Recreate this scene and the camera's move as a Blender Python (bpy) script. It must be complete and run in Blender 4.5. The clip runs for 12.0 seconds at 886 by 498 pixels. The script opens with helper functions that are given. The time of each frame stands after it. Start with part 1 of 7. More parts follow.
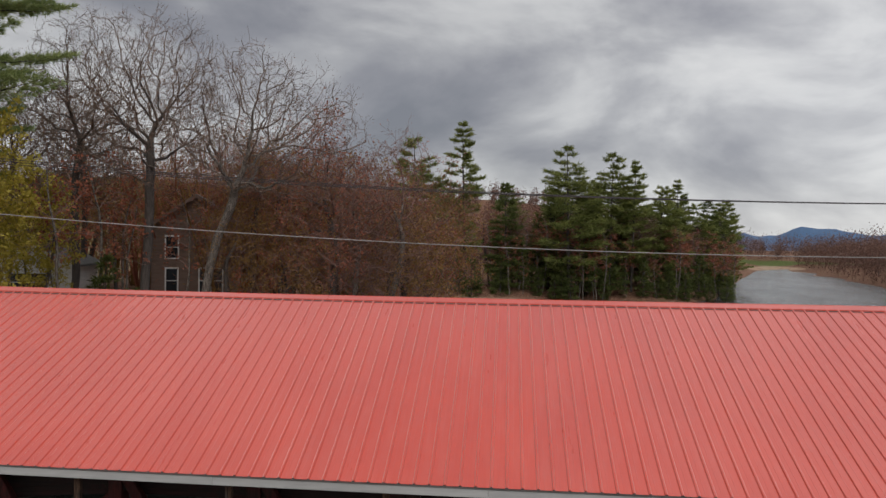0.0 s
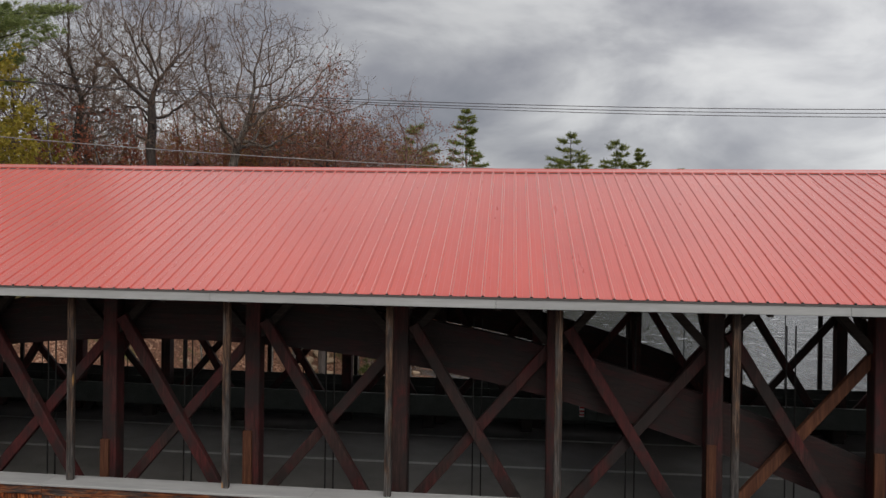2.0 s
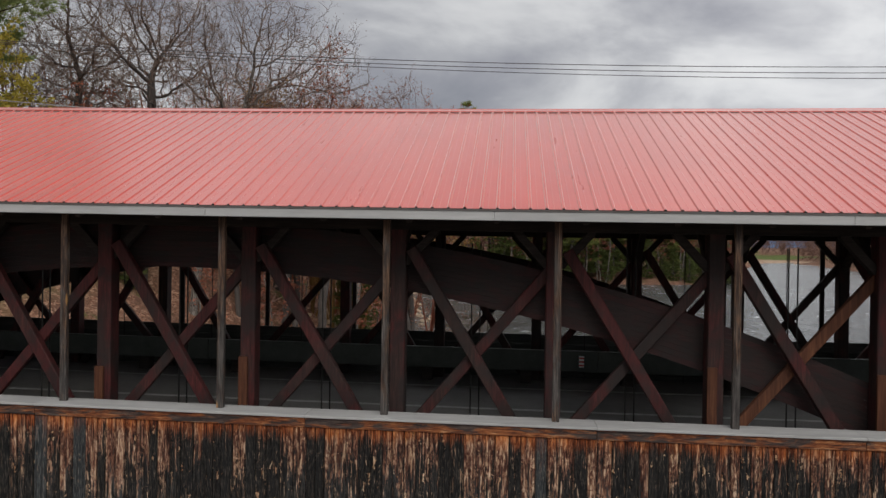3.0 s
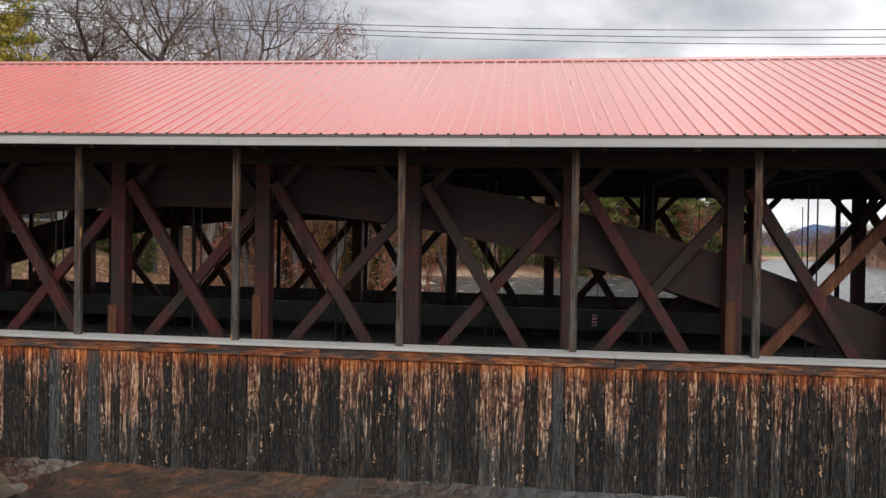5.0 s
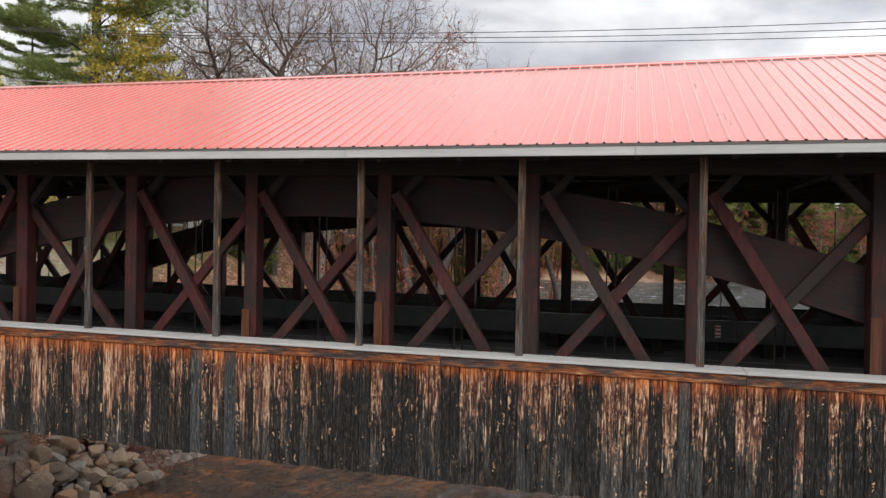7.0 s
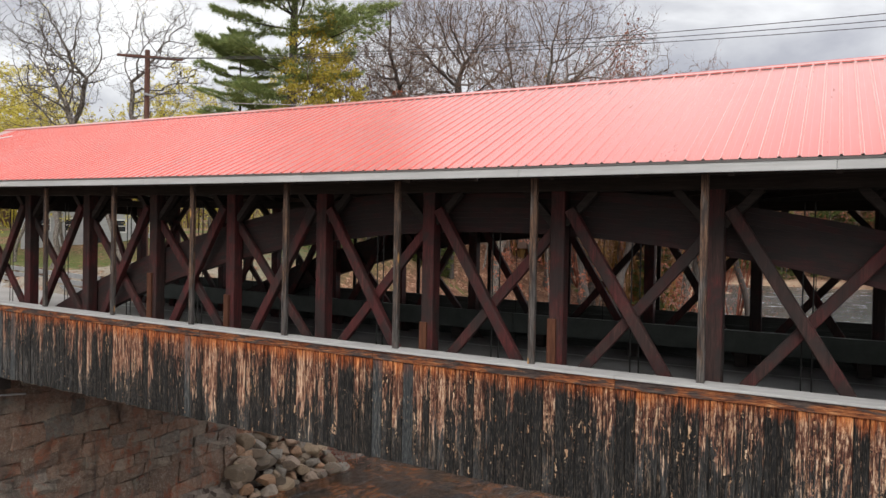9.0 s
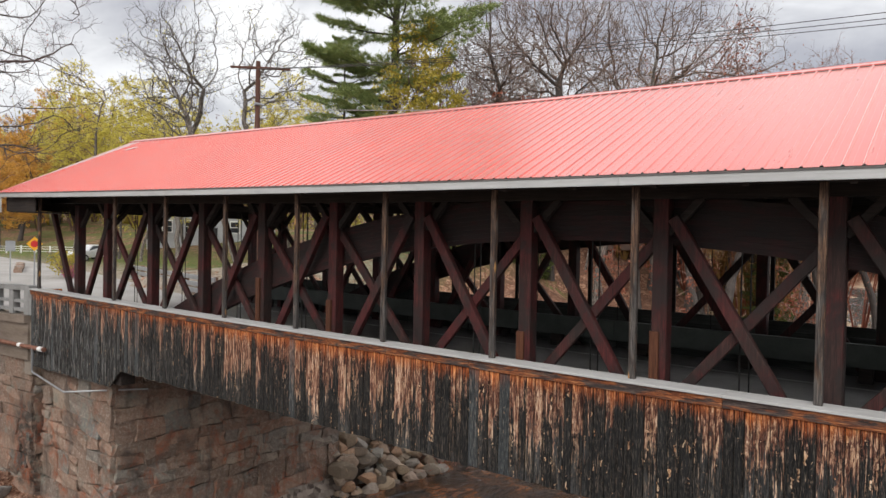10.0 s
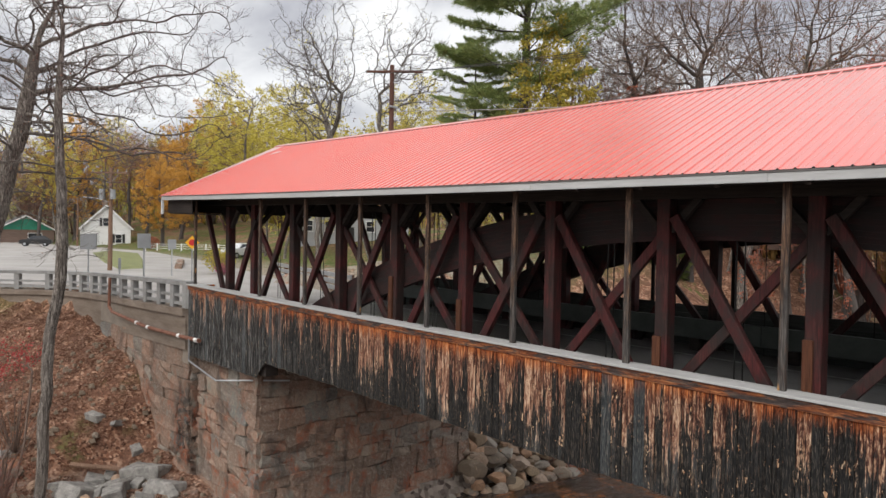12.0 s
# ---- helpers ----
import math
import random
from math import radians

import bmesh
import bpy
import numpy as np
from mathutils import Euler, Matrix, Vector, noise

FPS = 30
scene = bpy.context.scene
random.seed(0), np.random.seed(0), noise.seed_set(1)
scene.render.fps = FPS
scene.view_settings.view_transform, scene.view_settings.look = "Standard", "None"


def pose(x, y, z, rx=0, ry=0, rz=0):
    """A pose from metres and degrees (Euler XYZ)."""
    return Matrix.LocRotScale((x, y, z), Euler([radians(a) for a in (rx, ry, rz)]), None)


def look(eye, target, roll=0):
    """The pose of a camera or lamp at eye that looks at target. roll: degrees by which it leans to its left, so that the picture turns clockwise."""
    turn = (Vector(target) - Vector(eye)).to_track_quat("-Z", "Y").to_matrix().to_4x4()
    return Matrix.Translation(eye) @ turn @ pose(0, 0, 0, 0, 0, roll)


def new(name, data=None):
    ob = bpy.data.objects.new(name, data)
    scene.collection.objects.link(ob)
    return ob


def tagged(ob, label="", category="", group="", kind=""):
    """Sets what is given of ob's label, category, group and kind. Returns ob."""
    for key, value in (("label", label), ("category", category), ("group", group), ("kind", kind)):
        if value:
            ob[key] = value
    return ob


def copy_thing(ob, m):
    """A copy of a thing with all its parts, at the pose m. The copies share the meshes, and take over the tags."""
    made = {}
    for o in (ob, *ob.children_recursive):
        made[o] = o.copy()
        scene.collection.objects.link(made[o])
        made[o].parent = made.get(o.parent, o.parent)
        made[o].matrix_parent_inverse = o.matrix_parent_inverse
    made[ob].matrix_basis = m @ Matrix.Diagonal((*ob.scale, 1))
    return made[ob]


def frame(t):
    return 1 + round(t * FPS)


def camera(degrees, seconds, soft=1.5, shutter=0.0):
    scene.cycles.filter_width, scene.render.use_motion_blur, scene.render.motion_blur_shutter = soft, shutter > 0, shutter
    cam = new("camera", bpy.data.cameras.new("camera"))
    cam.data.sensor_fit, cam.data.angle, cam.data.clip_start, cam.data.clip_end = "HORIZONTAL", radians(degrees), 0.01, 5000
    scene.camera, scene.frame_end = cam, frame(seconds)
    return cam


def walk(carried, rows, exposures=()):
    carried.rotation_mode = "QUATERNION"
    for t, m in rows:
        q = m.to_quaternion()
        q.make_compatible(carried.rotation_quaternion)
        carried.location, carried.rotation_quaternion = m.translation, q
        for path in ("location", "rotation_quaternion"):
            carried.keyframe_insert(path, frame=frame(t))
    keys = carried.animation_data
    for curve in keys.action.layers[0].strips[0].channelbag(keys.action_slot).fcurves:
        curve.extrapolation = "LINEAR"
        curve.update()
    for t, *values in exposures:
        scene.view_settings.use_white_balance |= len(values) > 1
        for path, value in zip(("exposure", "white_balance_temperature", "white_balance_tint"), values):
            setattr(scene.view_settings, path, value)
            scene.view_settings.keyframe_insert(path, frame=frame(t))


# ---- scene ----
# ================= camera =================
cam = camera(64.3, 12.0)
PATH = [  # seconds, x, y, z, yaw, pitch, roll
    (0.0, 6.80, -10.70, 7.623, 5.18, -0.32, 0.66),
    (0.5, 6.719, -10.50, 7.029, 5.23, -0.21, 0.60),
    (1.0, 6.69, -10.47, 6.262, 5.28, -0.22, 0.64),
    (1.5, 6.70, -10.40, 5.486, 5.32, -0.20, 0.70),
    (2.0, 6.75, -10.34, 4.782, 5.38, -0.26, 0.72),
    (2.5, 6.77, -10.27, 4.137, 5.41, -0.33, 0.77),
    (3.0, 6.795, -10.209, 3.56, 5.43, -0.38, 0.85),
    (3.5, 6.81, -10.15, 3.04, 5.51, -0.43, 0.87),
    (5.5, 6.604, -10.142, 2.562, 6.55, -0.62, 0.89),
    (6.0, 6.556, -10.157, 2.562, 9.8, -0.55, 1.0),
    (6.5, 6.518, -10.198, 2.608, 12.23, -0.50, 1.01),
    (7.0, 6.48, -10.217, 2.663, 14.59, -0.46, 1.02),
    (9.0, 6.515, -10.22, 2.939, 28.76, -0.68, 1.07),
    (9.5, 6.517, -10.162, 3.045, 33.09, -0.82, 1.04),
    (10.0, 6.53, -10.121, 3.105, 36.93, -0.88, 1.05),
    (10.5, 6.528, -10.09, 3.148, 40.32, -0.98, 1.05),
    (11.0, 6.50, -10.052, 3.171, 43.11, -1.05, 1.05),
    (11.5, 6.475, -10.036, 3.165, 45.84, -1.15, 1.02),
    (12.0, 6.464, -10.027, 3.135, 47.51, -1.19, 1.03),
]


def cam_pose(x, y, z, yaw, pitch, roll):
    ahead = Vector((-math.sin(radians(yaw)) * math.cos(radians(pitch)), math.cos(radians(yaw)) * math.cos(radians(pitch)), math.sin(radians(pitch))))
    eye = Vector((x, y, z))
    return look(eye, eye + ahead, roll)


walk(cam, [(r[0], cam_pose(*r[1:])) for r in PATH],
     [(0.0, -0.12), (1.0, -0.11), (2.0, -0.05), (2.5, -0.01), (3.0, 0.06), (3.7, 0.19), (5.3, 0.61), (7.0, 0.75), (9.0, 0.80), (12.0, 0.73)])

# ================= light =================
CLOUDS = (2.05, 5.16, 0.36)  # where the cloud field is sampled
SUN_EL, SUN_AZ = 42.0, 165.0  # degrees; azimuth clockwise from +y
world = bpy.data.worlds.new("overcast_sky")
scene.world = world
world.use_nodes = True
wn, wl = world.node_tree.nodes, world.node_tree.links
wn.clear()


def wnode(kind, **values):
    n = wn.new(kind)
    for k, v in values.items():
        n.inputs[k].default_value = v
    return n


w_out = wn.new("ShaderNodeOutputWorld")
w_bg = wn.new("ShaderNodeBackground")
w_tc = wn.new("ShaderNodeTexCoord")
w_sky = wn.new("ShaderNodeTexSky")
w_sky.sky_type, w_sky.sun_disc = "NISHITA", False
w_sky.sun_elevation, w_sky.sun_rotation = radians(SUN_EL), radians(SUN_AZ)
w_skyk = wn.new("ShaderNodeVectorMath")
w_skyk.operation = "SCALE"
w_skyk.inputs["Scale"].default_value = 0.1
wl.new(w_sky.outputs[0], w_skyk.inputs[0])
w_sep = wn.new("ShaderNodeSeparateXYZ")
wl.new(w_tc.outputs["Generated"], w_sep.inputs[0])
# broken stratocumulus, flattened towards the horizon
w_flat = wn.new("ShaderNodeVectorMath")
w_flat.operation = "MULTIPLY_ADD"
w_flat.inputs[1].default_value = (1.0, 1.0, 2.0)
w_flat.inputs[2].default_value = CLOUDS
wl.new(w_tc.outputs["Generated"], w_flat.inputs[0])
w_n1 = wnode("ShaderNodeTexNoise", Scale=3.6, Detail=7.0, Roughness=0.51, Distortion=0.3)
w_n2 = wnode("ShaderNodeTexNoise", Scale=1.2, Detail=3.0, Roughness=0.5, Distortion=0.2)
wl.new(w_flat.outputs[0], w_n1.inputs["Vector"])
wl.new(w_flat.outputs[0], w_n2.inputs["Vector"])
w_mixn = wn.new("ShaderNodeMix")
w_mixn.inputs[0].default_value = 0.36
wl.new(w_n1.outputs[0], w_mixn.inputs[2])
wl.new(w_n2.outputs[0], w_mixn.inputs[3])
w_ramp = wn.new("ShaderNodeValToRGB")
els = w_ramp.color_ramp.elements
els[0].position, els[0].color = 0.36, (0.225, 0.23, 0.255, 1)
els[1].position, els[1].color = 0.64, (0.74, 0.735, 0.725, 1)
for at, lum, blue in ((0.43, 0.30, 0.325), (0.50, 0.43, 0.445), (0.55, 0.57, 0.575)):
    e = els.new(at)
    e.color = (lum, lum, blue, 1)
wl.new(w_mixn.outputs[0], w_ramp.inputs[0])
# an overcast dome is brighter towards the zenith
w_zen = wn.new("ShaderNodeMapRange")
w_zen.inputs["From Min"].default_value, w_zen.inputs["From Max"].default_value = 0.3, 1.0
w_zen.inputs["To Min"].default_value, w_zen.inputs["To Max"].default_value = 1.0, 2.2
wl.new(w_sep.outputs[2], w_zen.inputs[0])
w_cl = wn.new("ShaderNodeVectorMath")
w_cl.operation = "SCALE"
wl.new(w_ramp.outputs[0], w_cl.inputs[0])
# the cloud is thinner downstream
w_thin = wn.new("ShaderNodeMapRange")
w_thin.interpolation_type = "SMOOTHSTEP"
w_thin.inputs["From Min"].default_value, w_thin.inputs["From Max"].default_value = -0.15, 0.65
w_thin.inputs["To Min"].default_value, w_thin.inputs["To Max"].default_value = 1.0, 1.42
wl.new(w_sep.outputs[0], w_thin.inputs[0])
w_dome = wn.new("ShaderNodeMath")
w_dome.operation = "MULTIPLY"
wl.new(w_zen.outputs[0], w_dome.inputs[0])
wl.new(w_thin.outputs[0], w_dome.inputs[1])
wl.new(w_dome.outputs[0], w_cl.inputs["Scale"])
w_mix = wn.new("ShaderNodeMix")
w_mix.data_type = "RGBA"
w_mix.inputs[0].default_value = 0.92
wl.new(w_skyk.outputs[0], w_mix.inputs[6])
wl.new(w_cl.outputs[0], w_mix.inputs[7])
wl.new(w_mix.outputs[2], w_bg.inputs[0])
w_bg.inputs[1].default_value = 1.0
wl.new(w_bg.outputs[0], w_out.inputs[0])

sun = new("sun", bpy.data.lights.new("sun", "SUN"))
sun.data.energy, sun.data.angle, sun.data.color = 1.3, radians(40), (1.0, 0.96, 0.90)
sd = Vector((math.sin(radians(SUN_AZ)) * math.cos(radians(SUN_EL)), math.cos(radians(SUN_AZ)) * math.cos(radians(SUN_EL)), math.sin(radians(SUN_EL))))
sun.matrix_world = look(sd * 60, (0, 0, 0))

# ================= materials =================
class Nodes:
    """A small builder of node materials in world-size coordinates."""

    def __init__(self, name, rough=0.7, metal=0.0, spec=0.5):
        self.m = bpy.data.materials.new(name)
        self.m.use_nodes = True
        self.n, self.l = self.m.node_tree.nodes, self.m.node_tree.links
        self.b = self.n["Principled BSDF"]
        self.b.inputs["Roughness"].default_value = rough
        self.b.inputs["Metallic"].default_value = metal
        self.b.inputs["Specular IOR Level"].default_value = spec
        self.pos = self.n.new("ShaderNodeNewGeometry").outputs["Position"]
        info = self.n.new("ShaderNodeObjectInfo")
        self.rnd = info.outputs["Random"]

    def shifted(self):
        """World position, moved by a step of its own for every object."""
        k = self.math("MULTIPLY", self.rnd, 37.0)
        c = self.n.new("ShaderNodeCombineXYZ")
        for i in range(3):
            self.l.new(k, c.inputs[i])
        v = self.n.new("ShaderNodeVectorMath")
        v.operation = "ADD"
        self.l.new(self.pos, v.inputs[0])
        self.l.new(c.outputs[0], v.inputs[1])
        return v.outputs[0]

    def scaled(self, vec, s):
        v = self.n.new("ShaderNodeVectorMath")
        v.operation = "MULTIPLY"
        self.l.new(vec, v.inputs[0])
        v.inputs[1].default_value = s
        return v.outputs[0]

    def noise(self, vec, scale, detail=4.0, rough=0.55, dist=0.0):
        t = self.n.new("ShaderNodeTexNoise")
        t.inputs["Scale"].default_value, t.inputs["Detail"].default_value = scale, detail
        t.inputs["Roughness"].default_value, t.inputs["Distortion"].default_value = rough, dist
        self.l.new(vec, t.inputs["Vector"])
        return t.outputs[0]

    def n_color(self, vec, scale):
        t = self.n.new("ShaderNodeTexNoise")
        t.inputs["Scale"].default_value, t.inputs["Detail"].default_value = scale, 2.0
        self.l.new(vec, t.inputs["Vector"])
        return t.outputs["Color"]

    def voronoi(self, vec, scale, out="Distance"):
        t = self.n.new("ShaderNodeTexVoronoi")
        t.inputs["Scale"].default_value = scale
        self.l.new(vec, t.inputs["Vector"])
        return t.outputs[out]

    def math(self, op, a, b=0.0, c=0.0):
        t = self.n.new("ShaderNodeMath")
        t.operation = op
        for i, v in enumerate((a, b, c)):
            if isinstance(v, (int, float)):
                t.inputs[i].default_value = v
            else:
                self.l.new(v, t.inputs[i])
        return t.outputs[0]

    def axis(self, i):
        s = self.n.new("ShaderNodeSeparateXYZ")
        self.l.new(self.pos, s.inputs[0])
        return s.outputs[i]

    def ramp(self, fac, *stops):
        r = self.n.new("ShaderNodeValToRGB")
        el = r.color_ramp.elements
        while len(el) < len(stops):
            el.new(0.5)
        for e, (p, c) in zip(el, stops):
            e.position, e.color = p, (*c, 1) if len(c) == 3 else c
        self.l.new(fac, r.inputs[0])
        return r.outputs[0]

    def grey(self, fac, lo, hi, a=0.0, b=1.0):
        r = self.n.new("ShaderNodeMapRange")
        for k, v in zip(("From Min", "From Max", "To Min", "To Max"), (lo, hi, a, b)):
            r.inputs[k].default_value = v
        self.l.new(fac, r.inputs[0])
        return r.outputs[0]

    def mix(self, fac, a, b, mode="MIX"):
        t = self.n.new("ShaderNodeMix")
        t.data_type, t.blend_type = "RGBA", mode
        if isinstance(fac, (int, float)):
            t.inputs[0].default_value = fac
        else:
            self.l.new(fac, t.inputs[0])
        for i, v in ((6, a), (7, b)):
            if isinstance(v, tuple):
                t.inputs[i].default_value = (*v, 1)
            else:
                self.l.new(v, t.inputs[i])
        return t.outputs[2]

    def out(self, color, rough=None, bump=None, strength=0.3, dist=0.02):
        if isinstance(color, tuple):
            self.b.inputs["Base Color"].default_value = (*color, 1)
        else:
            self.l.new(color, self.b.inputs["Base Color"])
        if rough is not None:
            self.l.new(rough, self.b.inputs["Roughness"])
        if bump is not None:
            t = self.n.new("ShaderNodeBump")
            t.inputs["Strength"].default_value, t.inputs["Distance"].default_value = strength, dist
            self.l.new(bump, t.inputs["Height"])
            self.l.new(t.outputs[0], self.b.inputs["Normal"])
        return self.m


def simple(name, lo, hi, scale=4.0, rough=0.7, metal=0.0, bump=0.15, stretch=(1, 1, 1), spec=0.5, fine=6.0):
    """Two-scale mottled surface between two colours."""
    k = Nodes(name, rough, metal, spec)
    v = k.scaled(k.shifted(), stretch)
    a, b = k.noise(v, scale, 5), k.noise(v, scale * fine, 4, 0.6)
    f = k.math("ADD", k.math("MULTIPLY", a, 0.6), k.math("MULTIPLY", b, 0.4))
    return k.out(k.ramp(f, (0.33, lo), (0.67, hi)), k.grey(b, 0.3, 0.7, max(0.05, rough - 0.12), min(1, rough + 0.1)), b, bump, 0.02)


def make_roof():
    k = Nodes("red_roof_metal", 0.42, 0.0, 0.5)
    v = k.shifted()
    a = k.noise(v, 0.5, 4)
    b = k.noise(k.scaled(v, (6, 0.8, 0.8)), 1.4, 5, 0.6)
    c = k.mix(k.grey(a, 0.35, 0.65), (0.53, 0.040, 0.016), (0.58, 0.050, 0.021))
    c = k.mix(k.grey(b, 0.45, 0.8, 0, 0.35), c, (0.60, 0.125, 0.092))
    c = k.mix(k.math("MULTIPLY", k.rnd, 0.18), c, (0.48, 0.08, 0.06))
    sc = k.voronoi(k.scaled(k.pos, (1, 1, 1)), 5.0)
    c = k.mix(k.grey(sc, 0.0, 0.035, 0.55, 0.0), c, (0.22, 0.05, 0.04))
    k.b.inputs["IOR"].default_value = 1.5
    k.b.inputs["Sheen Weight"].default_value, k.b.inputs["Sheen Roughness"].default_value = 1.0, 0.30
    k.b.inputs["Sheen Tint"].default_value = (1.0, 0.95, 0.88, 1)
    k.b.inputs["Coat Weight"].default_value, k.b.inputs["Coat Roughness"].default_value = 1.0, 0.24
    k.b.inputs["Coat IOR"].default_value = 1.45
    return k.out(c, k.grey(b, 0.3, 0.7, 0.27, 0.37), b, 0.05, 0.01)


def make_siding():
    k = Nodes("weathered_siding", 0.85, 0.0, 0.15)
    v = k.shifted()
    z, x = k.axis(2), k.axis(0)
    wide = k.noise(k.scaled(v, (5, 5, 0.9)), 1.0, 4, 0.55, 0.8)
    fig = k.noise(k.scaled(v, (23, 23, 1.5)), 1.0, 8, 0.66, 1.0)
    grain = k.noise(k.scaled(v, (60, 60, 2.6)), 1.0, 5, 0.62, 1.2)
    fine = k.noise(k.scaled(v, (120, 120, 8.0)), 1.0, 4, 0.65)
    blot = k.noise(k.scaled(v, (22, 22, 7.0)), 1.0, 8, 0.68, 1.2)
    # every board has weathered in its own way; all have blackened from the drip edge upward and towards the portal
    isl = k.n.new("ShaderNodeNewGeometry").outputs["Random Per Island"]
    own = k.math("FRACT", k.math("ADD", k.math("MULTIPLY", k.rnd, 7.13), isl))
    keep = k.math("ADD", k.grey(z, -0.75, 0.85, -0.36, 0.74), k.math("ADD", k.grey(x, -15.0, -6.0, -0.50, 0.0), k.grey(x, -3.0, 3.0, 0.0, -0.17)))
    for f, w in ((own, 0.80), (wide, 1.1), (fig, 1.9), (grain, 0.6), (blot, 0.9)):
        keep = k.math("ADD", keep, k.math("MULTIPLY", k.math("SUBTRACT", f, 0.5), w))
    dark = k.mix(k.grey(k.math("ADD", k.math("MULTIPLY", blot, 0.4), k.math("MULTIPLY", grain, 0.6)), 0.40, 0.62), (0.005, 0.0048, 0.0048), (0.028, 0.0275, 0.0275))
    silver = k.math("MULTIPLY", k.grey(k.math("ADD", wide, k.math("MULTIPLY", own, 0.35)), 0.70, 0.92, 0, 0.45), k.grey(grain, 0.40, 0.54, 0.1, 1.0))
    dark = k.mix(silver, dark, (0.125, 0.130, 0.130))
    # silvered strip boards near the portal
    dark = k.mix(k.math("MULTIPLY", k.grey(x, -8.0, -14.0), k.grey(k.math("ADD", fig, k.math("MULTIPLY", fine, 0.3)), 0.67, 0.76, 0.0, 0.75)), dark, (0.24, 0.245, 0.24))
    tone = k.math("ADD", k.math("MULTIPLY", fig, 0.40), k.math("ADD", k.math("MULTIPLY", grain, 0.35), k.math("MULTIPLY", blot, 0.25)))
    tone = k.math("ADD", tone, k.math("MULTIPLY", k.math("SUBTRACT", own, 0.5), 0.07))
    stain = k.ramp(tone, (0.41, (0.010, 0.005, 0.0045)), (0.468, (0.042, 0.017, 0.012)), (0.52, (0.16, 0.066, 0.042)), (0.565, (0.42, 0.225, 0.145)), (0.62, (0.80, 0.60, 0.43)))
    # over the river the old stain keeps more of its dark red
    stain = k.mix(k.math("MULTIPLY", k.grey(x, -3.0, 3.0, 0.0, 0.72), k.grey(blot, 0.60, 0.48)), stain, k.ramp(tone, (0.42, (0.010, 0.004, 0.004)), (0.52, (0.052, 0.017, 0.013)), (0.62, (0.15, 0.055, 0.040)), (0.70, (0.40, 0.24, 0.17))))
    c = k.mix(k.grey(keep, 0.30, 0.46), dark, stain)
    # weather-bared pale slivers
    bare = k.math("MULTIPLY", k.grey(k.math("ADD", fig, k.math("MULTIPLY", own, 0.12)), 0.62, 0.65), k.math("MULTIPLY", k.grey(blot, 0.46, 0.56), k.math("MULTIPLY", k.grey(x, -14.0, -4.0, 0.05, 0.9), k.grey(z, -0.6, 0.4, 0.15, 1.0))))
    c = k.mix(bare, c, k.ramp(grain, (0.40, (0.22, 0.10, 0.055)), (0.52, (0.58, 0.38, 0.235)), (0.62, (0.80, 0.63, 0.44))))
    # knots: uneven, pale-hearted in a black smudge; and torn pale chips
    def spots(size, wobble, scale):
        wob = k.n.new("ShaderNodeVectorMath")
        wob.operation = "ADD"
        k.l.new(k.scaled(v, size), wob.inputs[0])
        k.l.new(k.scaled(k.n_color(v, scale), (wobble, wobble, wobble)), wob.inputs[1])
        sep = k.n.new("ShaderNodeSeparateColor")
        k.l.new(k.voronoi(wob.outputs[0], 1.0, "Color"), sep.inputs[0])
        return k.voronoi(wob.outputs[0], 1.0), sep
    vk, sep = spots((9.5, 9.5, 2.6), 0.9, 14.0)
    rel = k.math("SUBTRACT", vk, k.math("MULTIPLY", sep.outputs[1], 0.17))
    pick = k.math("MULTIPLY", k.grey(sep.outputs[0], 0.42, 0.46), k.grey(x, -13.0, -8.0, 0.4, 1.0))
    smudge = k.math("ADD", rel, k.math("MULTIPLY", k.math("SUBTRACT", blot, 0.5), 0.5))
    c = k.mix(k.math("MULTIPLY", k.grey(smudge, 0.06, 0.20, 0.95, 0.0), pick), c, (0.007, 0.006, 0.0065))
    heart = k.ramp(grain, (0.40, (0.24, 0.10, 0.045)), (0.52, (0.52, 0.32, 0.18)), (0.60, (0.80, 0.62, 0.43)))
    c = k.mix(k.math("MULTIPLY", k.grey(rel, 0.0, 0.03, 1.0, 0.0), pick), c, heart)
    vj, sej = spots((17.0, 17.0, 3.2), 1.5, 20.0)
    chip = k.math("MULTIPLY", k.grey(k.math("SUBTRACT", vj, k.math("MULTIPLY", sej.outputs[1], 0.26)), -0.01, 0.03, 1.0, 0.0), k.grey(sej.outputs[0], 0.70, 0.72))
    c = k.mix(k.math("MULTIPLY", chip, k.grey(x, -14.0, -8.0, 0.35, 1.0)), c, heart)
    top = k.math("ADD", z, k.math("ADD", k.math("MULTIPLY", k.math("SUBTRACT", grain, 0.5), 0.45), k.math("MULTIPLY", k.math("SUBTRACT", wide, 0.5), 0.55)))
    top = k.math("ADD", top, k.grey(x, -13.5, -6.0, -0.24, 0.0))
    c = k.mix(k.grey(top, 0.66, 0.90, 0.0, 0.9), c, k.ramp(tone, (0.42, (0.07, 0.014, 0.006)), (0.50, (0.36, 0.085, 0.02)), (0.60, (0.74, 0.27, 0.08)), (0.68, (0.80, 0.45, 0.22))))
    # some boards have gone slate grey
    slate = k.math("MULTIPLY", k.grey(k.math("FRACT", k.math("MULTIPLY", own, 13.7)), 0.94, 0.95), k.grey(grain, 0.35, 0.6, 0.25, 0.75))
    c = k.mix(slate, c, k.ramp(fine, (0.35, (0.022, 0.026, 0.028)), (0.65, (0.12, 0.135, 0.14))))
    # checks along the grain
    crack = k.noise(k.scaled(v, (75, 75, 1.1)), 1.0, 5, 0.6, 1.4)
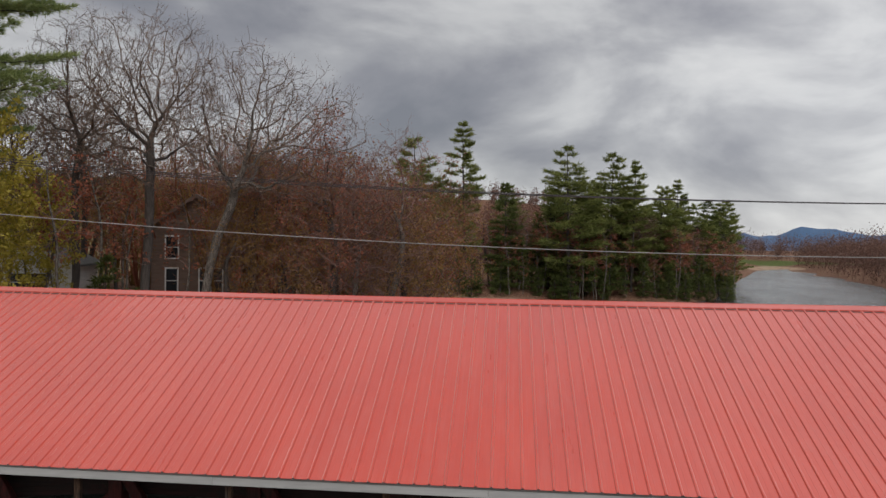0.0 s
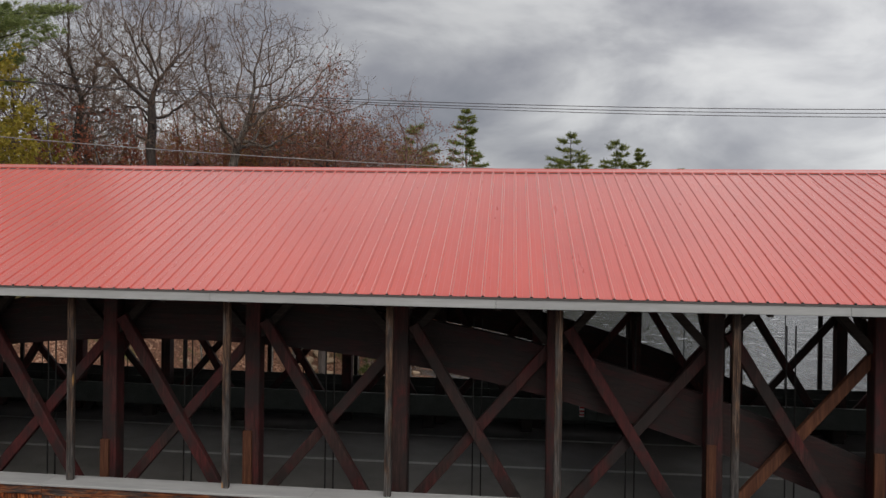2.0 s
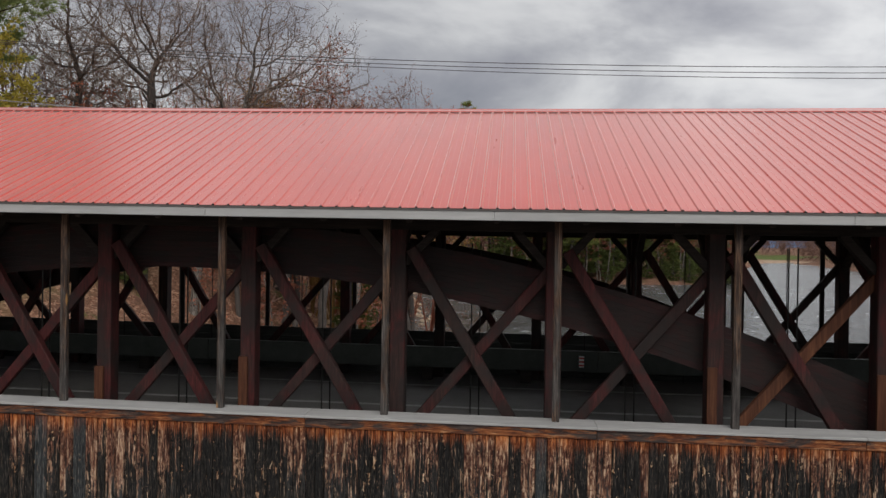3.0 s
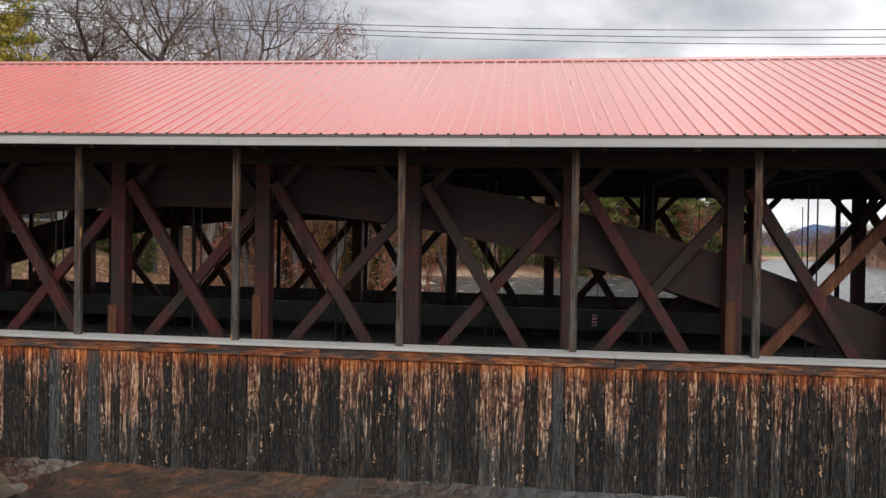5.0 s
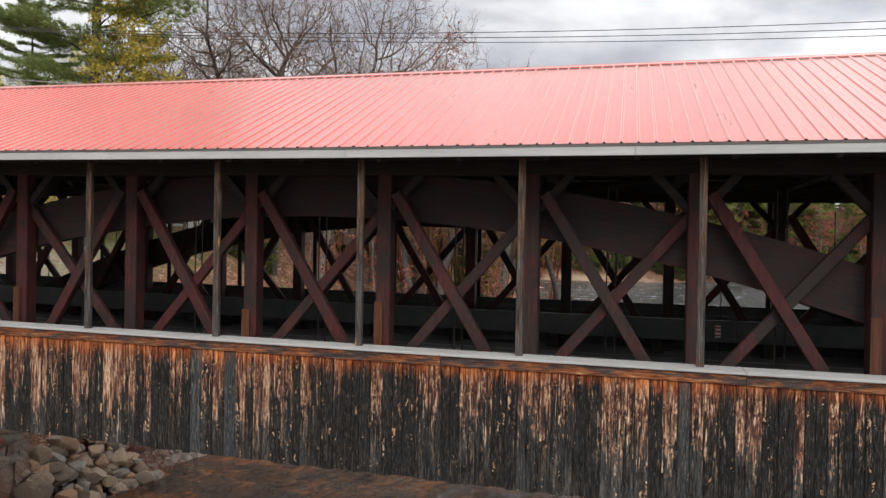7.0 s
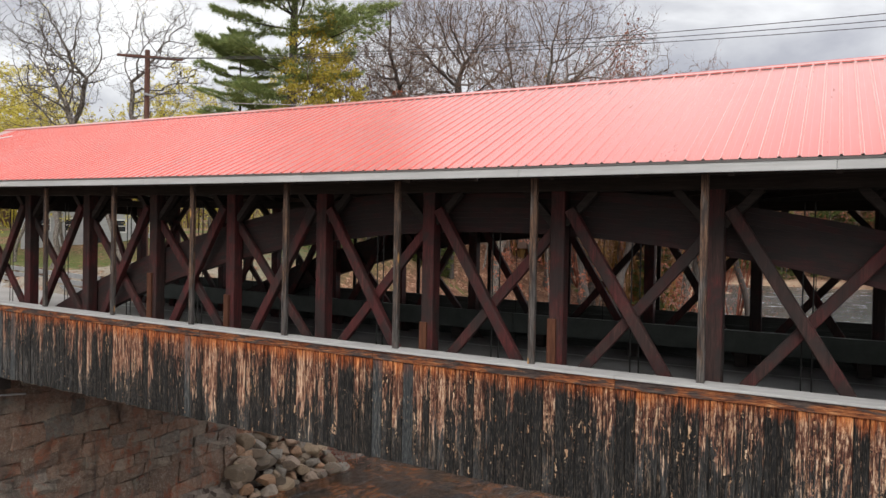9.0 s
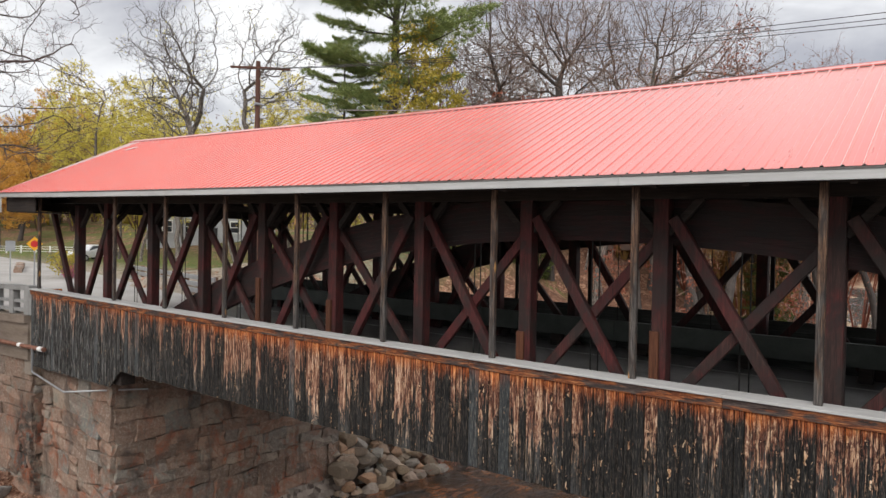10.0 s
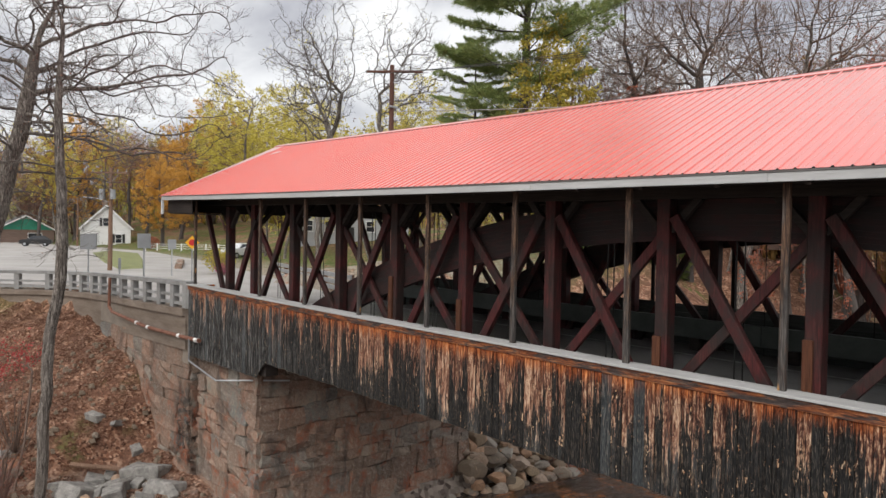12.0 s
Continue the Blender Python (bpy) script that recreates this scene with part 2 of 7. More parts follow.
    c = k.mix(k.grey(crack, 0.35, 0.41, 0.8, 0.0), c, (0.010, 0.007, 0.006))
    c = k.mix(k.grey(fine, 0.54, 0.68, 0.0, 0.3), c, k.mix(0.5, c, (0.75, 0.62, 0.48)))
    h = k.math("ADD", k.math("ADD", k.math("MULTIPLY", grain, 0.7), k.math("MULTIPLY", fine, 0.5)), k.grey(crack, 0.36, 0.45, 0.0, 0.8))
    return k.out(c, None, h, 0.8, 0.016)


def make_grained(name, dark, mid, pale, along="z", rough=0.8, bump=0.4, spec=0.3):
    """Timber with the grain along one axis."""
    k = Nodes(name, rough, 0, spec)
    s = {"z": (22, 22, 1.2), "x": (1.2, 22, 22), "y": (22, 1.2, 22)}[along]
    v = k.shifted()
    g = k.noise(k.scaled(v, s), 1.0, 6, 0.62, 0.4)
    f = k.noise(k.scaled(v, tuple(a * 3 for a in s)), 1.0, 3, 0.6)
    p = k.noise(v, 1.1, 4)
    c = k.ramp(k.math("ADD", k.math("MULTIPLY", g, 0.65), k.math("MULTIPLY", f, 0.35)), (0.3, dark), (0.5, mid), (0.72, pale))
    c = k.mix(k.grey(p, 0.42, 0.75, 0, 0.55), c, dark)
    return k.out(c, None, f, bump, 0.01)


def make_bark(name, dark, mid, pale):
    """Bark with upright fissures."""
    k = Nodes(name, 0.95, 0, 0.15)
    v = k.shifted()
    g = k.noise(k.scaled(v, (22, 22, 2.6)), 1.0, 6, 0.62, 0.9)
    f = k.noise(k.scaled(v, (60, 60, 14)), 1.0, 4, 0.65)
    b = k.noise(v, 1.3, 4)
    t = k.math("ADD", k.math("MULTIPLY", g, 0.7), k.math("MULTIPLY", f, 0.3))
    c = k.ramp(t, (0.42, dark), (0.51, mid), (0.60, pale))
    c = k.mix(k.grey(b, 0.45, 0.7, 0, 0.5), c, mid)
    return k.out(c, None, t, 1.0, 0.05)


def make_trim():
    """A trim board stained orange, black and tan in streaks along its length."""
    k = Nodes("stained_trim_board", 0.8, 0, 0.25)
    v = k.shifted()
    g = k.noise(k.scaled(v, (2.2, 34, 34)), 1.0, 7, 0.64, 0.8)
    f = k.noise(k.scaled(v, (9, 90, 90)), 1.0, 4, 0.65, 0.4)
    b = k.noise(k.scaled(v, (1.6, 5, 9)), 1.0, 6, 0.62, 0.9)
    t = k.math("ADD", k.math("MULTIPLY", g, 0.6), k.math("MULTIPLY", f, 0.4))
    c = k.ramp(t, (0.38, (0.020, 0.010, 0.008)), (0.47, (0.13, 0.040, 0.018)), (0.55, (0.28, 0.095, 0.032)), (0.64, (0.52, 0.28, 0.14)))
    c = k.mix(k.grey(b, 0.46, 0.56, 0.0, 0.9), c, k.ramp(t, (0.40, (0.010, 0.010, 0.010)), (0.62, (0.075, 0.070, 0.068))))
    return k.out(c, None, t, 0.6, 0.012)


def make_post():
    k = Nodes("weathered_post", 0.82, 0, 0.3)
    v, z = k.shifted(), k.axis(2)
    g = k.noise(k.scaled(v, (45, 45, 1.6)), 1.0, 8, 0.68, 0.6)
    f = k.noise(k.scaled(v, (110, 110, 5)), 1.0, 4, 0.65)
    blot = k.noise(k.scaled(v, (6, 6, 1.6)), 1.0, 6, 0.65, 0.4)
    gf = k.math("ADD", k.math("MULTIPLY", g, 0.6), k.math("MULTIPLY", f, 0.4))
    grey = k.ramp(gf, (0.38, (0.012, 0.011, 0.0105)), (0.48, (0.046, 0.043, 0.041)), (0.56, (0.090, 0.085, 0.080)), (0.66, (0.19, 0.18, 0.168)))
    brown = k.ramp(gf, (0.40, (0.013, 0.008, 0.0065)), (0.50, (0.060, 0.031, 0.019)), (0.60, (0.21, 0.115, 0.064)))
    t = k.math("ADD", k.math("MULTIPLY", z, 0.22), k.math("MULTIPLY", k.math("SUBTRACT", blot, 0.5), 2.4))
    c = k.mix(k.grey(t, 0.32, 0.70, 0.1, 0.85), grey, brown)
    c = k.mix(k.grey(k.noise(k.scaled(v, (9, 9, 2.5)), 1.0, 5), 0.54, 0.66, 0, 0.7), c, (0.022, 0.019, 0.018))
    vk, vc = k.voronoi(k.scaled(v, (6, 6, 1.7)), 1.0), k.voronoi(k.scaled(v, (6, 6, 1.7)), 1.0, "Color")
    sep = k.n.new("ShaderNodeSeparateColor")
    k.l.new(vc, sep.inputs[0])
    c = k.mix(k.math("MULTIPLY", k.grey(vk, 0.10, 0.20, 0.95, 0.0), k.grey(sep.outputs[0], 0.86, 0.88)), c, (0.40, 0.21, 0.075))
    return k.out(c, None, gf, 0.7, 0.012)


def make_truss(name, along, dim=1.0):
    """Old red paint worn to brown and black grime; dim darkens it for the shade inside."""
    k = Nodes(name, 0.72, 0, 0.35)
    s = {"z": (20, 20, 1.4), "x": (1.1, 20, 26)}[along]
    v = k.shifted()
    g = k.noise(k.scaled(v, s), 1.0, 7, 0.66, 0.5)
    f = k.noise(k.scaled(v, tuple(q * 3.2 for q in s)), 1.0, 4, 0.65)
    p = k.noise(k.scaled(v, (1.6, 1.6, 1.0)), 1.0, 6, 0.62, 0.4)
    q = k.noise(k.scaled(v, (2.3, 2.3, 1.7)), 1.0, 5, 0.6, 0.3)
    gf = k.math("ADD", k.math("MULTIPLY", g, 0.6), k.math("MULTIPLY", f, 0.4))
    brown = k.ramp(gf, (0.36, (0.012, 0.007, 0.0065)), (0.50, (0.042, 0.019, 0.016)), (0.66, (0.12, 0.055, 0.043)))
    red = k.ramp(gf, (0.36, (0.024, 0.005, 0.005)), (0.50, (0.088, 0.013, 0.013)), (0.66, (0.19, 0.034, 0.030)))
    pp = k.math("ADD", p, k.math("MULTIPLY", k.math("SUBTRACT", k.rnd, 0.5), 0.22))
    c = k.mix(k.grey(pp, 0.40, 0.56), brown, red)
    c = k.mix(k.grey(k.math("ADD", q, k.math("MULTIPLY", k.math("SUBTRACT", gf, 0.5), 0.8)), 0.50, 0.62, 0, 0.8), c, (0.020, 0.017, 0.016))
    # below 1, dim mixes the shade under the roof in as near-black
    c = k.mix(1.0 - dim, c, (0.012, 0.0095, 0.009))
    return k.out(c, None, gf, 0.55, 0.012)


def make_ground():
    k = Nodes("leaf_strewn_ground", 0.95, 0, 0.15)
    p, z, x, y = k.pos, k.axis(2), k.axis(0), k.axis(1)
    n1, n2, n3 = k.noise(p, 0.25, 5), k.noise(p, 7.0, 5, 0.7), k.noise(p, 1.6, 5, 0.6)
    lv = k.voronoi(p, 11.0, "Color")
    lsep = k.n.new("ShaderNodeSeparateColor")
    k.l.new(lv, lsep.inputs[0])
    leaf = k.ramp(lsep.outputs[0], (0.0, (0.06, 0.030, 0.020)), (0.35, (0.16, 0.074, 0.046)), (0.7, (0.29, 0.155, 0.098)), (1.0, (0.46, 0.30, 0.21)))
    soil = k.ramp(n2, (0.35, (0.075, 0.037, 0.024)), (0.65, (0.20, 0.105, 0.070)))
    base = k.mix(k.grey(n3, 0.42, 0.6), leaf, soil)
    grass = k.ramp(n2, (0.35, (0.035, 0.055, 0.014)), (0.5, (0.09, 0.12, 0.03)), (0.7, (0.17, 0.17, 0.06)))
    lawn = k.math("MULTIPLY", k.grey(x, -17.0, -22.0), k.math("MULTIPLY", k.grey(y, 11.0, 13.0), k.grey(y, 44.0, 30.0)))
    far = k.math("MULTIPLY", k.grey(y, 440.0, 446.0), k.math("MULTIPLY", k.grey(y, 500.0, 480.0), k.grey(x, 100.0, 120.0)))
    green = k.math("MAXIMUM", k.math("MULTIPLY", lawn, k.grey(n3, 0.38, 0.5)), far)
    verge = k.math("MULTIPLY", k.grey(x, -30.0, -40.0), k.grey(n1, 0.42, 0.56, 0.1, 0.85))
    green = k.math("MAXIMUM", green, verge)
    dirt = k.math("MULTIPLY", k.grey(x, -18.0, -22.0), k.math("MULTIPLY", k.grey(y, 27.0, 17.0), k.grey(z, -0.4, 0.0)))
    green = k.math("MAXIMUM", green, k.math("MULTIPLY", k.grey(n1, 0.55, 0.68), k.grey(n3, 0.45, 0.6)))
    c = k.mix(green, base, grass)
    c = k.mix(k.math("MULTIPLY", dirt, k.grey(n3, 0.35, 0.5)), c, k.ramp(n2, (0.35, (0.20, 0.165, 0.125)), (0.65, (0.37, 0.32, 0.26))))
    gravel = k.ramp(k.voronoi(p, 5.0, "Color"), (0.2, (0.08, 0.06, 0.05)), (0.8, (0.30, 0.25, 0.21)))
    c = k.mix(k.grey(k.math("ADD", z, n3), -4.9, -5.4), c, gravel)
    c = k.mix(k.math("MULTIPLY", k.grey(y, 60, 80), k.math("MULTIPLY", k.grey(z, -2.9, -3.6), k.math("MULTIPLY", k.grey(n1, 0.35, 0.5), k.math("MAXIMUM", k.grey(x, 14.0, 8.0), k.math("MULTIPLY", k.grey(x, 110.0, 120.0), k.grey(y, 380.0, 400.0)))))), c, (0.40, 0.29, 0.20))
    return k.out(c, None, k.math("ADD", n2, lsep.outputs[0]), 0.8, 0.06)


def make_water():
    k = Nodes("river_water", 0.06, 0, 0.5)
    p, x, y = k.pos, k.axis(0), k.axis(1)
    v = k.scaled(p, (1.0, 0.45, 1.0))
    n1, n2, n3 = k.noise(v, 0.9, 5, 0.6, 0.8), k.noise(v, 4.0, 4, 0.6, 0.5), k.noise(p, 0.35, 4)
    bed = k.ramp(k.noise(p, 0.9, 6, 0.68, 0.8), (0.38, (0.012, 0.010, 0.009)), (0.47, (0.040, 0.026, 0.019)), (0.54, (0.075, 0.030, 0.013)), (0.60, (0.19, 0.065, 0.016)), (0.68, (0.10, 0.085, 0.07)))
    c = k.mix(k.grey(x, -2.0, 7.0), bed, (0.028, 0.026, 0.022))
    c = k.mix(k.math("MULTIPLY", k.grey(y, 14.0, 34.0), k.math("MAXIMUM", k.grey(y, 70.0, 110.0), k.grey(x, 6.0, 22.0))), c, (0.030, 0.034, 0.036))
    rap = k.math("MULTIPLY", k.grey(y, 45.0, 75.0), k.grey(y, 190.0, 130.0))
    foam = k.math("MULTIPLY", rap, k.grey(k.noise(k.scaled(p, (0.38, 1.0, 1.0)), 0.8, 6, 0.62, 1.2), 0.60, 0.70))
    foam = k.math("MAXIMUM", foam, k.math("MULTIPLY", k.grey(n2, 0.68, 0.76), 0.4))
    # far water: the sky's reflection is put into the colour as paler streaks
    sky_streak = k.noise(k.scaled(p, (0.05, 0.012, 1.0)), 1.0, 5, 0.6, 0.6)
    c = k.mix(k.grey(y, 70.0, 130.0), c, k.ramp(sky_streak, (0.40, (0.035, 0.037, 0.038)), (0.60, (0.13, 0.135, 0.137))))
    c = k.mix(foam, c, (0.55, 0.56, 0.56))
    h = k.math("ADD", k.math("ADD", k.math("MULTIPLY", n1, 1.0), k.math("MULTIPLY", n2, 0.35)), k.math("MULTIPLY", k.noise(v, 0.22, 3, 0.6, 1.0), 2.2))
    rough = k.math("MAXIMUM", k.grey(foam, 0, 1, 0.10, 0.6), k.grey(y, 25.0, 110.0, 0.10, 0.20))
    return k.out(c, rough, h, 0.7, 0.5)


def make_stone():
    k = Nodes("masonry_stone", 0.88, 0, 0.25)
    v = k.shifted()
    a, b, f = k.noise(v, 2.4, 6, 0.65), k.noise(v, 11.0, 6, 0.7, 0.6), k.noise(v, 46.0, 4, 0.7)
    c = k.ramp(k.rnd, (0.0, (0.14, 0.098, 0.076)), (0.17, (0.33, 0.215, 0.155)), (0.34, (0.21, 0.15, 0.115)), (0.5, (0.38, 0.235, 0.165)), (0.64, (0.26, 0.165, 0.12)), (0.76, (0.20, 0.195, 0.175)), (0.88, (0.40, 0.31, 0.235)), (1.0, (0.155, 0.165, 0.158)))
    c = k.mix(k.grey(a, 0.42, 0.66, 0, 0.5), c, (0.17, 0.115, 0.085))
    c = k.mix(k.grey(b, 0.50, 0.68, 0, 0.75), c, (0.42, 0.36, 0.30))
    c = k.mix(k.grey(b, 0.44, 0.32, 0, 0.6), c, (0.09, 0.072, 0.06))
    c = k.mix(k.grey(f, 0.46, 0.36, 0, 0.55), c, (0.07, 0.056, 0.046))
    c = k.mix(k.grey(f, 0.56, 0.66, 0, 0.5), c, (0.46, 0.41, 0.35))
    # seeping damp has blackened runs of the courses
    c = k.mix(k.grey(k.noise(k.scaled(k.pos, (1.2, 1.2, 0.4)), 1.0, 6, 0.62, 0.6), 0.54, 0.66, 0, 0.7), c, (0.075, 0.058, 0.05))
    # a black damp run down the end of the wing wall
    run = k.math("MULTIPLY", k.math("MULTIPLY", k.grey(k.axis(0), -17.18, -17.3), k.grey(k.axis(0), -18.9, -18.2)), k.math("MULTIPLY", k.grey(k.axis(2), -1.9, -2.6), k.grey(k.axis(2), -5.6, -4.8)))
    c = k.mix(k.math("MULTIPLY", run, k.grey(k.math("ADD", k.math("MULTIPLY", a, 0.6), k.math("MULTIPLY", b, 0.4)), 0.42, 0.54, 0.1, 0.85)), c, (0.022, 0.021, 0.020))
    # rust-coloured seepage, pale lime and green lichen with outlines of their own
    rust = k.math("MULTIPLY", k.grey(k.noise(k.scaled(k.pos, (1, 1, 0.7)), 1.5, 7, 0.66, 0.8), 0.51, 0.62), k.math("MULTIPLY", k.grey(b, 0.40, 0.6, 0.15, 0.9), k.grey(k.axis(2), -1.6, -3.6, 0.3, 1.0)))
    c = k.mix(rust, c, k.mix(f, (0.17, 0.030, 0.013), (0.40, 0.12, 0.045)))
    c = k.mix(k.grey(k.noise(k.pos, 1.7, 5, 0.6), 0.57, 0.68, 0, 0.55), c, (0.22, 0.235, 0.20))
    return k.out(c, None, k.math("ADD", k.math("ADD", k.math("MULTIPLY", a, 1.3), b), k.math("MULTIPLY", f, 0.35)), 1.0, 0.05)


def make_leaf(name, lo, hi, rough=0.6):
    k = Nodes(name, rough, 0, 0.25)
    isl = k.n.new("ShaderNodeNewGeometry").outputs["Random Per Island"]
    c = k.ramp(isl, (0.0, lo), (1.0, hi))
    c = k.mix(k.grey(k.noise(k.pos, 0.5, 3), 0.35, 0.65, 0, 0.5), c, lo)
    k.out(c)
    tr = k.n.new("ShaderNodeBsdfTranslucent")
    k.l.new(c, tr.inputs["Color"])
    ms = k.n.new("ShaderNodeMixShader")
    ms.inputs[0].default_value = 0.45
    k.l.new(k.b.outputs[0], ms.inputs[1])
    k.l.new(tr.outputs[0], ms.inputs[2])
    k.l.new(ms.outputs[0], k.n["Material Output"].inputs["Surface"])
    return k.m


M_ROOF = make_roof()
M_SIDING = make_siding()
M_POST = make_post()
# interior shade is put into both timbers, most into the arches
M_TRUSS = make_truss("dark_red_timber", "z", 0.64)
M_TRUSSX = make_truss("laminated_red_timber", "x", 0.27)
M_SISTER = make_grained("newer_brown_timber", (0.035, 0.013, 0.007), (0.10, 0.037, 0.019), (0.20, 0.085, 0.042), "z", 0.78, 0.35)
# near-black: the shade under the roof is put into these two timber colours
M_INNER = make_grained("shade_dark_timber", (0.013, 0.010, 0.009), (0.032, 0.025, 0.022), (0.062, 0.047, 0.040), "x", 0.85, 0.3)
M_INNERY = make_grained("shade_dark_rafter", (0.018, 0.014, 0.0125), (0.045, 0.034, 0.030), (0.088, 0.066, 0.054), "y", 0.85, 0.3)
M_LINING = make_grained("grey_green_lining_boards", (0.030, 0.034, 0.031), (0.065, 0.070, 0.064), (0.12, 0.125, 0.115), "x", 0.8, 0.3)
# pale because streaks of light under the roof are put into this colour
M_STRIP = make_grained("pale_roof_strip", (0.22, 0.17, 0.12), (0.42, 0.34, 0.26), (0.60, 0.51, 0.40), "x", 0.8, 0.2)
M_TRIM = make_trim()
M_PAINT = simple("pale_grey_paint", (0.33, 0.33, 0.325), (0.47, 0.47, 0.46), 1.2, 0.65, 0, 0.12, (0.4, 3, 3))
M_CAP = simple("grey_deck_paint", (0.30, 0.295, 0.285), (0.46, 0.455, 0.44), 1.6, 0.7, 0, 0.15, (0.4, 3, 3))
M_WHITE = simple("white_paint", (0.62, 0.62, 0.61), (0.80, 0.80, 0.78), 1.5, 0.6, 0, 0.08)
M_ASPHALT = simple("worn_asphalt", (0.125, 0.118, 0.11), (0.23, 0.22, 0.205), 1.3, 0.55, 0, 0.4, fine=30)
M_ROADOUT = simple("pale_worn_asphalt", (0.22, 0.207, 0.19), (0.37, 0.35, 0.325), 0.25, 0.9, 0, 0.3, fine=40)
# dark so that it paints the shadow lines at fascia and ridge
M_DRIP = simple("shadow_dark_flashing", (0.075, 0.065, 0.06), (0.15, 0.135, 0.13), 3.0, 0.6)
M_LINE = simple("road_marking_paint", (0.35, 0.35, 0.34), (0.62, 0.62, 0.60), 6.0, 0.7)
M_GREEN_STEEL = simple("dark_green_guard_beam", (0.032, 0.040, 0.034), (0.072, 0.082, 0.070), 2.0, 0.6)
M_STONE = make_stone()
M_MORTAR = simple("brown_mortar", (0.085, 0.066, 0.052), (0.20, 0.16, 0.125), 3.0, 0.95)
M_CONC = simple("weathered_concrete", (0.15, 0.122, 0.096), (0.27, 0.232, 0.19), 1.1, 0.88, 0, 0.3)
M_CONCB = simple("brown_stained_concrete", (0.12, 0.088, 0.064), (0.25, 0.205, 0.165), 1.4, 0.88, 0, 0.3, (0.5, 0.5, 3))
M_CONCR = simple("pale_rail_concrete", (0.175, 0.173, 0.166), (0.31, 0.308, 0.298), 1.4, 0.85, 0, 0.2)


def make_rock():
    k = Nodes("river_rock", 0.85, 0, 0.3)
    v = k.shifted()
    c = k.ramp(k.rnd, (0.0, (0.13, 0.10, 0.075)), (0.2, (0.42, 0.31, 0.205)), (0.4, (0.22, 0.18, 0.14)), (0.6, (0.40, 0.235, 0.14)), (0.8, (0.30, 0.275, 0.235)), (1.0, (0.19, 0.145, 0.11)))
    b = k.noise(v, 13.0, 6, 0.65)
    c = k.mix(k.grey(b, 0.4, 0.7, 0, 0.5), c, (0.10, 0.085, 0.07))
    c = k.mix(k.grey(k.noise(v, 2.5, 3), 0.58, 0.7, 0, 0.35), c, (0.30, 0.22, 0.15))
    return k.out(c, None, b, 0.5, 0.03)


M_ROCK = make_rock()
M_SLAB = simple("grey_quarried_stone", (0.10, 0.095, 0.088), (0.33, 0.31, 0.28), 5.0, 0.9, 0, 0.6)
M_GROUND = make_ground()
M_WATER = make_water()
M_BARK = simple("grey_brown_bark", (0.030, 0.024, 0.021), (0.11, 0.092, 0.082), 4.0, 0.95, 0, 0.9, (4, 4, 0.5), fine=3.5)
M_BARKL = make_bark("pale_grey_bark", (0.040, 0.033, 0.028), (0.145, 0.125, 0.108), (0.33, 0.295, 0.26))
M_TWIG = simple("bare_twig_bark", (0.085, 0.058, 0.045), (0.22, 0.155, 0.12), 2.0, 0.95, 0, 0.2)
M_TWIGG = simple("grey_twig_bark", (0.040, 0.033, 0.030), (0.15, 0.125, 0.11), 3.0, 0.95, 0, 0.4)
M_TWIGR = simple("reddish_twig_bark", (0.12, 0.065, 0.052), (0.26, 0.155, 0.125), 2.0, 0.95, 0, 0.2)
M_NEEDLE = make_leaf("pine_needles", (0.15, 0.21, 0.075), (0.46, 0.51, 0.20))
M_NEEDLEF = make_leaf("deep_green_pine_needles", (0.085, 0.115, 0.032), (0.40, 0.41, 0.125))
M_NEEDLED = make_leaf("dark_hemlock_needles", (0.06, 0.085, 0.025), (0.20, 0.22, 0.065))
M_BUD_RED = make_leaf("red_maple_buds", (0.22, 0.070, 0.042), (0.50, 0.19, 0.115))
M_BUD_BROWN = make_leaf("brown_buds", (0.20, 0.10, 0.055), (0.44, 0.25, 0.13))
M_BUD_TAN = make_leaf("tan_orange_buds", (0.19, 0.105, 0.035), (0.42, 0.25, 0.085))
M_REDLEAF = make_leaf("young_red_maple_leaves", (0.35, 0.06, 0.055), (0.55, 0.14, 0.12))
M_YELLOW = make_leaf("young_yellow_green_leaves", (0.48, 0.41, 0.06), (0.80, 0.69, 0.19))
M_OLIVE = make_leaf("olive_spring_leaves", (0.27, 0.23, 0.03), (0.60, 0.48, 0.10))
M_ORANGE = make_leaf("orange_young_leaves", (0.46, 0.24, 0.045), (0.80, 0.48, 0.12))
M_WIRE = simple("black_cable", (0.02, 0.02, 0.02), (0.04, 0.04, 0.04), 3.0, 0.5)
M_WIREP = simple("weathered_aluminium_cable", (0.22, 0.22, 0.21), (0.34, 0.34, 0.33), 3.0, 0.5)
M_POLE = make_grained("creosoted_pole", (0.04, 0.018, 0.012), (0.10, 0.048, 0.034), (0.17, 0.09, 0.065), "z")
M_POLEL = make_grained("dry_brown_pole", (0.10, 0.055, 0.035), (0.20, 0.12, 0.08), (0.30, 0.20, 0.14), "z")
M_STEEL = simple("galvanised_steel", (0.30, 0.31, 0.32), (0.45, 0.46, 0.47), 3.0, 0.45, 0.7)
M_ROD = simple("dark_iron_rod", (0.012, 0.011, 0.011), (0.03, 0.028, 0.026), 3.0, 0.6, 0.6)
M_RUST = simple("rusty_pipe", (0.10, 0.035, 0.02), (0.24, 0.11, 0.07), 5.0, 0.8)
M_SIGNB = simple("grey_sign_back", (0.26, 0.27, 0.275), (0.36, 0.37, 0.375), 2.0, 0.5, 0.5)
M_SIGNY = simple("yellow_sign_face", (0.75, 0.36, 0.02), (0.85, 0.45, 0.03), 3.0, 0.5)
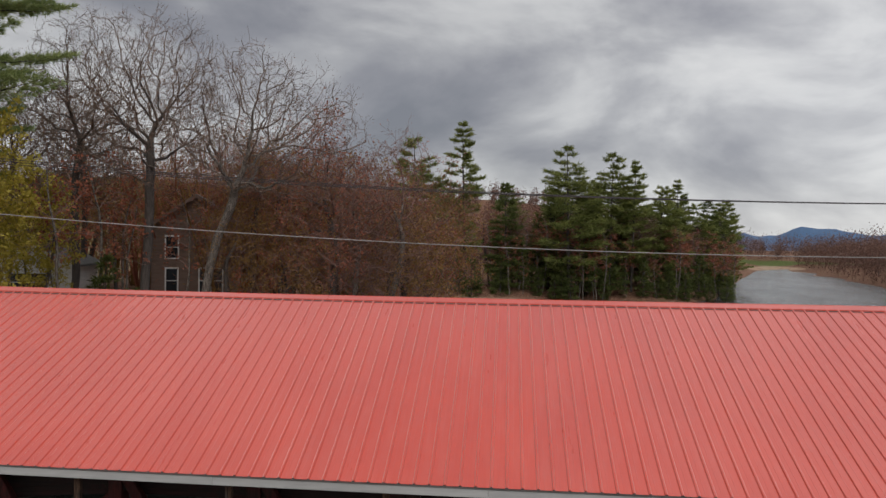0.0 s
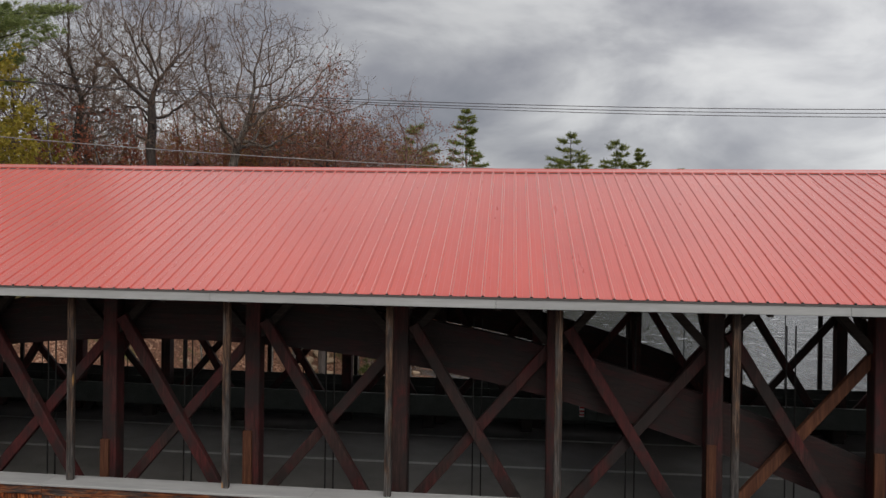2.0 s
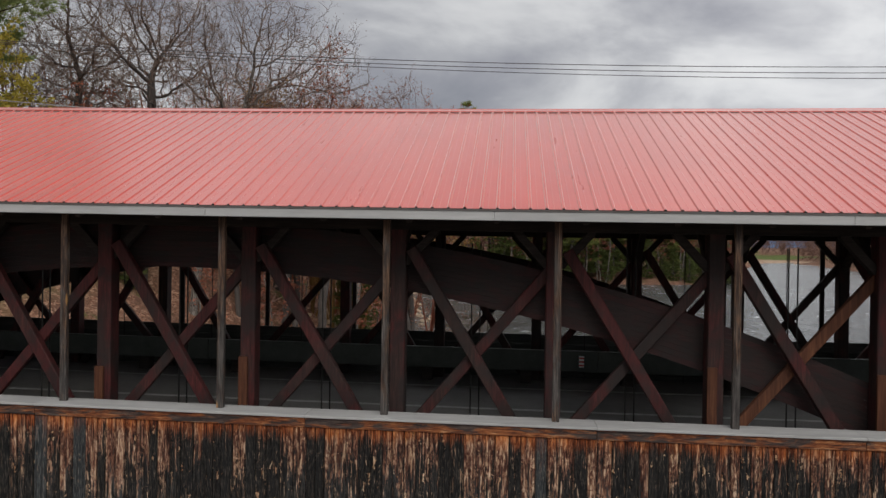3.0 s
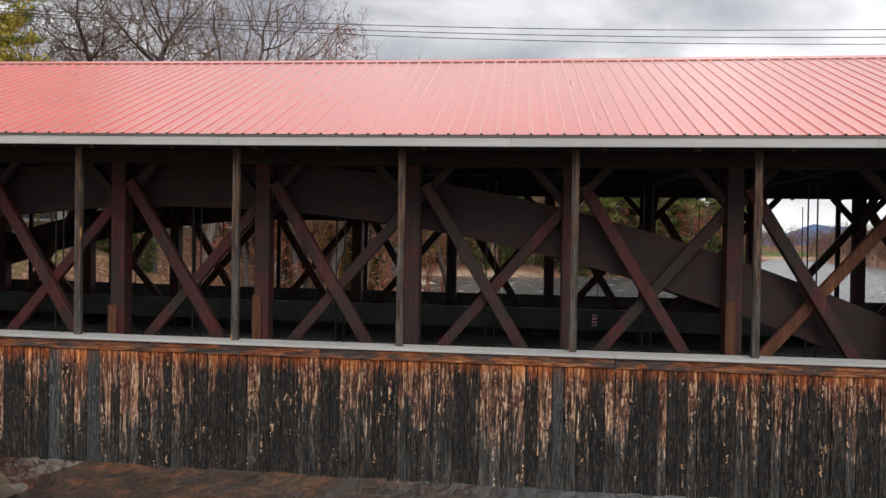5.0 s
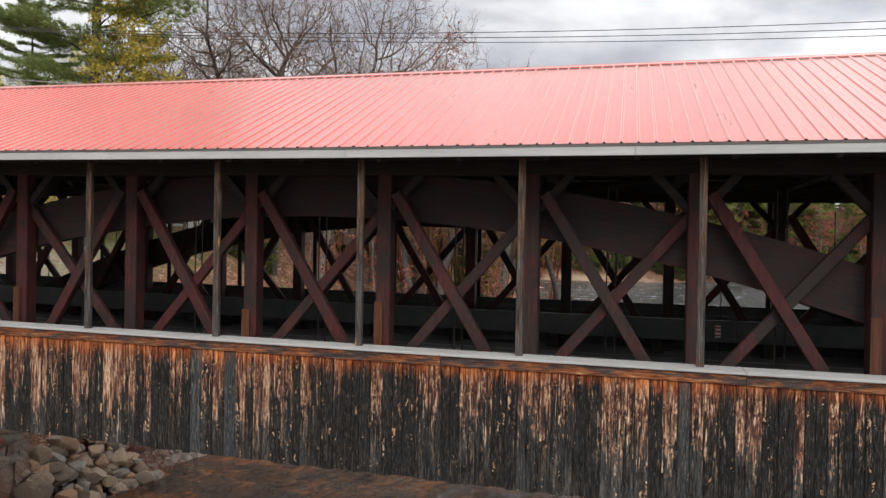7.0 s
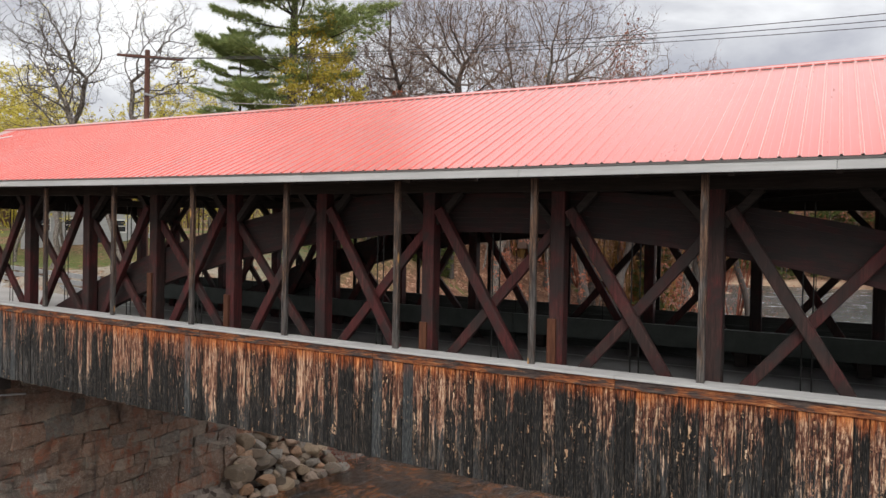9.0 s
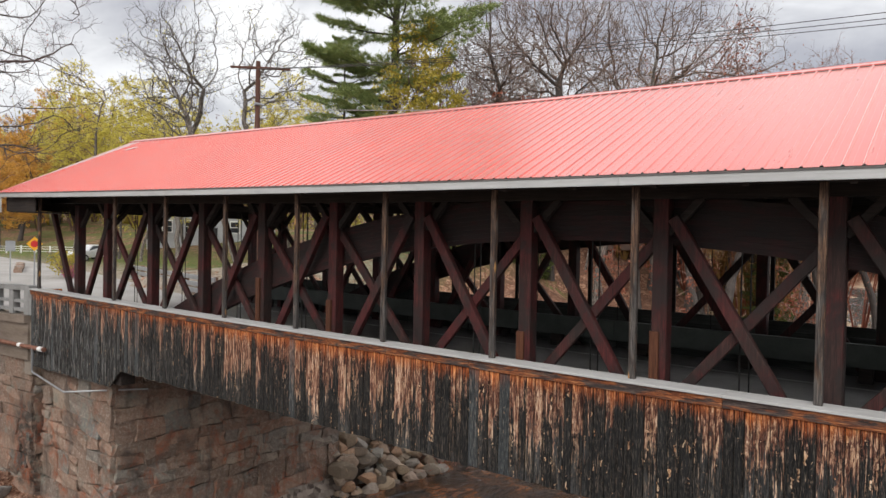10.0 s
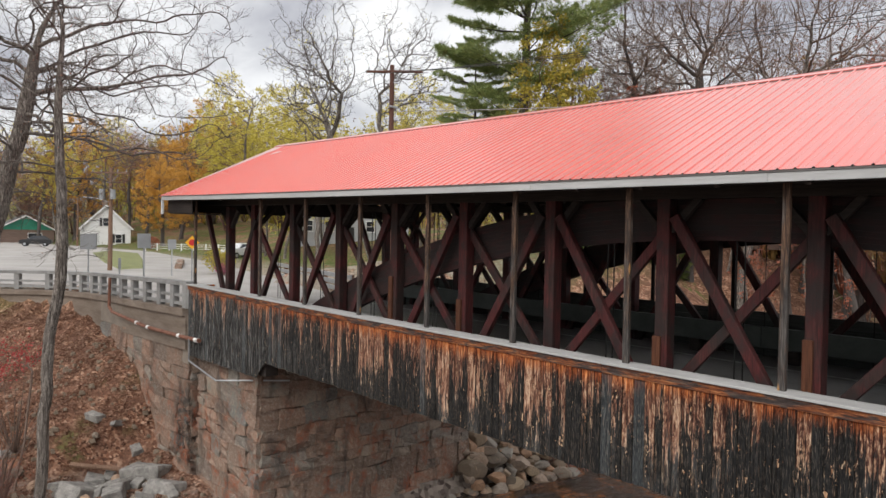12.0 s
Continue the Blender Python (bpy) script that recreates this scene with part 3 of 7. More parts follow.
M_SIGNR = simple("red_sign_disc", (0.5, 0.02, 0.02), (0.6, 0.03, 0.03), 3.0, 0.5)
M_CLAP = simple("white_clapboard", (0.60, 0.60, 0.585), (0.78, 0.78, 0.76), 1.0, 0.7, 0, 0.1, (1, 1, 6))
M_GREYW = simple("pale_grey_siding", (0.30, 0.31, 0.32), (0.42, 0.43, 0.44), 1.0, 0.8, 0, 0.15, (1, 1, 6))
M_BROWNW = simple("brown_house_siding", (0.13, 0.085, 0.065), (0.22, 0.15, 0.12), 1.0, 0.8, 0, 0.2, (1, 1, 6))
M_SHINGLE = simple("grey_roof_shingles", (0.10, 0.10, 0.10), (0.22, 0.215, 0.21), 3.0, 0.9)
M_GREENROOF = simple("green_metal_gable", (0.015, 0.16, 0.10), (0.03, 0.24, 0.15), 1.0, 0.55)
M_GLASS = simple("dark_window_glass", (0.015, 0.018, 0.022), (0.03, 0.034, 0.04), 1.0, 0.08)
M_SHUT = simple("black_shutter_paint", (0.012, 0.012, 0.013), (0.025, 0.025, 0.026), 3.0, 0.6)
# the haze of distance is painted in as blue
M_HILL = simple("haze_blue_hill", (0.065, 0.125, 0.23), (0.10, 0.165, 0.28), 0.006, 1.0, 0, 0)
M_WOODS = make_leaf("far_bare_woods", (0.11, 0.065, 0.052), (0.28, 0.16, 0.12))
M_GRASS = simple("spring_grass", (0.10, 0.12, 0.04), (0.22, 0.22, 0.09), 2.0, 0.95, 0, 0.6, fine=14)
M_CARP = simple("white_car_paint", (0.62, 0.63, 0.64), (0.68, 0.69, 0.70), 1.0, 0.3)
M_DARKP = simple("black_rubber", (0.012, 0.012, 0.012), (0.025, 0.025, 0.025), 3.0, 0.8)
M_BLOSSOM = make_leaf("magenta_blossom", (0.35, 0.06, 0.14), (0.55, 0.14, 0.26))

# ================= mesh helpers =================
def raw(name, verts, faces, material, parent=None, label=""):
    me = bpy.data.meshes.new(name)
    me.from_pydata(verts, [], faces)
    me.validate()
    me.materials.append(material)
    ob = new(name, me)
    ob.parent = parent
    if label:
        tagged(ob, label)
    return ob


def part(name, bm, material, parent=None, label=""):
    me = bpy.data.meshes.new(name)
    bm.normal_update()
    bm.to_mesh(me)
    bm.free()
    me.materials.append(material)
    ob = new(name, me)
    ob.parent = parent
    if label:
        tagged(ob, label)
    return ob


def shared(name, me, m, parent):
    """One more object on a mesh that exists already."""
    ob = new(name, me)
    ob.parent = parent
    ob.matrix_basis = m
    return ob


def empty(name, label, category, group="", kind="", at=(0, 0, 0)):
    ob = new(name)
    ob.location = at
    ob.empty_display_size = 0.2
    return tagged(ob, label, category, group, kind)


BOX_F = ((0, 3, 2, 1), (4, 5, 6, 7), (0, 1, 5, 4), (1, 2, 6, 5), (2, 3, 7, 6), (3, 0, 4, 7))


def add_box(bm, x0, x1, y0, y1, z0, z1, lift=None):
    """A box; lift(x) raises its ends."""
    up = lift or (lambda x: 0.0)
    vs = [bm.verts.new((x, y, z + up(x))) for z in (z0, z1) for x, y in ((x0, y0), (x1, y0), (x1, y1), (x0, y1))]
    for f in BOX_F:
        bm.faces.new([vs[i] for i in f])
    return vs


def box(x0, x1, y0, y1, z0, z1, bevel=0.0, lift=None):
    bm = bmesh.new()
    add_box(bm, x0, x1, y0, y1, z0, z1, lift)
    if bevel:
        bmesh.ops.bevel(bm, geom=bm.edges[:], offset=bevel, segments=1, affect="EDGES")
    return bm


def beam(a, b, w, h, side=(0, 1, 0), bevel=0.012):
    """A squared timber from a to b; w along side, h across it."""
    a, b = Vector(a), Vector(b)
    d = (b - a).normalized()
    s = Vector(side)
    s = (s - d * s.dot(d)).normalized()
    u = d.cross(s)
    bm = bmesh.new()
    vs = [bm.verts.new(p + s * (i * w / 2) + u * (j * h / 2)) for p in (a, b) for i, j in ((-1, -1), (1, -1), (1, 1), (-1, 1))]
    for f in BOX_F:
        bm.faces.new([vs[i] for i in f])
    bmesh.ops.recalc_face_normals(bm, faces=bm.faces[:])
    if bevel:
        bmesh.ops.bevel(bm, geom=bm.edges[:], offset=bevel, segments=1, affect="EDGES")
    return bm


def rod(a, b, r, sides=8, r2=None):
    a, b = Vector(a), Vector(b)
    bm = bmesh.new()
    q = (b - a).to_track_quat("Z", "Y").to_matrix().to_4x4()
    bmesh.ops.create_cone(bm, cap_ends=True, segments=sides, radius1=r, radius2=r if r2 is None else r2, depth=(b - a).length, matrix=Matrix.Translation((a + b) / 2) @ q)
    return bm


def tube_path(points, r, sides=6):
    """A round bar along a row of points."""
    bm = bmesh.new()
    rings = []
    pts = [Vector(p) for p in points]
    for i, p in enumerate(pts):
        d = (pts[min(i + 1, len(pts) - 1)] - pts[max(i - 1, 0)]).normalized()
        s = d.cross(Vector((0.13, 0.21, 1.0))).normalized()
        u = d.cross(s)
        rings.append([bm.verts.new(p + (s * math.cos(k * math.tau / sides) + u * math.sin(k * math.tau / sides)) * r) for k in range(sides)])
    for a, b in zip(rings, rings[1:]):
        for k in range(sides):
            bm.faces.new((a[k], a[(k + 1) % sides], b[(k + 1) % sides], b[k]))
    bm.faces.new(rings[0][::-1])
    bm.faces.new(rings[-1])
    return bm


def bar(p, q, r=0.05):
    return rod(p, q, r, 6)


# ================= covered bridge =================
BAY = 2.5
X0, X1 = -17.2, 45.0          # siding ends
YN, YF = 0.0, 9.3             # outer posts, both sides
TN, TF = 1.2, 8.1             # truss planes
YC = 4.85                     # ridge
MID = 1.1                     # middle of the first arch span


def rise(x):
    """The bridge climbs gently towards its end."""
    return 0.0003 * (x - 12.0) ** 2 - 0.027 if x < 12 else -0.027


def long_box(xa, xb, y0, y1, z0, z1, n=26):
    """One bar that follows the rise of the bridge."""
    bm = bmesh.new()
    prev = None
    for i in range(n + 1):
        x = xa + (xb - xa) * i / n
        ring = [bm.verts.new((x, y, z + rise(x))) for y, z in ((y0, z0), (y1, z0), (y1, z1), (y0, z1))]
        if prev:
            for q in range(4):
                bm.faces.new((prev[q], ring[q], ring[(q + 1) % 4], prev[(q + 1) % 4]))
        else:
            bm.faces.new(ring)
        prev = ring
    bm.faces.new(prev[::-1])
    bmesh.ops.recalc_face_normals(bm, faces=bm.faces[:])
    return bm


bridge = empty("covered_bridge", "weathered wooden covered bridge with a red metal roof", "covered bridge")
rng = random.Random(5)

# ---- deck ----
deck = tagged(part("bridge_deck", long_box(X0, X1, 0.2, 9.1, -0.25, 0.13), M_ASPHALT), "dark worn asphalt deck inside the covered bridge", "bridge deck", kind="structure")
for yl, wide, nm in ((6.85, 0.10, "edge_line"), (2.45, 0.10, "edge_line"), (4.65, 0.12, "centre_line")):
    part(nm, long_box(X0, X1, yl - wide / 2, yl + wide / 2, 0.11, 0.136), M_LINE, deck)

# ---- floor beams and lower chords ----
for yc in (TN, TF):
    part("lower_chord", long_box(X0, X1, yc - 0.2, yc + 0.2, -0.62, -0.26), M_INNER, bridge)
bm0 = box(-0.12, 0.12, 0.1, 9.2, -0.6, -0.26)
me_floorbeam = None
x = X0 + 0.3
while x < X1:
    if me_floorbeam is None:
        ob = part("floor_beam", bm0, M_INNERY, bridge)
        ob.location = (x, 0, rise(x))
        me_floorbeam = ob.data
    else:
        shared("floor_beam", me_floorbeam, Matrix.Translation((x, 0, rise(x))), bridge)
    x += 1.25

# ---- outer posts ----
post_x = [-17.08] + [i * BAY for i in range(-5, 18)]
for side, y in ((0, YN), (1, YF - 0.15)):
    for x in post_x:
        z0 = 1.05 + rise(x)
        j = rng.uniform(-0.006, 0.006)
        bm = beam((x - 0.015, y + 0.04, z0), (x - 0.015 + j, y + 0.04, 4.05 + rise(x)), 0.075, 0.105, (0, 1, 0), 0.006)
        # far posts take the near-black timber, their shade painted into the colour
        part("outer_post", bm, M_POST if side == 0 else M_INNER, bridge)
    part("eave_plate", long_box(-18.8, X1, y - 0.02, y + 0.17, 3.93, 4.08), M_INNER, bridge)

# ---- rail cap, trim and siding ----
for side in (0, 1):
    s = 1 if side == 0 else -1
    base = YN if side == 0 else YF
    ys = sorted((base - 0.20 * s, base + 0.24 * s))
    xa = X0 - 0.05
    while xa < X1:
        xb = min(X1, xa + rng.choice((3.6, 4.2, 4.9)))
        # cap and trim of the far side are coloured as in shade
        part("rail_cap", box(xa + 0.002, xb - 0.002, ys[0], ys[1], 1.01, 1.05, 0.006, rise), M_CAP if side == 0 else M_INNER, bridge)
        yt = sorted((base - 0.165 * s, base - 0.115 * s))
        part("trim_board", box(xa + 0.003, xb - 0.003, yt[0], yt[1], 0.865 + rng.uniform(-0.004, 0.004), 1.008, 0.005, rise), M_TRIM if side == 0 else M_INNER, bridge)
        xa = xb

near_wall = empty("siding_wall", "weathered board siding stained orange and black below the rail", "siding", kind="structure")
far_wall = empty("siding_wall", "board siding on the upstream side of the bridge, shade painted into its colour", "siding", kind="structure")
x = X0
while x < 17.0:
    w = rng.choice((0.13, 0.145, 0.16, 0.175, 0.19, 0.205))
    bot = (-0.94 if x < -12.2 else float(np.interp(x, [-12, 0, 8], [-0.66, -0.82, -0.90]))) + rng.uniform(-0.018, 0.018) - (0.22 if x < -12.2 else 0.0)
    front = -0.135 + rng.uniform(-0.009, 0.006)
    bm = bmesh.new()
    vs = add_box(bm, x + 0.004, x + w - 0.004, front, front + 0.028, bot, 0.90 + rise(x))
    if -12.45 < x + w and x < -11.9:  # the slanted step by the abutment
        for v in vs[:4]:
            t = min(1, max(0, (v.co.x + 12.35) / 0.5))
            v.co.z = -1.16 + 0.50 * t
    bmesh.ops.bevel(bm, geom=[e for e in bm.edges if abs(e.verts[0].co.z - e.verts[1].co.z) > 0.5 and e.verts[0].co.y < front + 0.01], offset=0.006, segments=1, affect="EDGES")
    part("board", bm, M_SIDING, near_wall)
    x += w
bm = bmesh.new()
while x < X1:
    w = rng.choice((0.14, 0.16, 0.18, 0.2))
    add_box(bm, x + 0.004, x + w - 0.004, -0.135, -0.107, -0.8 + rise(x), 0.9 + rise(x))
    x += w
tagged(part("boards", bm, M_SIDING, near_wall), kind="stuff")
part("backing", long_box(X0 + 0.02, X1, -0.104, -0.07, -0.68, 0.97), M_INNER, near_wall)
bm = bmesh.new()
x = X0
while x < X1:
    w = rng.choice((0.15, 0.18, 0.2))
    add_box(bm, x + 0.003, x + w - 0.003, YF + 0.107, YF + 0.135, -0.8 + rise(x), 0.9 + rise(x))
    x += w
# far boards: shade put into the colour, near-black instead of stained siding
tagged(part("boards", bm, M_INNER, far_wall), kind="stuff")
for i in range(5):  # long boards lining the far rail towards the roadway
    zz = 0.03 + 0.245 * i
    part("lining_board", long_box(X0, X1, YF - 0.83, YF - 0.80 + 0.004 * (i % 2), zz, zz + 0.238), M_LINING, far_wall)
# end board closing the rail box by the portal
part("end_board", box(X0 - 0.03, X0 - 0.002, -0.13, 0.8, -1.1, 1.0, 0.004, rise), M_SIDING, near_wall)

# ---- trusses ----
panel_x = [i * BAY for i in range(-6, 18)]


def arch_z(x, mid):
    return 3.10 - 0.0192 * (x - mid) ** 2


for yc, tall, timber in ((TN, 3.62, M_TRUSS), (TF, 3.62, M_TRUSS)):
    truss = empty("timber_truss", "dark red painted timber truss with crossed braces", "truss", "bridge trusses")
    for x in panel_x:
        r = rise(x)
        part("truss_post", beam((x, yc, -0.3 + r), (x, yc, 3.95 + r), 0.26, 0.25, (0, 1, 0), 0.014), timber, truss)
        if x in (-7.5, -5.0, 0.0, 2.5, 10.0, 12.5) and yc == TN:
            part("sister_block", beam((x - 0.06, yc - 0.155, -0.2 + r), (x - 0.06, yc - 0.155, rng.uniform(1.4, 2.0) + r), 0.05, 0.15, (0, 1, 0), 0.006), M_SISTER, truss)
        # brace towards mid-span and its counter across the posts
        left = x < -3.0 or x > 21.0
        a, b = ((x + BAY, yc - 0.09), (x, yc - 0.09)) if left else ((x, yc - 0.09), (x + BAY, yc - 0.09))
        sgn = 1 if b[0] > a[0] else -1
        part("brace", beam((a[0] + 0.20 * sgn, a[1], 3.5 + r), (b[0] - 0.02 * sgn, b[1], -0.25 + r), 0.14, 0.185, (0, 1, 0), 0.012), timber, truss)
        part("counter_brace", beam((a[0] - 0.50 * sgn, yc + 0.04, -0.25 + r), (b[0] - 0.02 * sgn, yc + 0.04, 3.22 + r), 0.10, 0.175, (0, 1, 0), 0.010), M_SISTER if (x == 10.0 and yc == TN) else timber, truss)
        # hanger rods from the arch
        for dx in (1.18, 1.32) if yc == TN else (1.25,):
            part("hanger_rod", rod((x + dx, yc + 0.18, -0.3 + r), (x + dx, yc + 0.18, 3.6 + r), 0.012, 6), M_ROD, truss)
    # end post, its brace and the slanted prop of the roof overhang
    part("truss_post", beam((-16.85, yc, -0.3), (-16.85, yc, 3.95), 0.26, 0.25, (0, 1, 0), 0.014), timber, truss)
    part("brace", beam((-14.80, yc - 0.09, 3.5), (-16.72, yc - 0.09, 0.05), 0.14, 0.185, (0, 1, 0), 0.012), timber, truss)
    part("prop", beam((-18.62, yc - 0.05, 3.75), (-17.05, yc - 0.05, 0.55), 0.14, 0.185, (0, 1, 0), 0.012), timber, truss)
    for dx in (-1, 1):
        part("corner_brace", beam((-16.85 + 0.1 * dx, yc, 3.25), (-16.85 + 0.62 * dx, yc, 3.82), 0.13, 0.13, (0, 1, 0), 0.01), M_INNER, truss)
    part("upper_chord", long_box(-18.6, X1, yc - 0.16, yc + 0.16, 3.80, 4.02), M_INNER, truss)
    # laminated arches, one plank on another, each side of the posts
    for mid in (MID, MID + 29.4):
        for dy in (0.155,):
            layers = 9
            for k in range(layers):
                th = 0.80 / layers
                bm = bmesh.new()
                prev = None
                out = 0.10 + rng.uniform(-0.003, 0.003)
                for i in range(49):
                    xx = mid - 14.6 + 29.2 * i / 48
                    slope = -2 * 0.0192 * (xx - mid)
                    nn = Vector((-slope, 1)).normalized()
                    ring = []
                    for off, yy in ((k * th + 0.0008, yc + dy), (k * th + 0.0008, yc + dy + 2 * out), ((k + 1) * th - 0.0008, yc + dy + 2 * out), ((k + 1) * th - 0.0008, yc + dy)):
                        ring.append(bm.verts.new((xx + nn.x * off, yy, arch_z(xx, mid) + nn.y * off + rise(xx))))
                    if prev:
                        for q in range(4):
                            bm.faces.new((prev[q], prev[(q + 1) % 4], ring[(q + 1) % 4], ring[q]))
                    else:
                        bm.faces.new(ring)
                    prev = ring
                bm.faces.new(prev[::-1])
                bmesh.ops.recalc_face_normals(bm, faces=bm.faces[:])
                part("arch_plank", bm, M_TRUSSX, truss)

# ---- ties, knee braces ----
for x in panel_x:
    r = rise(x)
    tie = part("tie_beam", beam((x, 0.9, 4.13 + r), (x, 8.4, 4.13 + r), 0.22, 0.22, (1, 0, 0), 0.012), M_INNERY, bridge)
    for yy, sg in ((TN, 1), (TF, -1)):
        part("knee_brace", beam((x, yy + 0.1 * sg, 3.1 + r), (x, yy + 1.0 * sg, 4.06 + r), 0.14, 0.14, (1, 0, 0), 0.01), M_INNERY, bridge)
        # braces in the truss plane below the upper chord
        part("corner_brace", beam((x + 0.1, yy, 3.25 + r), (x + 0.62, yy, 3.82 + r), 0.13, 0.13, (0, 1, 0), 0.01), M_INNER, bridge)
        part("corner_brace", beam((x - 0.1, yy, 3.25 + r), (x - 0.62, yy, 3.82 + r), 0.13, 0.13, (0, 1, 0), 0.01), M_INNER, bridge)
for i in range(24):  # lateral bracing between the ties
    xa = panel_x[i]
    if i + 1 < len(panel_x):
        xb = panel_x[i + 1]
        for p, q in (((xa, 1.4, 4.12 + rise(xa)), (xb, YC, 4.12 + rise(xb))), ((xa, 7.9, 4.12 + rise(xa)), (xb, YC, 4.12 + rise(xb)))):
            part("lateral_brace", beam(p, q, 0.12, 0.12, (0, 0, 1), 0.008), M_INNERY, bridge)

# ---- guard beam along the roadway, with its blocks ----
guard = empty("guard_rail", "dark green guard beam on blocks along the roadway", "guard rail")
for i in range(12):
    xa = -16.0 + i * 5.0
    part("beam", box(xa + 0.004, xa + 4.996, 7.50, 7.62, 0.46, 0.98, 0.012, rise), M_GREEN_STEEL, guard)
for i in range(24):
    xa = -15.4 + i * 2.5
    part("block", box(xa, xa + 0.28, 7.52, 7.80, 0.10, 0.48, 0.02, rise), M_INNER, guard)
refl = empty("reflector", "small red and white striped reflector plate on the guard beam", "reflector", at=(8.6, 7.47, 0.70))
part("plate", box(-0.06, 0.06, 0, 0.012, -0.14, 0.14, 0.002), M_WHITE, refl)
for zz in (-0.09, 0.0, 0.09):
    part("stripe", box(-0.056, 0.056, -0.004, 0.0, zz - 0.02, zz + 0.02), M_SIGNR, refl)

# ---- roof ----
EAVE_Y, EAVE_Z, RIDGE_Z = -0.35, 4.085, 6.44
RX0, RX1 = -19.25, 46.0
SL = (RIDGE_Z - EAVE_Z) / (YC - EAVE_Y)
run = YC - EAVE_Y
PIT = 0.2286


def roof_sheet(rows=5, ribs=4, dx0=0.0):
    """One ribbed sheet, eave to ridge, the ribs along the slope; dx0 shears its ridge end."""
    bm = bmesh.new()
    prof = []
    for r in range(ribs):
        c = r * PIT + 0.03
        prof += [(c - 0.026, 0), (c - 0.012, 0.02), (c + 0.012, 0.02), (c + 0.026, 0), (c + 0.094, 0.0), (c + 0.099, 0.0025), (c + 0.104, 0.0)]
    prof += [(ribs * PIT + 0.005, 0)]
    cols = []
    for px, ph in prof:
        col = []
        for i in range(rows + 1):
            t = i / rows
            y = t * run
            col.append(bm.verts.new((px + dx0 * t, y - SL * ph * 0.9, y * SL + ph)))
        cols.append(col)
    for a, b in zip(cols, cols[1:]):
        for i in range(rows):
            bm.faces.new((a[i], b[i], b[i + 1], a[i + 1]))
    return bm


roof = empty("bridge_roof", "long red ribbed metal roof, slightly faded", "roof")
sheet_w = PIT * 4
me_sheet = None
x = RX0
while x < RX1 - 0.2:
    r = rise(x + 0.45)
    tilt = rise(x + 0.9) - rise(x)
    m = Matrix.Translation((x, EAVE_Y, EAVE_Z + r)) @ Matrix.Rotation(-math.atan2(tilt, 0.9), 4, "Y")
    if me_sheet is None:
        ob = part("roof_sheet", roof_sheet(), M_ROOF, roof)
        ob.matrix_basis = m
        me_sheet = ob.data
    else:
        shared("roof_sheet", me_sheet, m, roof)
    shared("roof_sheet", me_sheet, Matrix.Translation((x + sheet_w, 2 * YC - EAVE_Y, EAVE_Z + r)) @ Matrix.Rotation(math.pi, 4, "Z"), roof)
    x += sheet_w
# the raked ends reach out at the ridge
r0 = rise(RX0)
for sgn in (1, -1):
    y0 = EAVE_Y if sgn > 0 else 2 * YC - EAVE_Y
    raw("rake_sheet", [(RX0 + 0.01, y0, EAVE_Z + r0), (RX0 + 0.01, YC, RIDGE_Z + r0), (RX0 - 0.9, YC, RIDGE_Z + r0 + 0.01), (RX0 - 0.04, y0, EAVE_Z + r0),
                       (RX0 + 0.01, y0, EAVE_Z + r0 - 0.03), (RX0 + 0.01, YC, RIDGE_Z + r0 - 0.03), (RX0 - 0.9, YC, RIDGE_Z + r0 - 0.02), (RX0 - 0.04, y0, EAVE_Z + r0 - 0.03)],
        [(0, 1, 2, 3), (7, 6, 5, 4), (2, 6, 7, 3), (3, 7, 4, 0)], M_ROOF, roof)
# ridge cap
x = RX0 - 0.9
while x < RX1:
    xb = min(RX1, x + 3.1)
    bm = bmesh.new()
    rows = []
    for xx in (x, xb + 0.05):
        r = rise(xx)
        rows.append([bm.verts.new((xx, YC + dy, RIDGE_Z + 0.028 + r - abs(dy) * SL + dz)) for dy, dz in ((-0.17, -0.03), (-0.168, 0), (-0.02, 0.0), (0, 0.006), (0.02, 0), (0.168, 0), (0.17, -0.03))])
    for i in range(6):
        bm.faces.new((rows[0][i], rows[1][i], rows[1][i + 1], rows[0][i + 1]))
    part("ridge_cap", bm, M_ROOF, roof)
    x = xb
# fascia
for y0, y1 in ((EAVE_Y + 0.02, EAVE_Y + 0.06), (2 * YC - EAVE_Y - 0.06, 2 * YC - EAVE_Y - 0.02)):
    x = RX0 + 0.02
    while x < RX1:
        xb = min(RX1, x + rng.choice((4.2, 4.8)))
        part("fascia_board", box(x, xb - 0.003, y0, y1, EAVE_Z - 0.165, EAVE_Z - 0.038, 0.005, rise), M_PAINT, roof)
        x = xb
    part("corner_trim", box(RX0 - 0.03, RX0 + 0.08, y0 + 0.004, y1 + 0.03, EAVE_Z - 0.66, EAVE_Z - 0.17, 0.005, rise), M_WHITE, roof)
# dark drip edge over the fascia and closure strip under the ridge cap: painted shadow
for y0, y1 in ((EAVE_Y + 0.010, EAVE_Y + 0.056), (2 * YC - EAVE_Y - 0.056, 2 * YC - EAVE_Y - 0.010)):
    part("drip_edge", long_box(RX0 + 0.02, RX1, y0, y1, EAVE_Z - 0.036, EAVE_Z - 0.006), M_DRIP, roof)
zs = RIDGE_Z - 0.20 * SL
part("ridge_closure", long_box(RX0 - 0.02, RX1, YC - 0.205, YC - 0.172, zs - 0.02, zs + 0.016), M_DRIP, roof)
# a pale patch of sheet metal by the ridge near the portal
xp = RX0 + 0.9
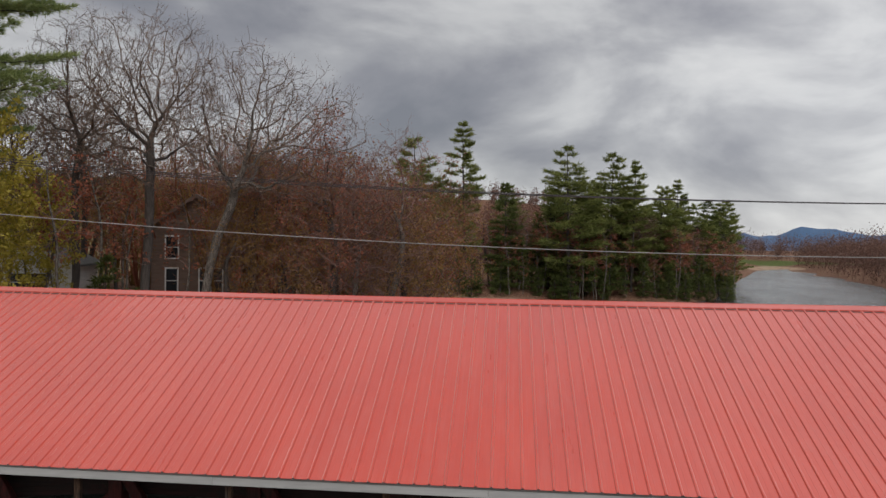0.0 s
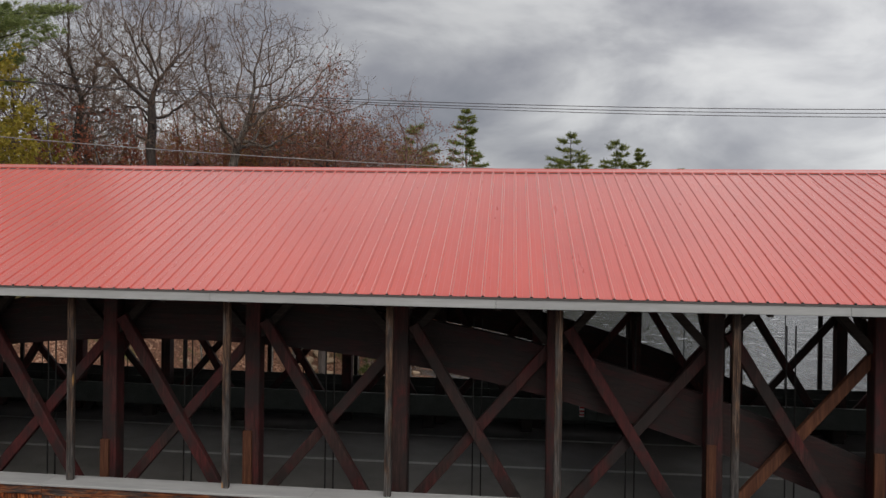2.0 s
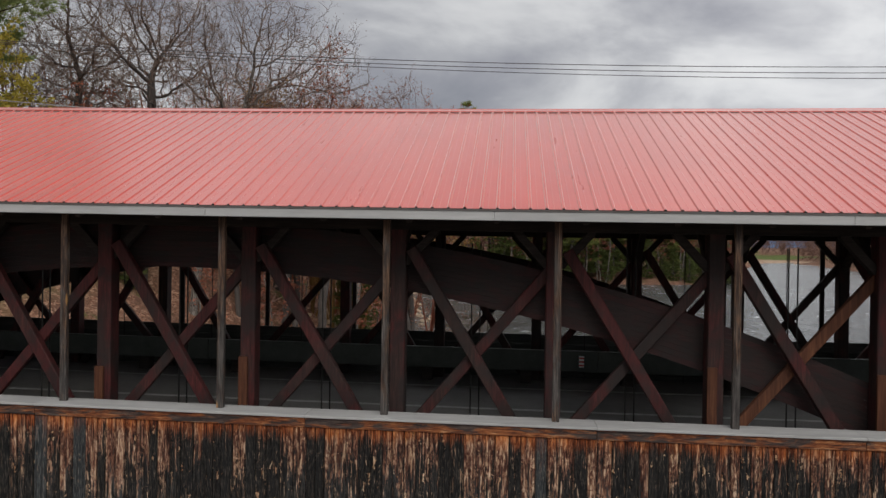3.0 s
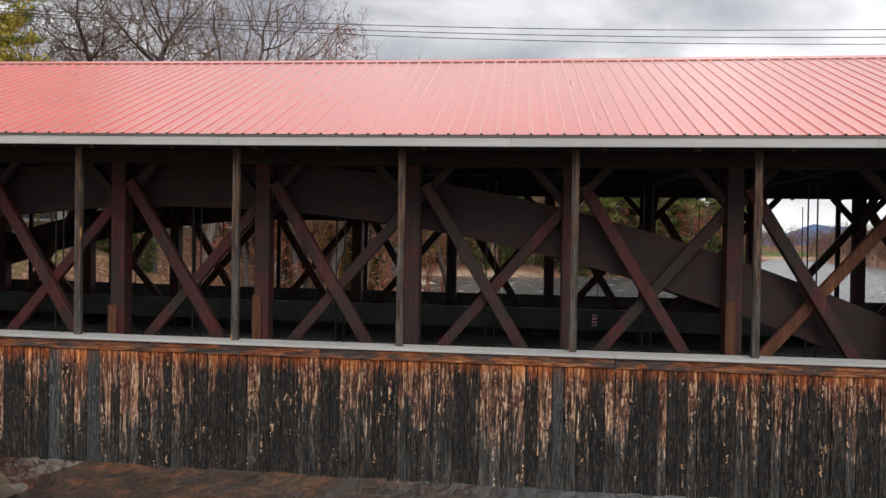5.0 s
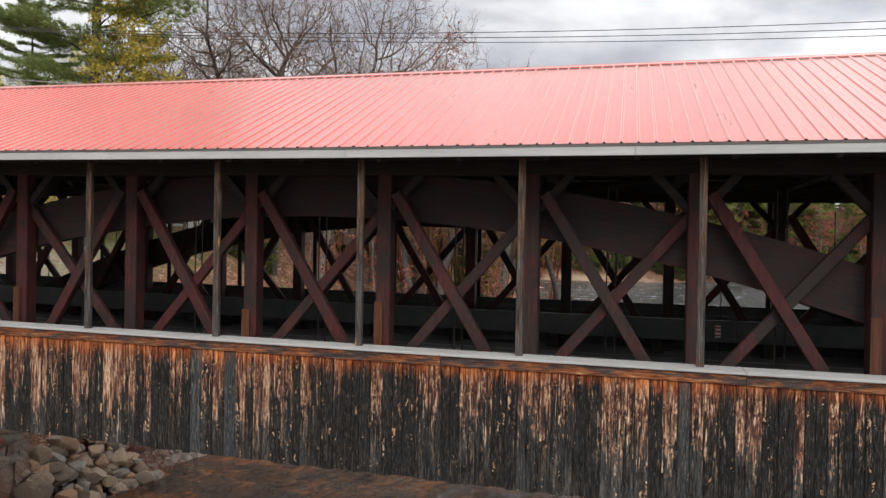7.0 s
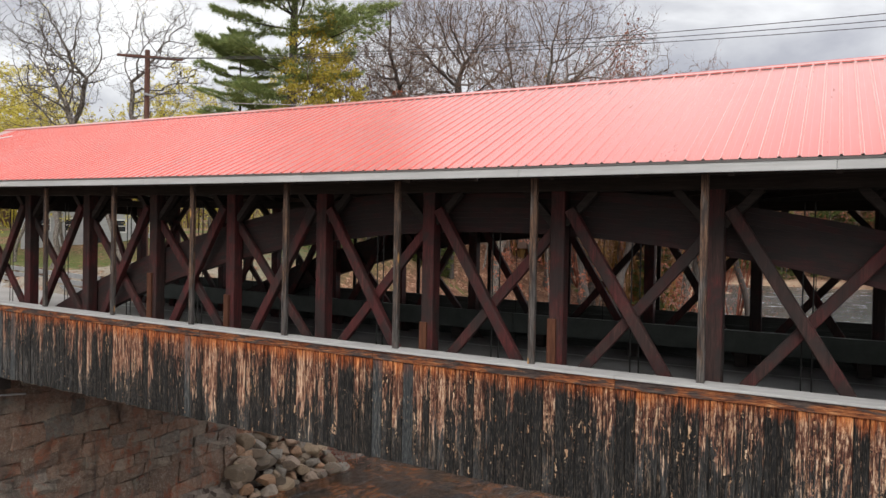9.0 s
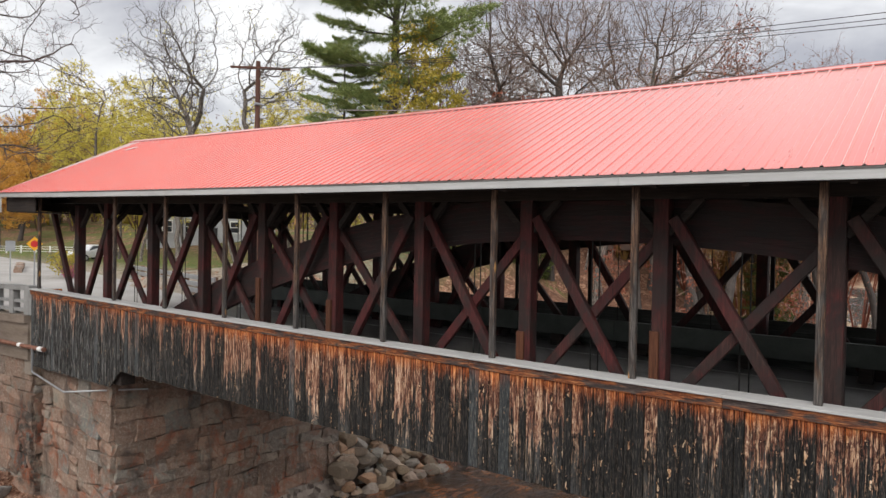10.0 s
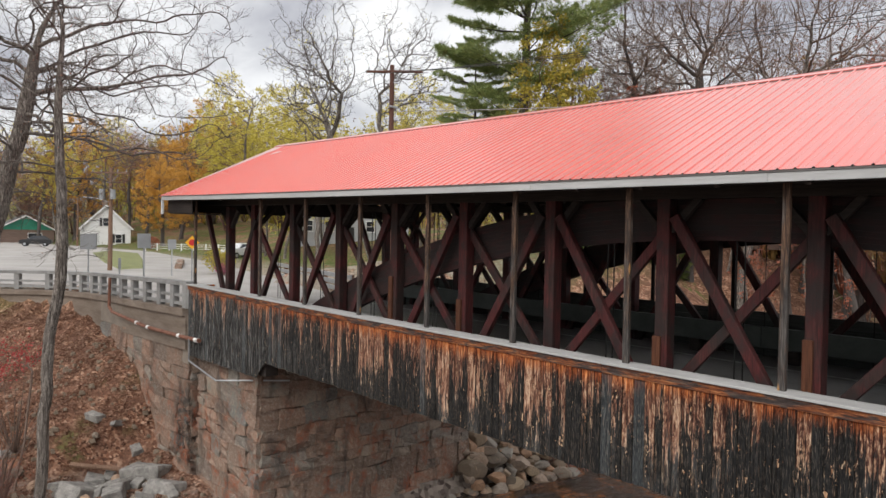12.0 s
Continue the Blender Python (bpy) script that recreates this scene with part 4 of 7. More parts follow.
part("roof_patch", beam((xp, YC - 1.30, RIDGE_Z - 1.30 * SL + 0.035 + rise(xp)), (xp + 0.42, YC - 1.13, RIDGE_Z - 1.13 * SL + 0.035 + rise(xp)), 0.13, 0.012, (0.4, -1, -SL), 0), M_WHITE, roof, "pale metal patch")
# roof boards under the sheets, purlins and rafters
for sgn in (1, -1):
    y0 = EAVE_Y + 0.07 if sgn > 0 else 2 * YC - EAVE_Y - 0.07
    bm = bmesh.new()
    nseg = 20
    for i in range(nseg):
        xa, xb = RX0 + 0.05 + (RX1 - RX0) * i / nseg, RX0 + 0.05 + (RX1 - RX0) * (i + 1) / nseg
        vs = []
        for lay in (0.10, 0.045):
            for xx in (xa, xb):
                vs.append(bm.verts.new((xx, y0, EAVE_Z + 0.07 * SL - lay + rise(xx))))
                vs.append(bm.verts.new((xx, YC, RIDGE_Z - lay + rise(xx))))
        for f in ((0, 1, 3, 2), (4, 6, 7, 5), (0, 4, 5, 1), (2, 3, 7, 6), (0, 2, 6, 4), (1, 5, 7, 3)):
            bm.faces.new([vs[j] for j in f])
    bmesh.ops.recalc_face_normals(bm, faces=bm.faces[:])
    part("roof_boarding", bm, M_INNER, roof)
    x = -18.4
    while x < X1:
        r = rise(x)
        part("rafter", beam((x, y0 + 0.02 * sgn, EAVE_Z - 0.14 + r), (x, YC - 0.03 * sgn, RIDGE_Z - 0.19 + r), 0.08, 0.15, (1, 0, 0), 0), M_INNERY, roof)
        x += 1.25
# pale strips added to the far slope, painted streaks of light seen between the rafters
for q in range(7):
    y = 5.3 + q * 0.62
    zc = RIDGE_Z - (y - YC) * SL - 0.118
    part("strapping_board", long_box(-18.0, X1, y, y + 0.11, zc - 0.03, zc + 0.01), M_STRIP, roof)
# portal header boxes and gable at the end
portal = empty("portal_gable", "dark boarded gable over the bridge portal", "gable", kind="structure")
for y0, y1 in ((-0.14, -0.10), (YF + 0.10, YF + 0.14)):
    part("header_panel", box(-19.1, -17.0, y0, y1, 3.47, 4.0, 0.004, rise), M_INNER, portal)
gx = -18.9
raw("gable_wall", [(gx, -0.1, 3.5 + r0), (gx, YF + 0.1, 3.5 + r0), (gx, YF + 0.1, 4.0 + r0), (gx, YC, 6.25 + r0), (gx, -0.1, 4.0 + r0),
                   (gx + 0.05, -0.1, 3.5 + r0), (gx + 0.05, YF + 0.1, 3.5 + r0), (gx + 0.05, YF + 0.1, 4.0 + r0), (gx + 0.05, YC, 6.25 + r0), (gx + 0.05, -0.1, 4.0 + r0)],
    [(0, 4, 3, 2, 1), (5, 6, 7, 8, 9), (0, 1, 6, 5), (0, 5, 9, 4), (1, 2, 7, 6)], M_INNER, portal)
part("header_soffit", box(-19.0, -17.0, -0.1, 1.3, 3.44, 3.48, 0, rise), M_INNER, portal)

# ================= land, river =================
WATER = -6.6
SHORE_L = ((-400, -90), (-60, -30), (-10, -14.5), (0, -12.4), (10, -10.8), (14, -9.5), (40, -1.5), (80, -3), (110, -5), (134, -10), (138, 12), (143, 40), (152, 57), (430, 150), (470, 175))
SHORE_R = ((-400, 60), (0, 46), (60, 72), (194, 114), (360, 158), (430, 176), (470, 176))
RAIL = ((-60, -34), (-46, -14), (-40, -7), (-35.2, -2.4), (-32, -0.5), (-27.3, 0.15), (-22, 0.0), (-17.3, -0.05))


def shore(pairs, y):
    return np.interp(y, [p[0] for p in pairs], [p[1] for p in pairs])


def rail_y(x):
    return np.interp(x, [p[0] for p in RAIL], [p[1] for p in RAIL])


def smooth(t):
    t = np.clip(t, 0, 1)
    return t * t * (3 - 2 * t)


def level(y):
    """Water level; the river drops over rapids towards the bridge."""
    return WATER + 2.3 * smooth((np.asarray(y, float) - 14) / 95)


def land(x, y):
    """Height of the ground."""
    x, y = np.asarray(x, float), np.asarray(y, float)
    wob = 1.2 * np.sin(y * 0.31) + 0.7 * np.sin(y * 0.83 + 1)
    dl = shore(SHORE_L, y) + wob * np.clip((y - 12) / 20, 0, 1) - x
    dr = x - shore(SHORE_R, y) - wob
    bed = level(y) - 0.9
    top = np.interp(y, [5, 14, 36, 60, 90, 130, 300], [0.2, 0.9, 3.4, 3.6, 0.5, -1.8, -0.5])
    wide = np.interp(y, [5, 12, 40, 80, 130], [7, 13, 24, 24, 20])
    h = bed + (top - bed) * smooth(dl / wide) ** 0.75
    h = np.where(dl < 0, bed - 0.2, h)
    right = bed + 2.7 * smooth(dr / 14) + 0.6 * smooth(dr / 80)
    h = np.where(dr > 0, right, h)
    # beyond the bend the valley floor closes the river
    h = np.maximum(h, bed + 2.6 * smooth((y - 452) / 20))
    # low wooded hills upstream
    for cx, cy, sx, sy, hh in ((10, 640, 150, 110, 44), (-250, 500, 200, 200, 50), (-330, 180, 120, 260, 22), (420, 900, 260, 120, 8)):
        h = h + hh * np.exp(-((x - cx) / sx) ** 2 - ((y - cy) / sy) ** 2) * (np.abs(x) + np.abs(y) > 60)
    # bank below the approach, on the downstream side
    ry = rail_y(x)
    d = ry - y
    bank = np.interp(x, [-60, -40, -32, -27, -22.7, -20.9, -20.2, -16, -11], [-0.5, -0.5, -0.7, -1.25, -2.2, -3.6, -5.0, -5.5, -6.9]) - 0.42 * np.clip(d, 0, 30)
    low = -5.75 - 0.2 * np.clip(x + 16.5, 0, 5) + 0.2 * np.sin(x * 0.7) + 0.12 * np.clip(-18 - x, 0, 30)
    bank = np.maximum(bank, low)
    here = (x < -11.9) & (d > -1.05) & (y > -150)
    h = np.where(here, bank, h)
    flat = (x < -16.3) & (d < -1.0) & (y < 10.5)
    h = np.where(flat, 0.10, h)
    west = (x < -30) & (y > ry) & (y < 60)
    h = np.where(west, 0.10 + (h - 0.10) * smooth((y - 22) / 40), h)
    bump = 0.10 * np.sin(x * 1.7 + 0.6 * np.sin(y * 1.1)) * np.sin(y * 1.3 + x * 0.4) + 0.06 * np.sin(x * 3.9 + y * 2.2)
    return h + np.where(flat | (west & (y < 22)), 0.0, bump)


def axis_steps(lo, hi, step, far):
    mid = list(np.arange(lo, hi + 1e-6, step))
    up, s = [hi], step
    while up[-1] < far:
        s *= 1.11
        up.append(up[-1] + s)
    dn, s = [lo], step
    while dn[-1] > -far:
        s *= 1.11
        dn.append(dn[-1] - s)
    return np.array(dn[:0:-1] + mid + up[1:])


gxs, gys = axis_steps(-44, 18, 0.5, 4600), axis_steps(-16, 62, 0.55, 4600)
GX, GY = np.meshgrid(gxs, gys, indexing="ij")
GZ = land(GX, GY)
nx, ny = GX.shape
idx = np.arange(nx * ny).reshape(nx, ny)
quads = np.stack([idx[:-1, :-1], idx[1:, :-1], idx[1:, 1:], idx[:-1, 1:]], -1).reshape(-1, 4)
ground = raw("ground", np.stack([GX, GY, GZ], -1).reshape(-1, 3).tolist(), quads.tolist(), M_GROUND)
tagged(ground, "leaf strewn river bank, lawn and valley floor", "ground", kind="structure")
for p in ground.data.polygons:
    p.use_smooth = True

# river: a sheet with gentle swells
wx, wy = axis_steps(-22, 24, 0.8, 260), axis_steps(-14, 30, 0.8, 620)
WX, WY = np.meshgrid(wx, wy, indexing="ij")
WZ = level(WY) + 0.02 * np.sin(WX * 0.9 + WY * 0.35) * np.sin(WY * 0.6)
nx2, ny2 = WX.shape
idx = np.arange(nx2 * ny2).reshape(nx2, ny2)
quads = np.stack([idx[:-1, :-1], idx[1:, :-1], idx[1:, 1:], idx[:-1, 1:]], -1).reshape(-1, 4)
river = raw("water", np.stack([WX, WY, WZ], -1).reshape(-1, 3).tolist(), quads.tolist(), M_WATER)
tagged(river, "shallow brown river with ripples and small rapids", "river", kind="structure")
for p in river.data.polygons:
    p.use_smooth = True

# distant mountains, the haze put into their colour as blue
bm = bmesh.new()
prev = None
for i in range(260):
    ang = radians(-70 + 140 * i / 259)  # clockwise from +y
    R = 4300
    a = math.degrees(ang)
    hgt = 62 + 18 * math.sin(a * 0.23 + 1) + 74 * math.exp(-((a - 21.8) / 1.1) ** 2) + 48 * math.exp(-((a - 23.9) / 1.6) ** 2) + 62 * math.exp(-((a - 17.6) / 1.3) ** 2) + 30 * math.exp(-((a - 19.8) / 0.8) ** 2) + 40 * math.exp(-((a - 30) / 3) ** 2) + 40 * math.exp(-((a + 30) / 8) ** 2)
    hgt += 14 * noise.noise(Vector((a * 0.7, 0, 0))) + 6 * noise.noise(Vector((a * 2.6, 3, 0)))
    ring = [bm.verts.new((R * math.sin(ang), R * math.cos(ang), -8)), bm.verts.new(((R + 150) * math.sin(ang), (R + 150) * math.cos(ang), hgt)), bm.verts.new(((R + 420) * math.sin(ang), (R + 420) * math.cos(ang), -8))]
    if prev:
        bm.faces.new((prev[0], ring[0], ring[1], prev[1]))
        bm.faces.new((prev[1], ring[1], ring[2], prev[2]))
    prev = ring
hills = tagged(part("backdrop", bm, M_HILL), "distant mountain range painted haze blue", "mountains", kind="structure")

# ---- approach road ----
outline = ((-17.1, 1.5), (-24, 1.2), (-33, 0.8), (-38, -4.5), (-46, -12.5), (-62, -16), (-100, -12), (-150, -6), (-150, 22), (-96, 26), (-70, 21), (-52, 17.5), (-36, 13), (-24, 9.6), (-17.1, 7.9))
bm = bmesh.new()
top = [bm.verts.new((x, y, 0.155 + 0.06 * (x > -20))) for x, y in outline]
low = [bm.verts.new((x, y, -0.4)) for x, y in outline]
bm.faces.new(top[::-1])
for i in range(len(top)):
    j = (i + 1) % len(top)
    bm.faces.new((top[i], top[j], low[j], low[i]))
bmesh.ops.recalc_face_normals(bm, faces=bm.faces[:])
bmesh.ops.triangulate(bm, faces=[f for f in bm.faces if len(f.verts) > 4])
tagged(part("road", bm, M_ROADOUT), "pale worn asphalt road junction at the bridge end", "road", kind="structure")


def island(name, pts, z0, z1, label):
    bm = bmesh.new()
    a = [bm.verts.new((x, y, z0)) for x, y in pts]
    c = Vector((sum(p[0] for p in pts) / len(pts), sum(p[1] for p in pts) / len(pts), 0))
    b = [bm.verts.new((x + (c.x - x) * 0.06, y + (c.y - y) * 0.06, z1)) for x, y in pts]
    bm.faces.new(b[::-1])
    for i in range(len(a)):
        j = (i + 1) % len(a)
        bm.faces.new((a[i], a[j], b[j], b[i]))
    bmesh.ops.recalc_face_normals(bm, faces=bm.faces[:])
    return tagged(part(name, bm, M_GRASS), label, "grass verge", kind="structure")


island("grass_verge", ((-47, 7.2), (-58, 9.5), (-84, 16), (-92, 20.5), (-80, 20), (-60, 13.5), (-48, 9.2)), 0.15, 0.27, "green grass verge between the roads")

# ================= trees =================
def tubes(segs, sides):
    """Tapered bars for rows of (x, y, z, x, y, z, r0, r1)."""
    s = np.asarray(segs, float)
    a, b = s[:, :3], s[:, 3:6]
    d = b - a
    d /= np.maximum(np.linalg.norm(d, axis=1, keepdims=True), 1e-6)
    ref = np.where(np.abs(d[:, 2:3]) < 0.9, np.array([[0, 0, 1.0]]), np.array([[1.0, 0, 0]]))
    u = np.cross(d, ref)
    u /= np.linalg.norm(u, axis=1, keepdims=True)
    v = np.cross(d, u)
    ang = np.arange(sides) * math.tau / sides
    ring = u[:, None] * np.cos(ang)[None, :, None] + v[:, None] * np.sin(ang)[None, :, None]
    va = a[:, None] + ring * s[:, 6][:, None, None]
    vb = b[:, None] + ring * s[:, 7][:, None, None]
    verts = np.concatenate([va, vb], 1).reshape(-1, 3)
    n = len(s)
    base = (np.arange(n) * 2 * sides)[:, None]
    k = np.arange(sides)[None]
    f = np.stack([base + k, base + (k + 1) % sides, base + sides + (k + 1) % sides, base + sides + k], -1).reshape(-1, 4)
    return verts, f


def taper(points, radii, sides=9):
    """One unbroken tapered stem through a row of points."""
    p = np.asarray(points, float)
    d = np.gradient(p, axis=0)
    d /= np.linalg.norm(d, axis=1, keepdims=True)
    u = np.cross(d, np.array([[0.3, 1.0, 0.05]]))
    u /= np.linalg.norm(u, axis=1, keepdims=True)
    v = np.cross(d, u)
    a = np.arange(sides) * math.tau / sides
    ring = p[:, None] + (u[:, None] * np.cos(a)[None, :, None] + v[:, None] * np.sin(a)[None, :, None]) * np.asarray(radii)[:, None, None]
    n, k = len(p), np.arange(sides)
    f = [(i * sides + j, i * sides + (j + 1) % sides, (i + 1) * sides + (j + 1) % sides, (i + 1) * sides + j) for i in range(n - 1) for j in k]
    return ring.reshape(-1, 3).tolist(), [tuple(int(q) for q in face) for face in f]


def blades(points, size, g, flat=0.0, aspect=0.6):
    """Small leaf-shaped quads, turned at random."""
    p = np.asarray(points, float)
    n = len(p)
    a = g.normal(size=(n, 3))
    b = g.normal(size=(n, 3))
    a[:, 2] *= 1 - flat
    a /= np.linalg.norm(a, axis=1, keepdims=True)
    b -= a * (a * b).sum(1, keepdims=True)
    b /= np.linalg.norm(b, axis=1, keepdims=True)
    s = size * g.uniform(0.6, 1.4, (n, 1))
    v = np.stack([p - a * s * 0.5, p + b * s * aspect * 0.5, p + a * s * 0.5, p - b * s * aspect * 0.5], 1).reshape(-1, 3)
    f = np.arange(4 * n).reshape(n, 4)
    return v, f


def colony(seed, height, radius, base=0.38, n=1300, step=0.34, tip=0.0075, pipe=2.15, path=None, shift=(0, 0), twigs=3, twig=0.42, lift=0.12, wander=0.16, flat=1.0, hollow=0.42, girth=0.3, sight=2.4, leader=0.60):
    """Branch rows of a broad-leaved tree whose limbs grow towards free room in a lumpy crown, and its twig tips."""
    g = np.random.default_rng(seed)
    # free room: an uneven crown, thicker towards its outside
    u = g.normal(size=(n * 3, 3))
    u /= np.linalg.norm(u, axis=1, keepdims=True)
    lump = 0.90 + 0.12 * np.sin(3.1 * u[:, 0] + seed) * np.cos(2.7 * u[:, 1] - seed * 0.7) + 0.08 * np.sin(5.3 * u[:, 2] + 4 * u[:, 0] + seed * 1.3)
    rad = (g.uniform(0, 1, n * 3) ** hollow) * lump
    c0, hz = np.array([shift[0], shift[1], height * (1 + base) / 2]), height * (1 - base) / 2 / 0.98
    free = u * rad[:, None] * np.array([radius * 1.1, radius * 1.1 * flat, hz]) + c0
    free = free[free[:, 2] < height][:n]
    pts = [np.array(p, float) for p in path] if path else []
    if not pts:
        p, d = np.array([0, 0, -0.3]), np.array([g.normal(0, 0.03), g.normal(0, 0.03), 1.0])
        pts = [p]
        while p[2] < height * leader:
            d = d * np.array([0.8, 0.8, 1]) + g.normal(0, wander * 0.55, 3) * np.array([1, 1, 0])
            d[2] = 1.0
            p = p + d / np.linalg.norm(d) * step * 2
            pts.append(p)
    else:
        fine = [pts[0]]
        for a, b in zip(pts, pts[1:]):
            m = max(1, int(np.linalg.norm(b - a) / (step * 2)))
            fine += [a + (b - a) * (i + 1) / m + g.normal(0, 0.02, 3) for i in range(m)]
        pts = fine
    pos, par = np.array(pts), list(range(-1, len(pts) - 1))
    head = np.zeros((len(pts), 3))
    head[1:] = np.diff(pos, axis=0)
    head[0] = head[1]
    head /= np.linalg.norm(head, axis=1, keepdims=True)
    tall = pos[:, 2] > height * base * (0.55 if not path else 0.35)  # only the upper trunk sends out limbs
    cand = np.where(tall)[0]
    d = np.linalg.norm(free[:, None] - pos[cand][None], axis=2)
    near, dist = cand[d.argmin(1)], d.min(1)
    sprung = {}
    for _ in range(150):
        if not len(free):
            break
        away = (free - pos[near]) / np.maximum(dist, 1e-6)[:, None]
        seen = dist < sight if (dist < sight).any() else dist < dist.min() * 1.3
        who, inv_s = np.unique(near[seen], return_inverse=True)
        pull = np.zeros((len(who), 3))
        np.add.at(pull, inv_s, away[seen])
        pull /= np.maximum(np.linalg.norm(pull, axis=1, keepdims=True), 1e-6)
        pull = pull + 0.45 * head[who] + g.normal(0, wander, pull.shape) + np.array([0, 0, lift])
        pull /= np.linalg.norm(pull, axis=1, keepdims=True)
        born = pos[who] + pull * step
        # no second shoot where one already stands
        clear = np.array([all(np.sum((pos[c] - b) ** 2) > (0.45 * step) ** 2 for c in sprung.get(int(w), ())) for w, b in zip(who, born)])
        stuck = np.zeros(len(free), bool)
        stuck[seen] = ~clear[inv_s]
        if not clear.any():
            free, near, dist = free[~stuck], near[~stuck], dist[~stuck]
            continue
        first = len(pos)
        for k, w in enumerate(who[clear]):
            sprung.setdefault(int(w), []).append(first + k)
        who, born, pull = who[clear], born[clear], pull[clear]
        pos, head = np.concatenate([pos, born]), np.concatenate([head, pull])
        par += who.tolist()
        d = np.linalg.norm(free[:, None] - born[None], axis=2)
        m = d.min(1)
        closer = m < dist
        near = np.where(closer, first + d.argmin(1), near)
        dist = np.minimum(dist, m)
        keep = (dist > step * 1.25) & ~stuck
        free, near, dist = free[keep], near[keep], dist[keep]
    # fine twigs at every outer end
    kids = np.bincount([p for p in par if p >= 0], minlength=len(pos))
    ends = np.where(kids == 0)[0]
    ends = ends[ends >= len(pts)]
    some = np.arange(len(pts), len(pos))
    some = some[(kids[some] == 1) & (g.uniform(size=len(some)) < 0.35)]
    more_p, more_par, more_h = [], [], []
    base_n = len(pos)
    for e, count in [(e, twigs) for e in ends] + [(e, 1) for e in some]:
        for k in range(count):
            v = head[e] * (0.9 if count > 1 else 0.35) + g.normal(0, 0.55, 3) + np.array([0, 0, 0.15])
            v /= np.linalg.norm(v)
            q, last = pos[e], int(e)
            for s in range(2):
                v = v + g.normal(0, 0.22, 3) + np.array([0, 0, 0.08])
                v /= np.linalg.norm(v)
                q = q + v * twig * g.uniform(0.5, 1.1)
                more_p.append(q)
                more_par.append(last)
                last = base_n + len(more_p) - 1
    pos = np.concatenate([pos, np.array(more_p)])
    par += more_par
    rr_ = np.zeros(len(pos))
    acc = np.zeros(len(pos))
    for i in range(len(pos) - 1, -1, -1):
        rr_[i] = tip if acc[i] == 0 else max(tip, acc[i] ** (1 / pipe))
        if par[i] >= 0:
            acc[par[i]] += rr_[i] ** pipe
    rr_ = tip * (rr_ / tip) ** (math.log(girth / tip) / math.log(rr_[0] / tip))
    # trunk: follow the stoutest child
    rows = {0: [], 1: [], 2: [], 3: []}
    child = {}
    for i, p in enumerate(par):
        child.setdefault(p, []).append(i)
    stem, i = {0}, 0
    while i in child:
        j = max(child[i], key=lambda q: rr_[q])
        if rr_[j] < 0.42 * rr_[0] and len(stem) >= len(pts):
            break
        stem.add(j)
        i = j
    for i, p in enumerate(par):
        if p < 0:
            continue
        r0, r1 = (rr_[p] if kid_main(child[p], rr_) == i else min(rr_[p], rr_[i] * 1.12)), rr_[i]
        row = (*pos[p], *pos[i], r0, r1)
        lev = 0 if i in stem else 1 if r1 > 0.055 else 2 if r1 > 0.022 else 3
        rows[lev].append(row)
    tips = [tuple(q) for q in more_p[1::2]] + [tuple(q) for q in more_p[::4]]
    return rows, tips


def sprayed(tree, seed, share, length, r=0.005, rise_=0.15):
    """Adds fine forked twigs along the thin branches."""
    rows, tips = tree
    g = np.random.default_rng(seed)
    s = np.asarray(rows[2] + rows[3], float)
    s = s[g.integers(0, len(s), int(len(s) * share))]
    n = len(s)
    unit = lambda w: w / np.maximum(np.linalg.norm(w, axis=1, keepdims=True), 1e-6)
    lift = np.array([0, 0, rise_])
    a = s[:, :3] + (s[:, 3:6] - s[:, :3]) * g.uniform(0, 1, (n, 1))
    d = unit(s[:, 3:6] - s[:, :3])
    ln = length * g.uniform(0.5, 1.4, (n, 1))
    v = unit(d * 0.7 + g.normal(0, 0.55, (n, 3)) + lift)
    p1 = a + v * ln * 0.45
    p2 = p1 + unit(v + g.normal(0, 0.28, (n, 3)) + lift * 0.5) * ln * 0.55
    p3 = p1 + unit(v + g.normal(0, 0.60, (n, 3)) + lift * 0.5) * ln * 0.45
    one = np.ones((n, 1))
    rows[3] = rows[3] + np.concatenate([np.hstack([a, p1, one * r * 1.4, one * r]), np.hstack([p1, p2, one * r, one * r * 0.5]), np.hstack([p1, p3, one * r * 0.9, one * r * 0.5])]).tolist()
    return rows, tips + [tuple(q) for q in p2] + [tuple(q) for q in p3[::2]]


def kid_main(kids, radii):
    return max(kids, key=lambda q: radii[q])


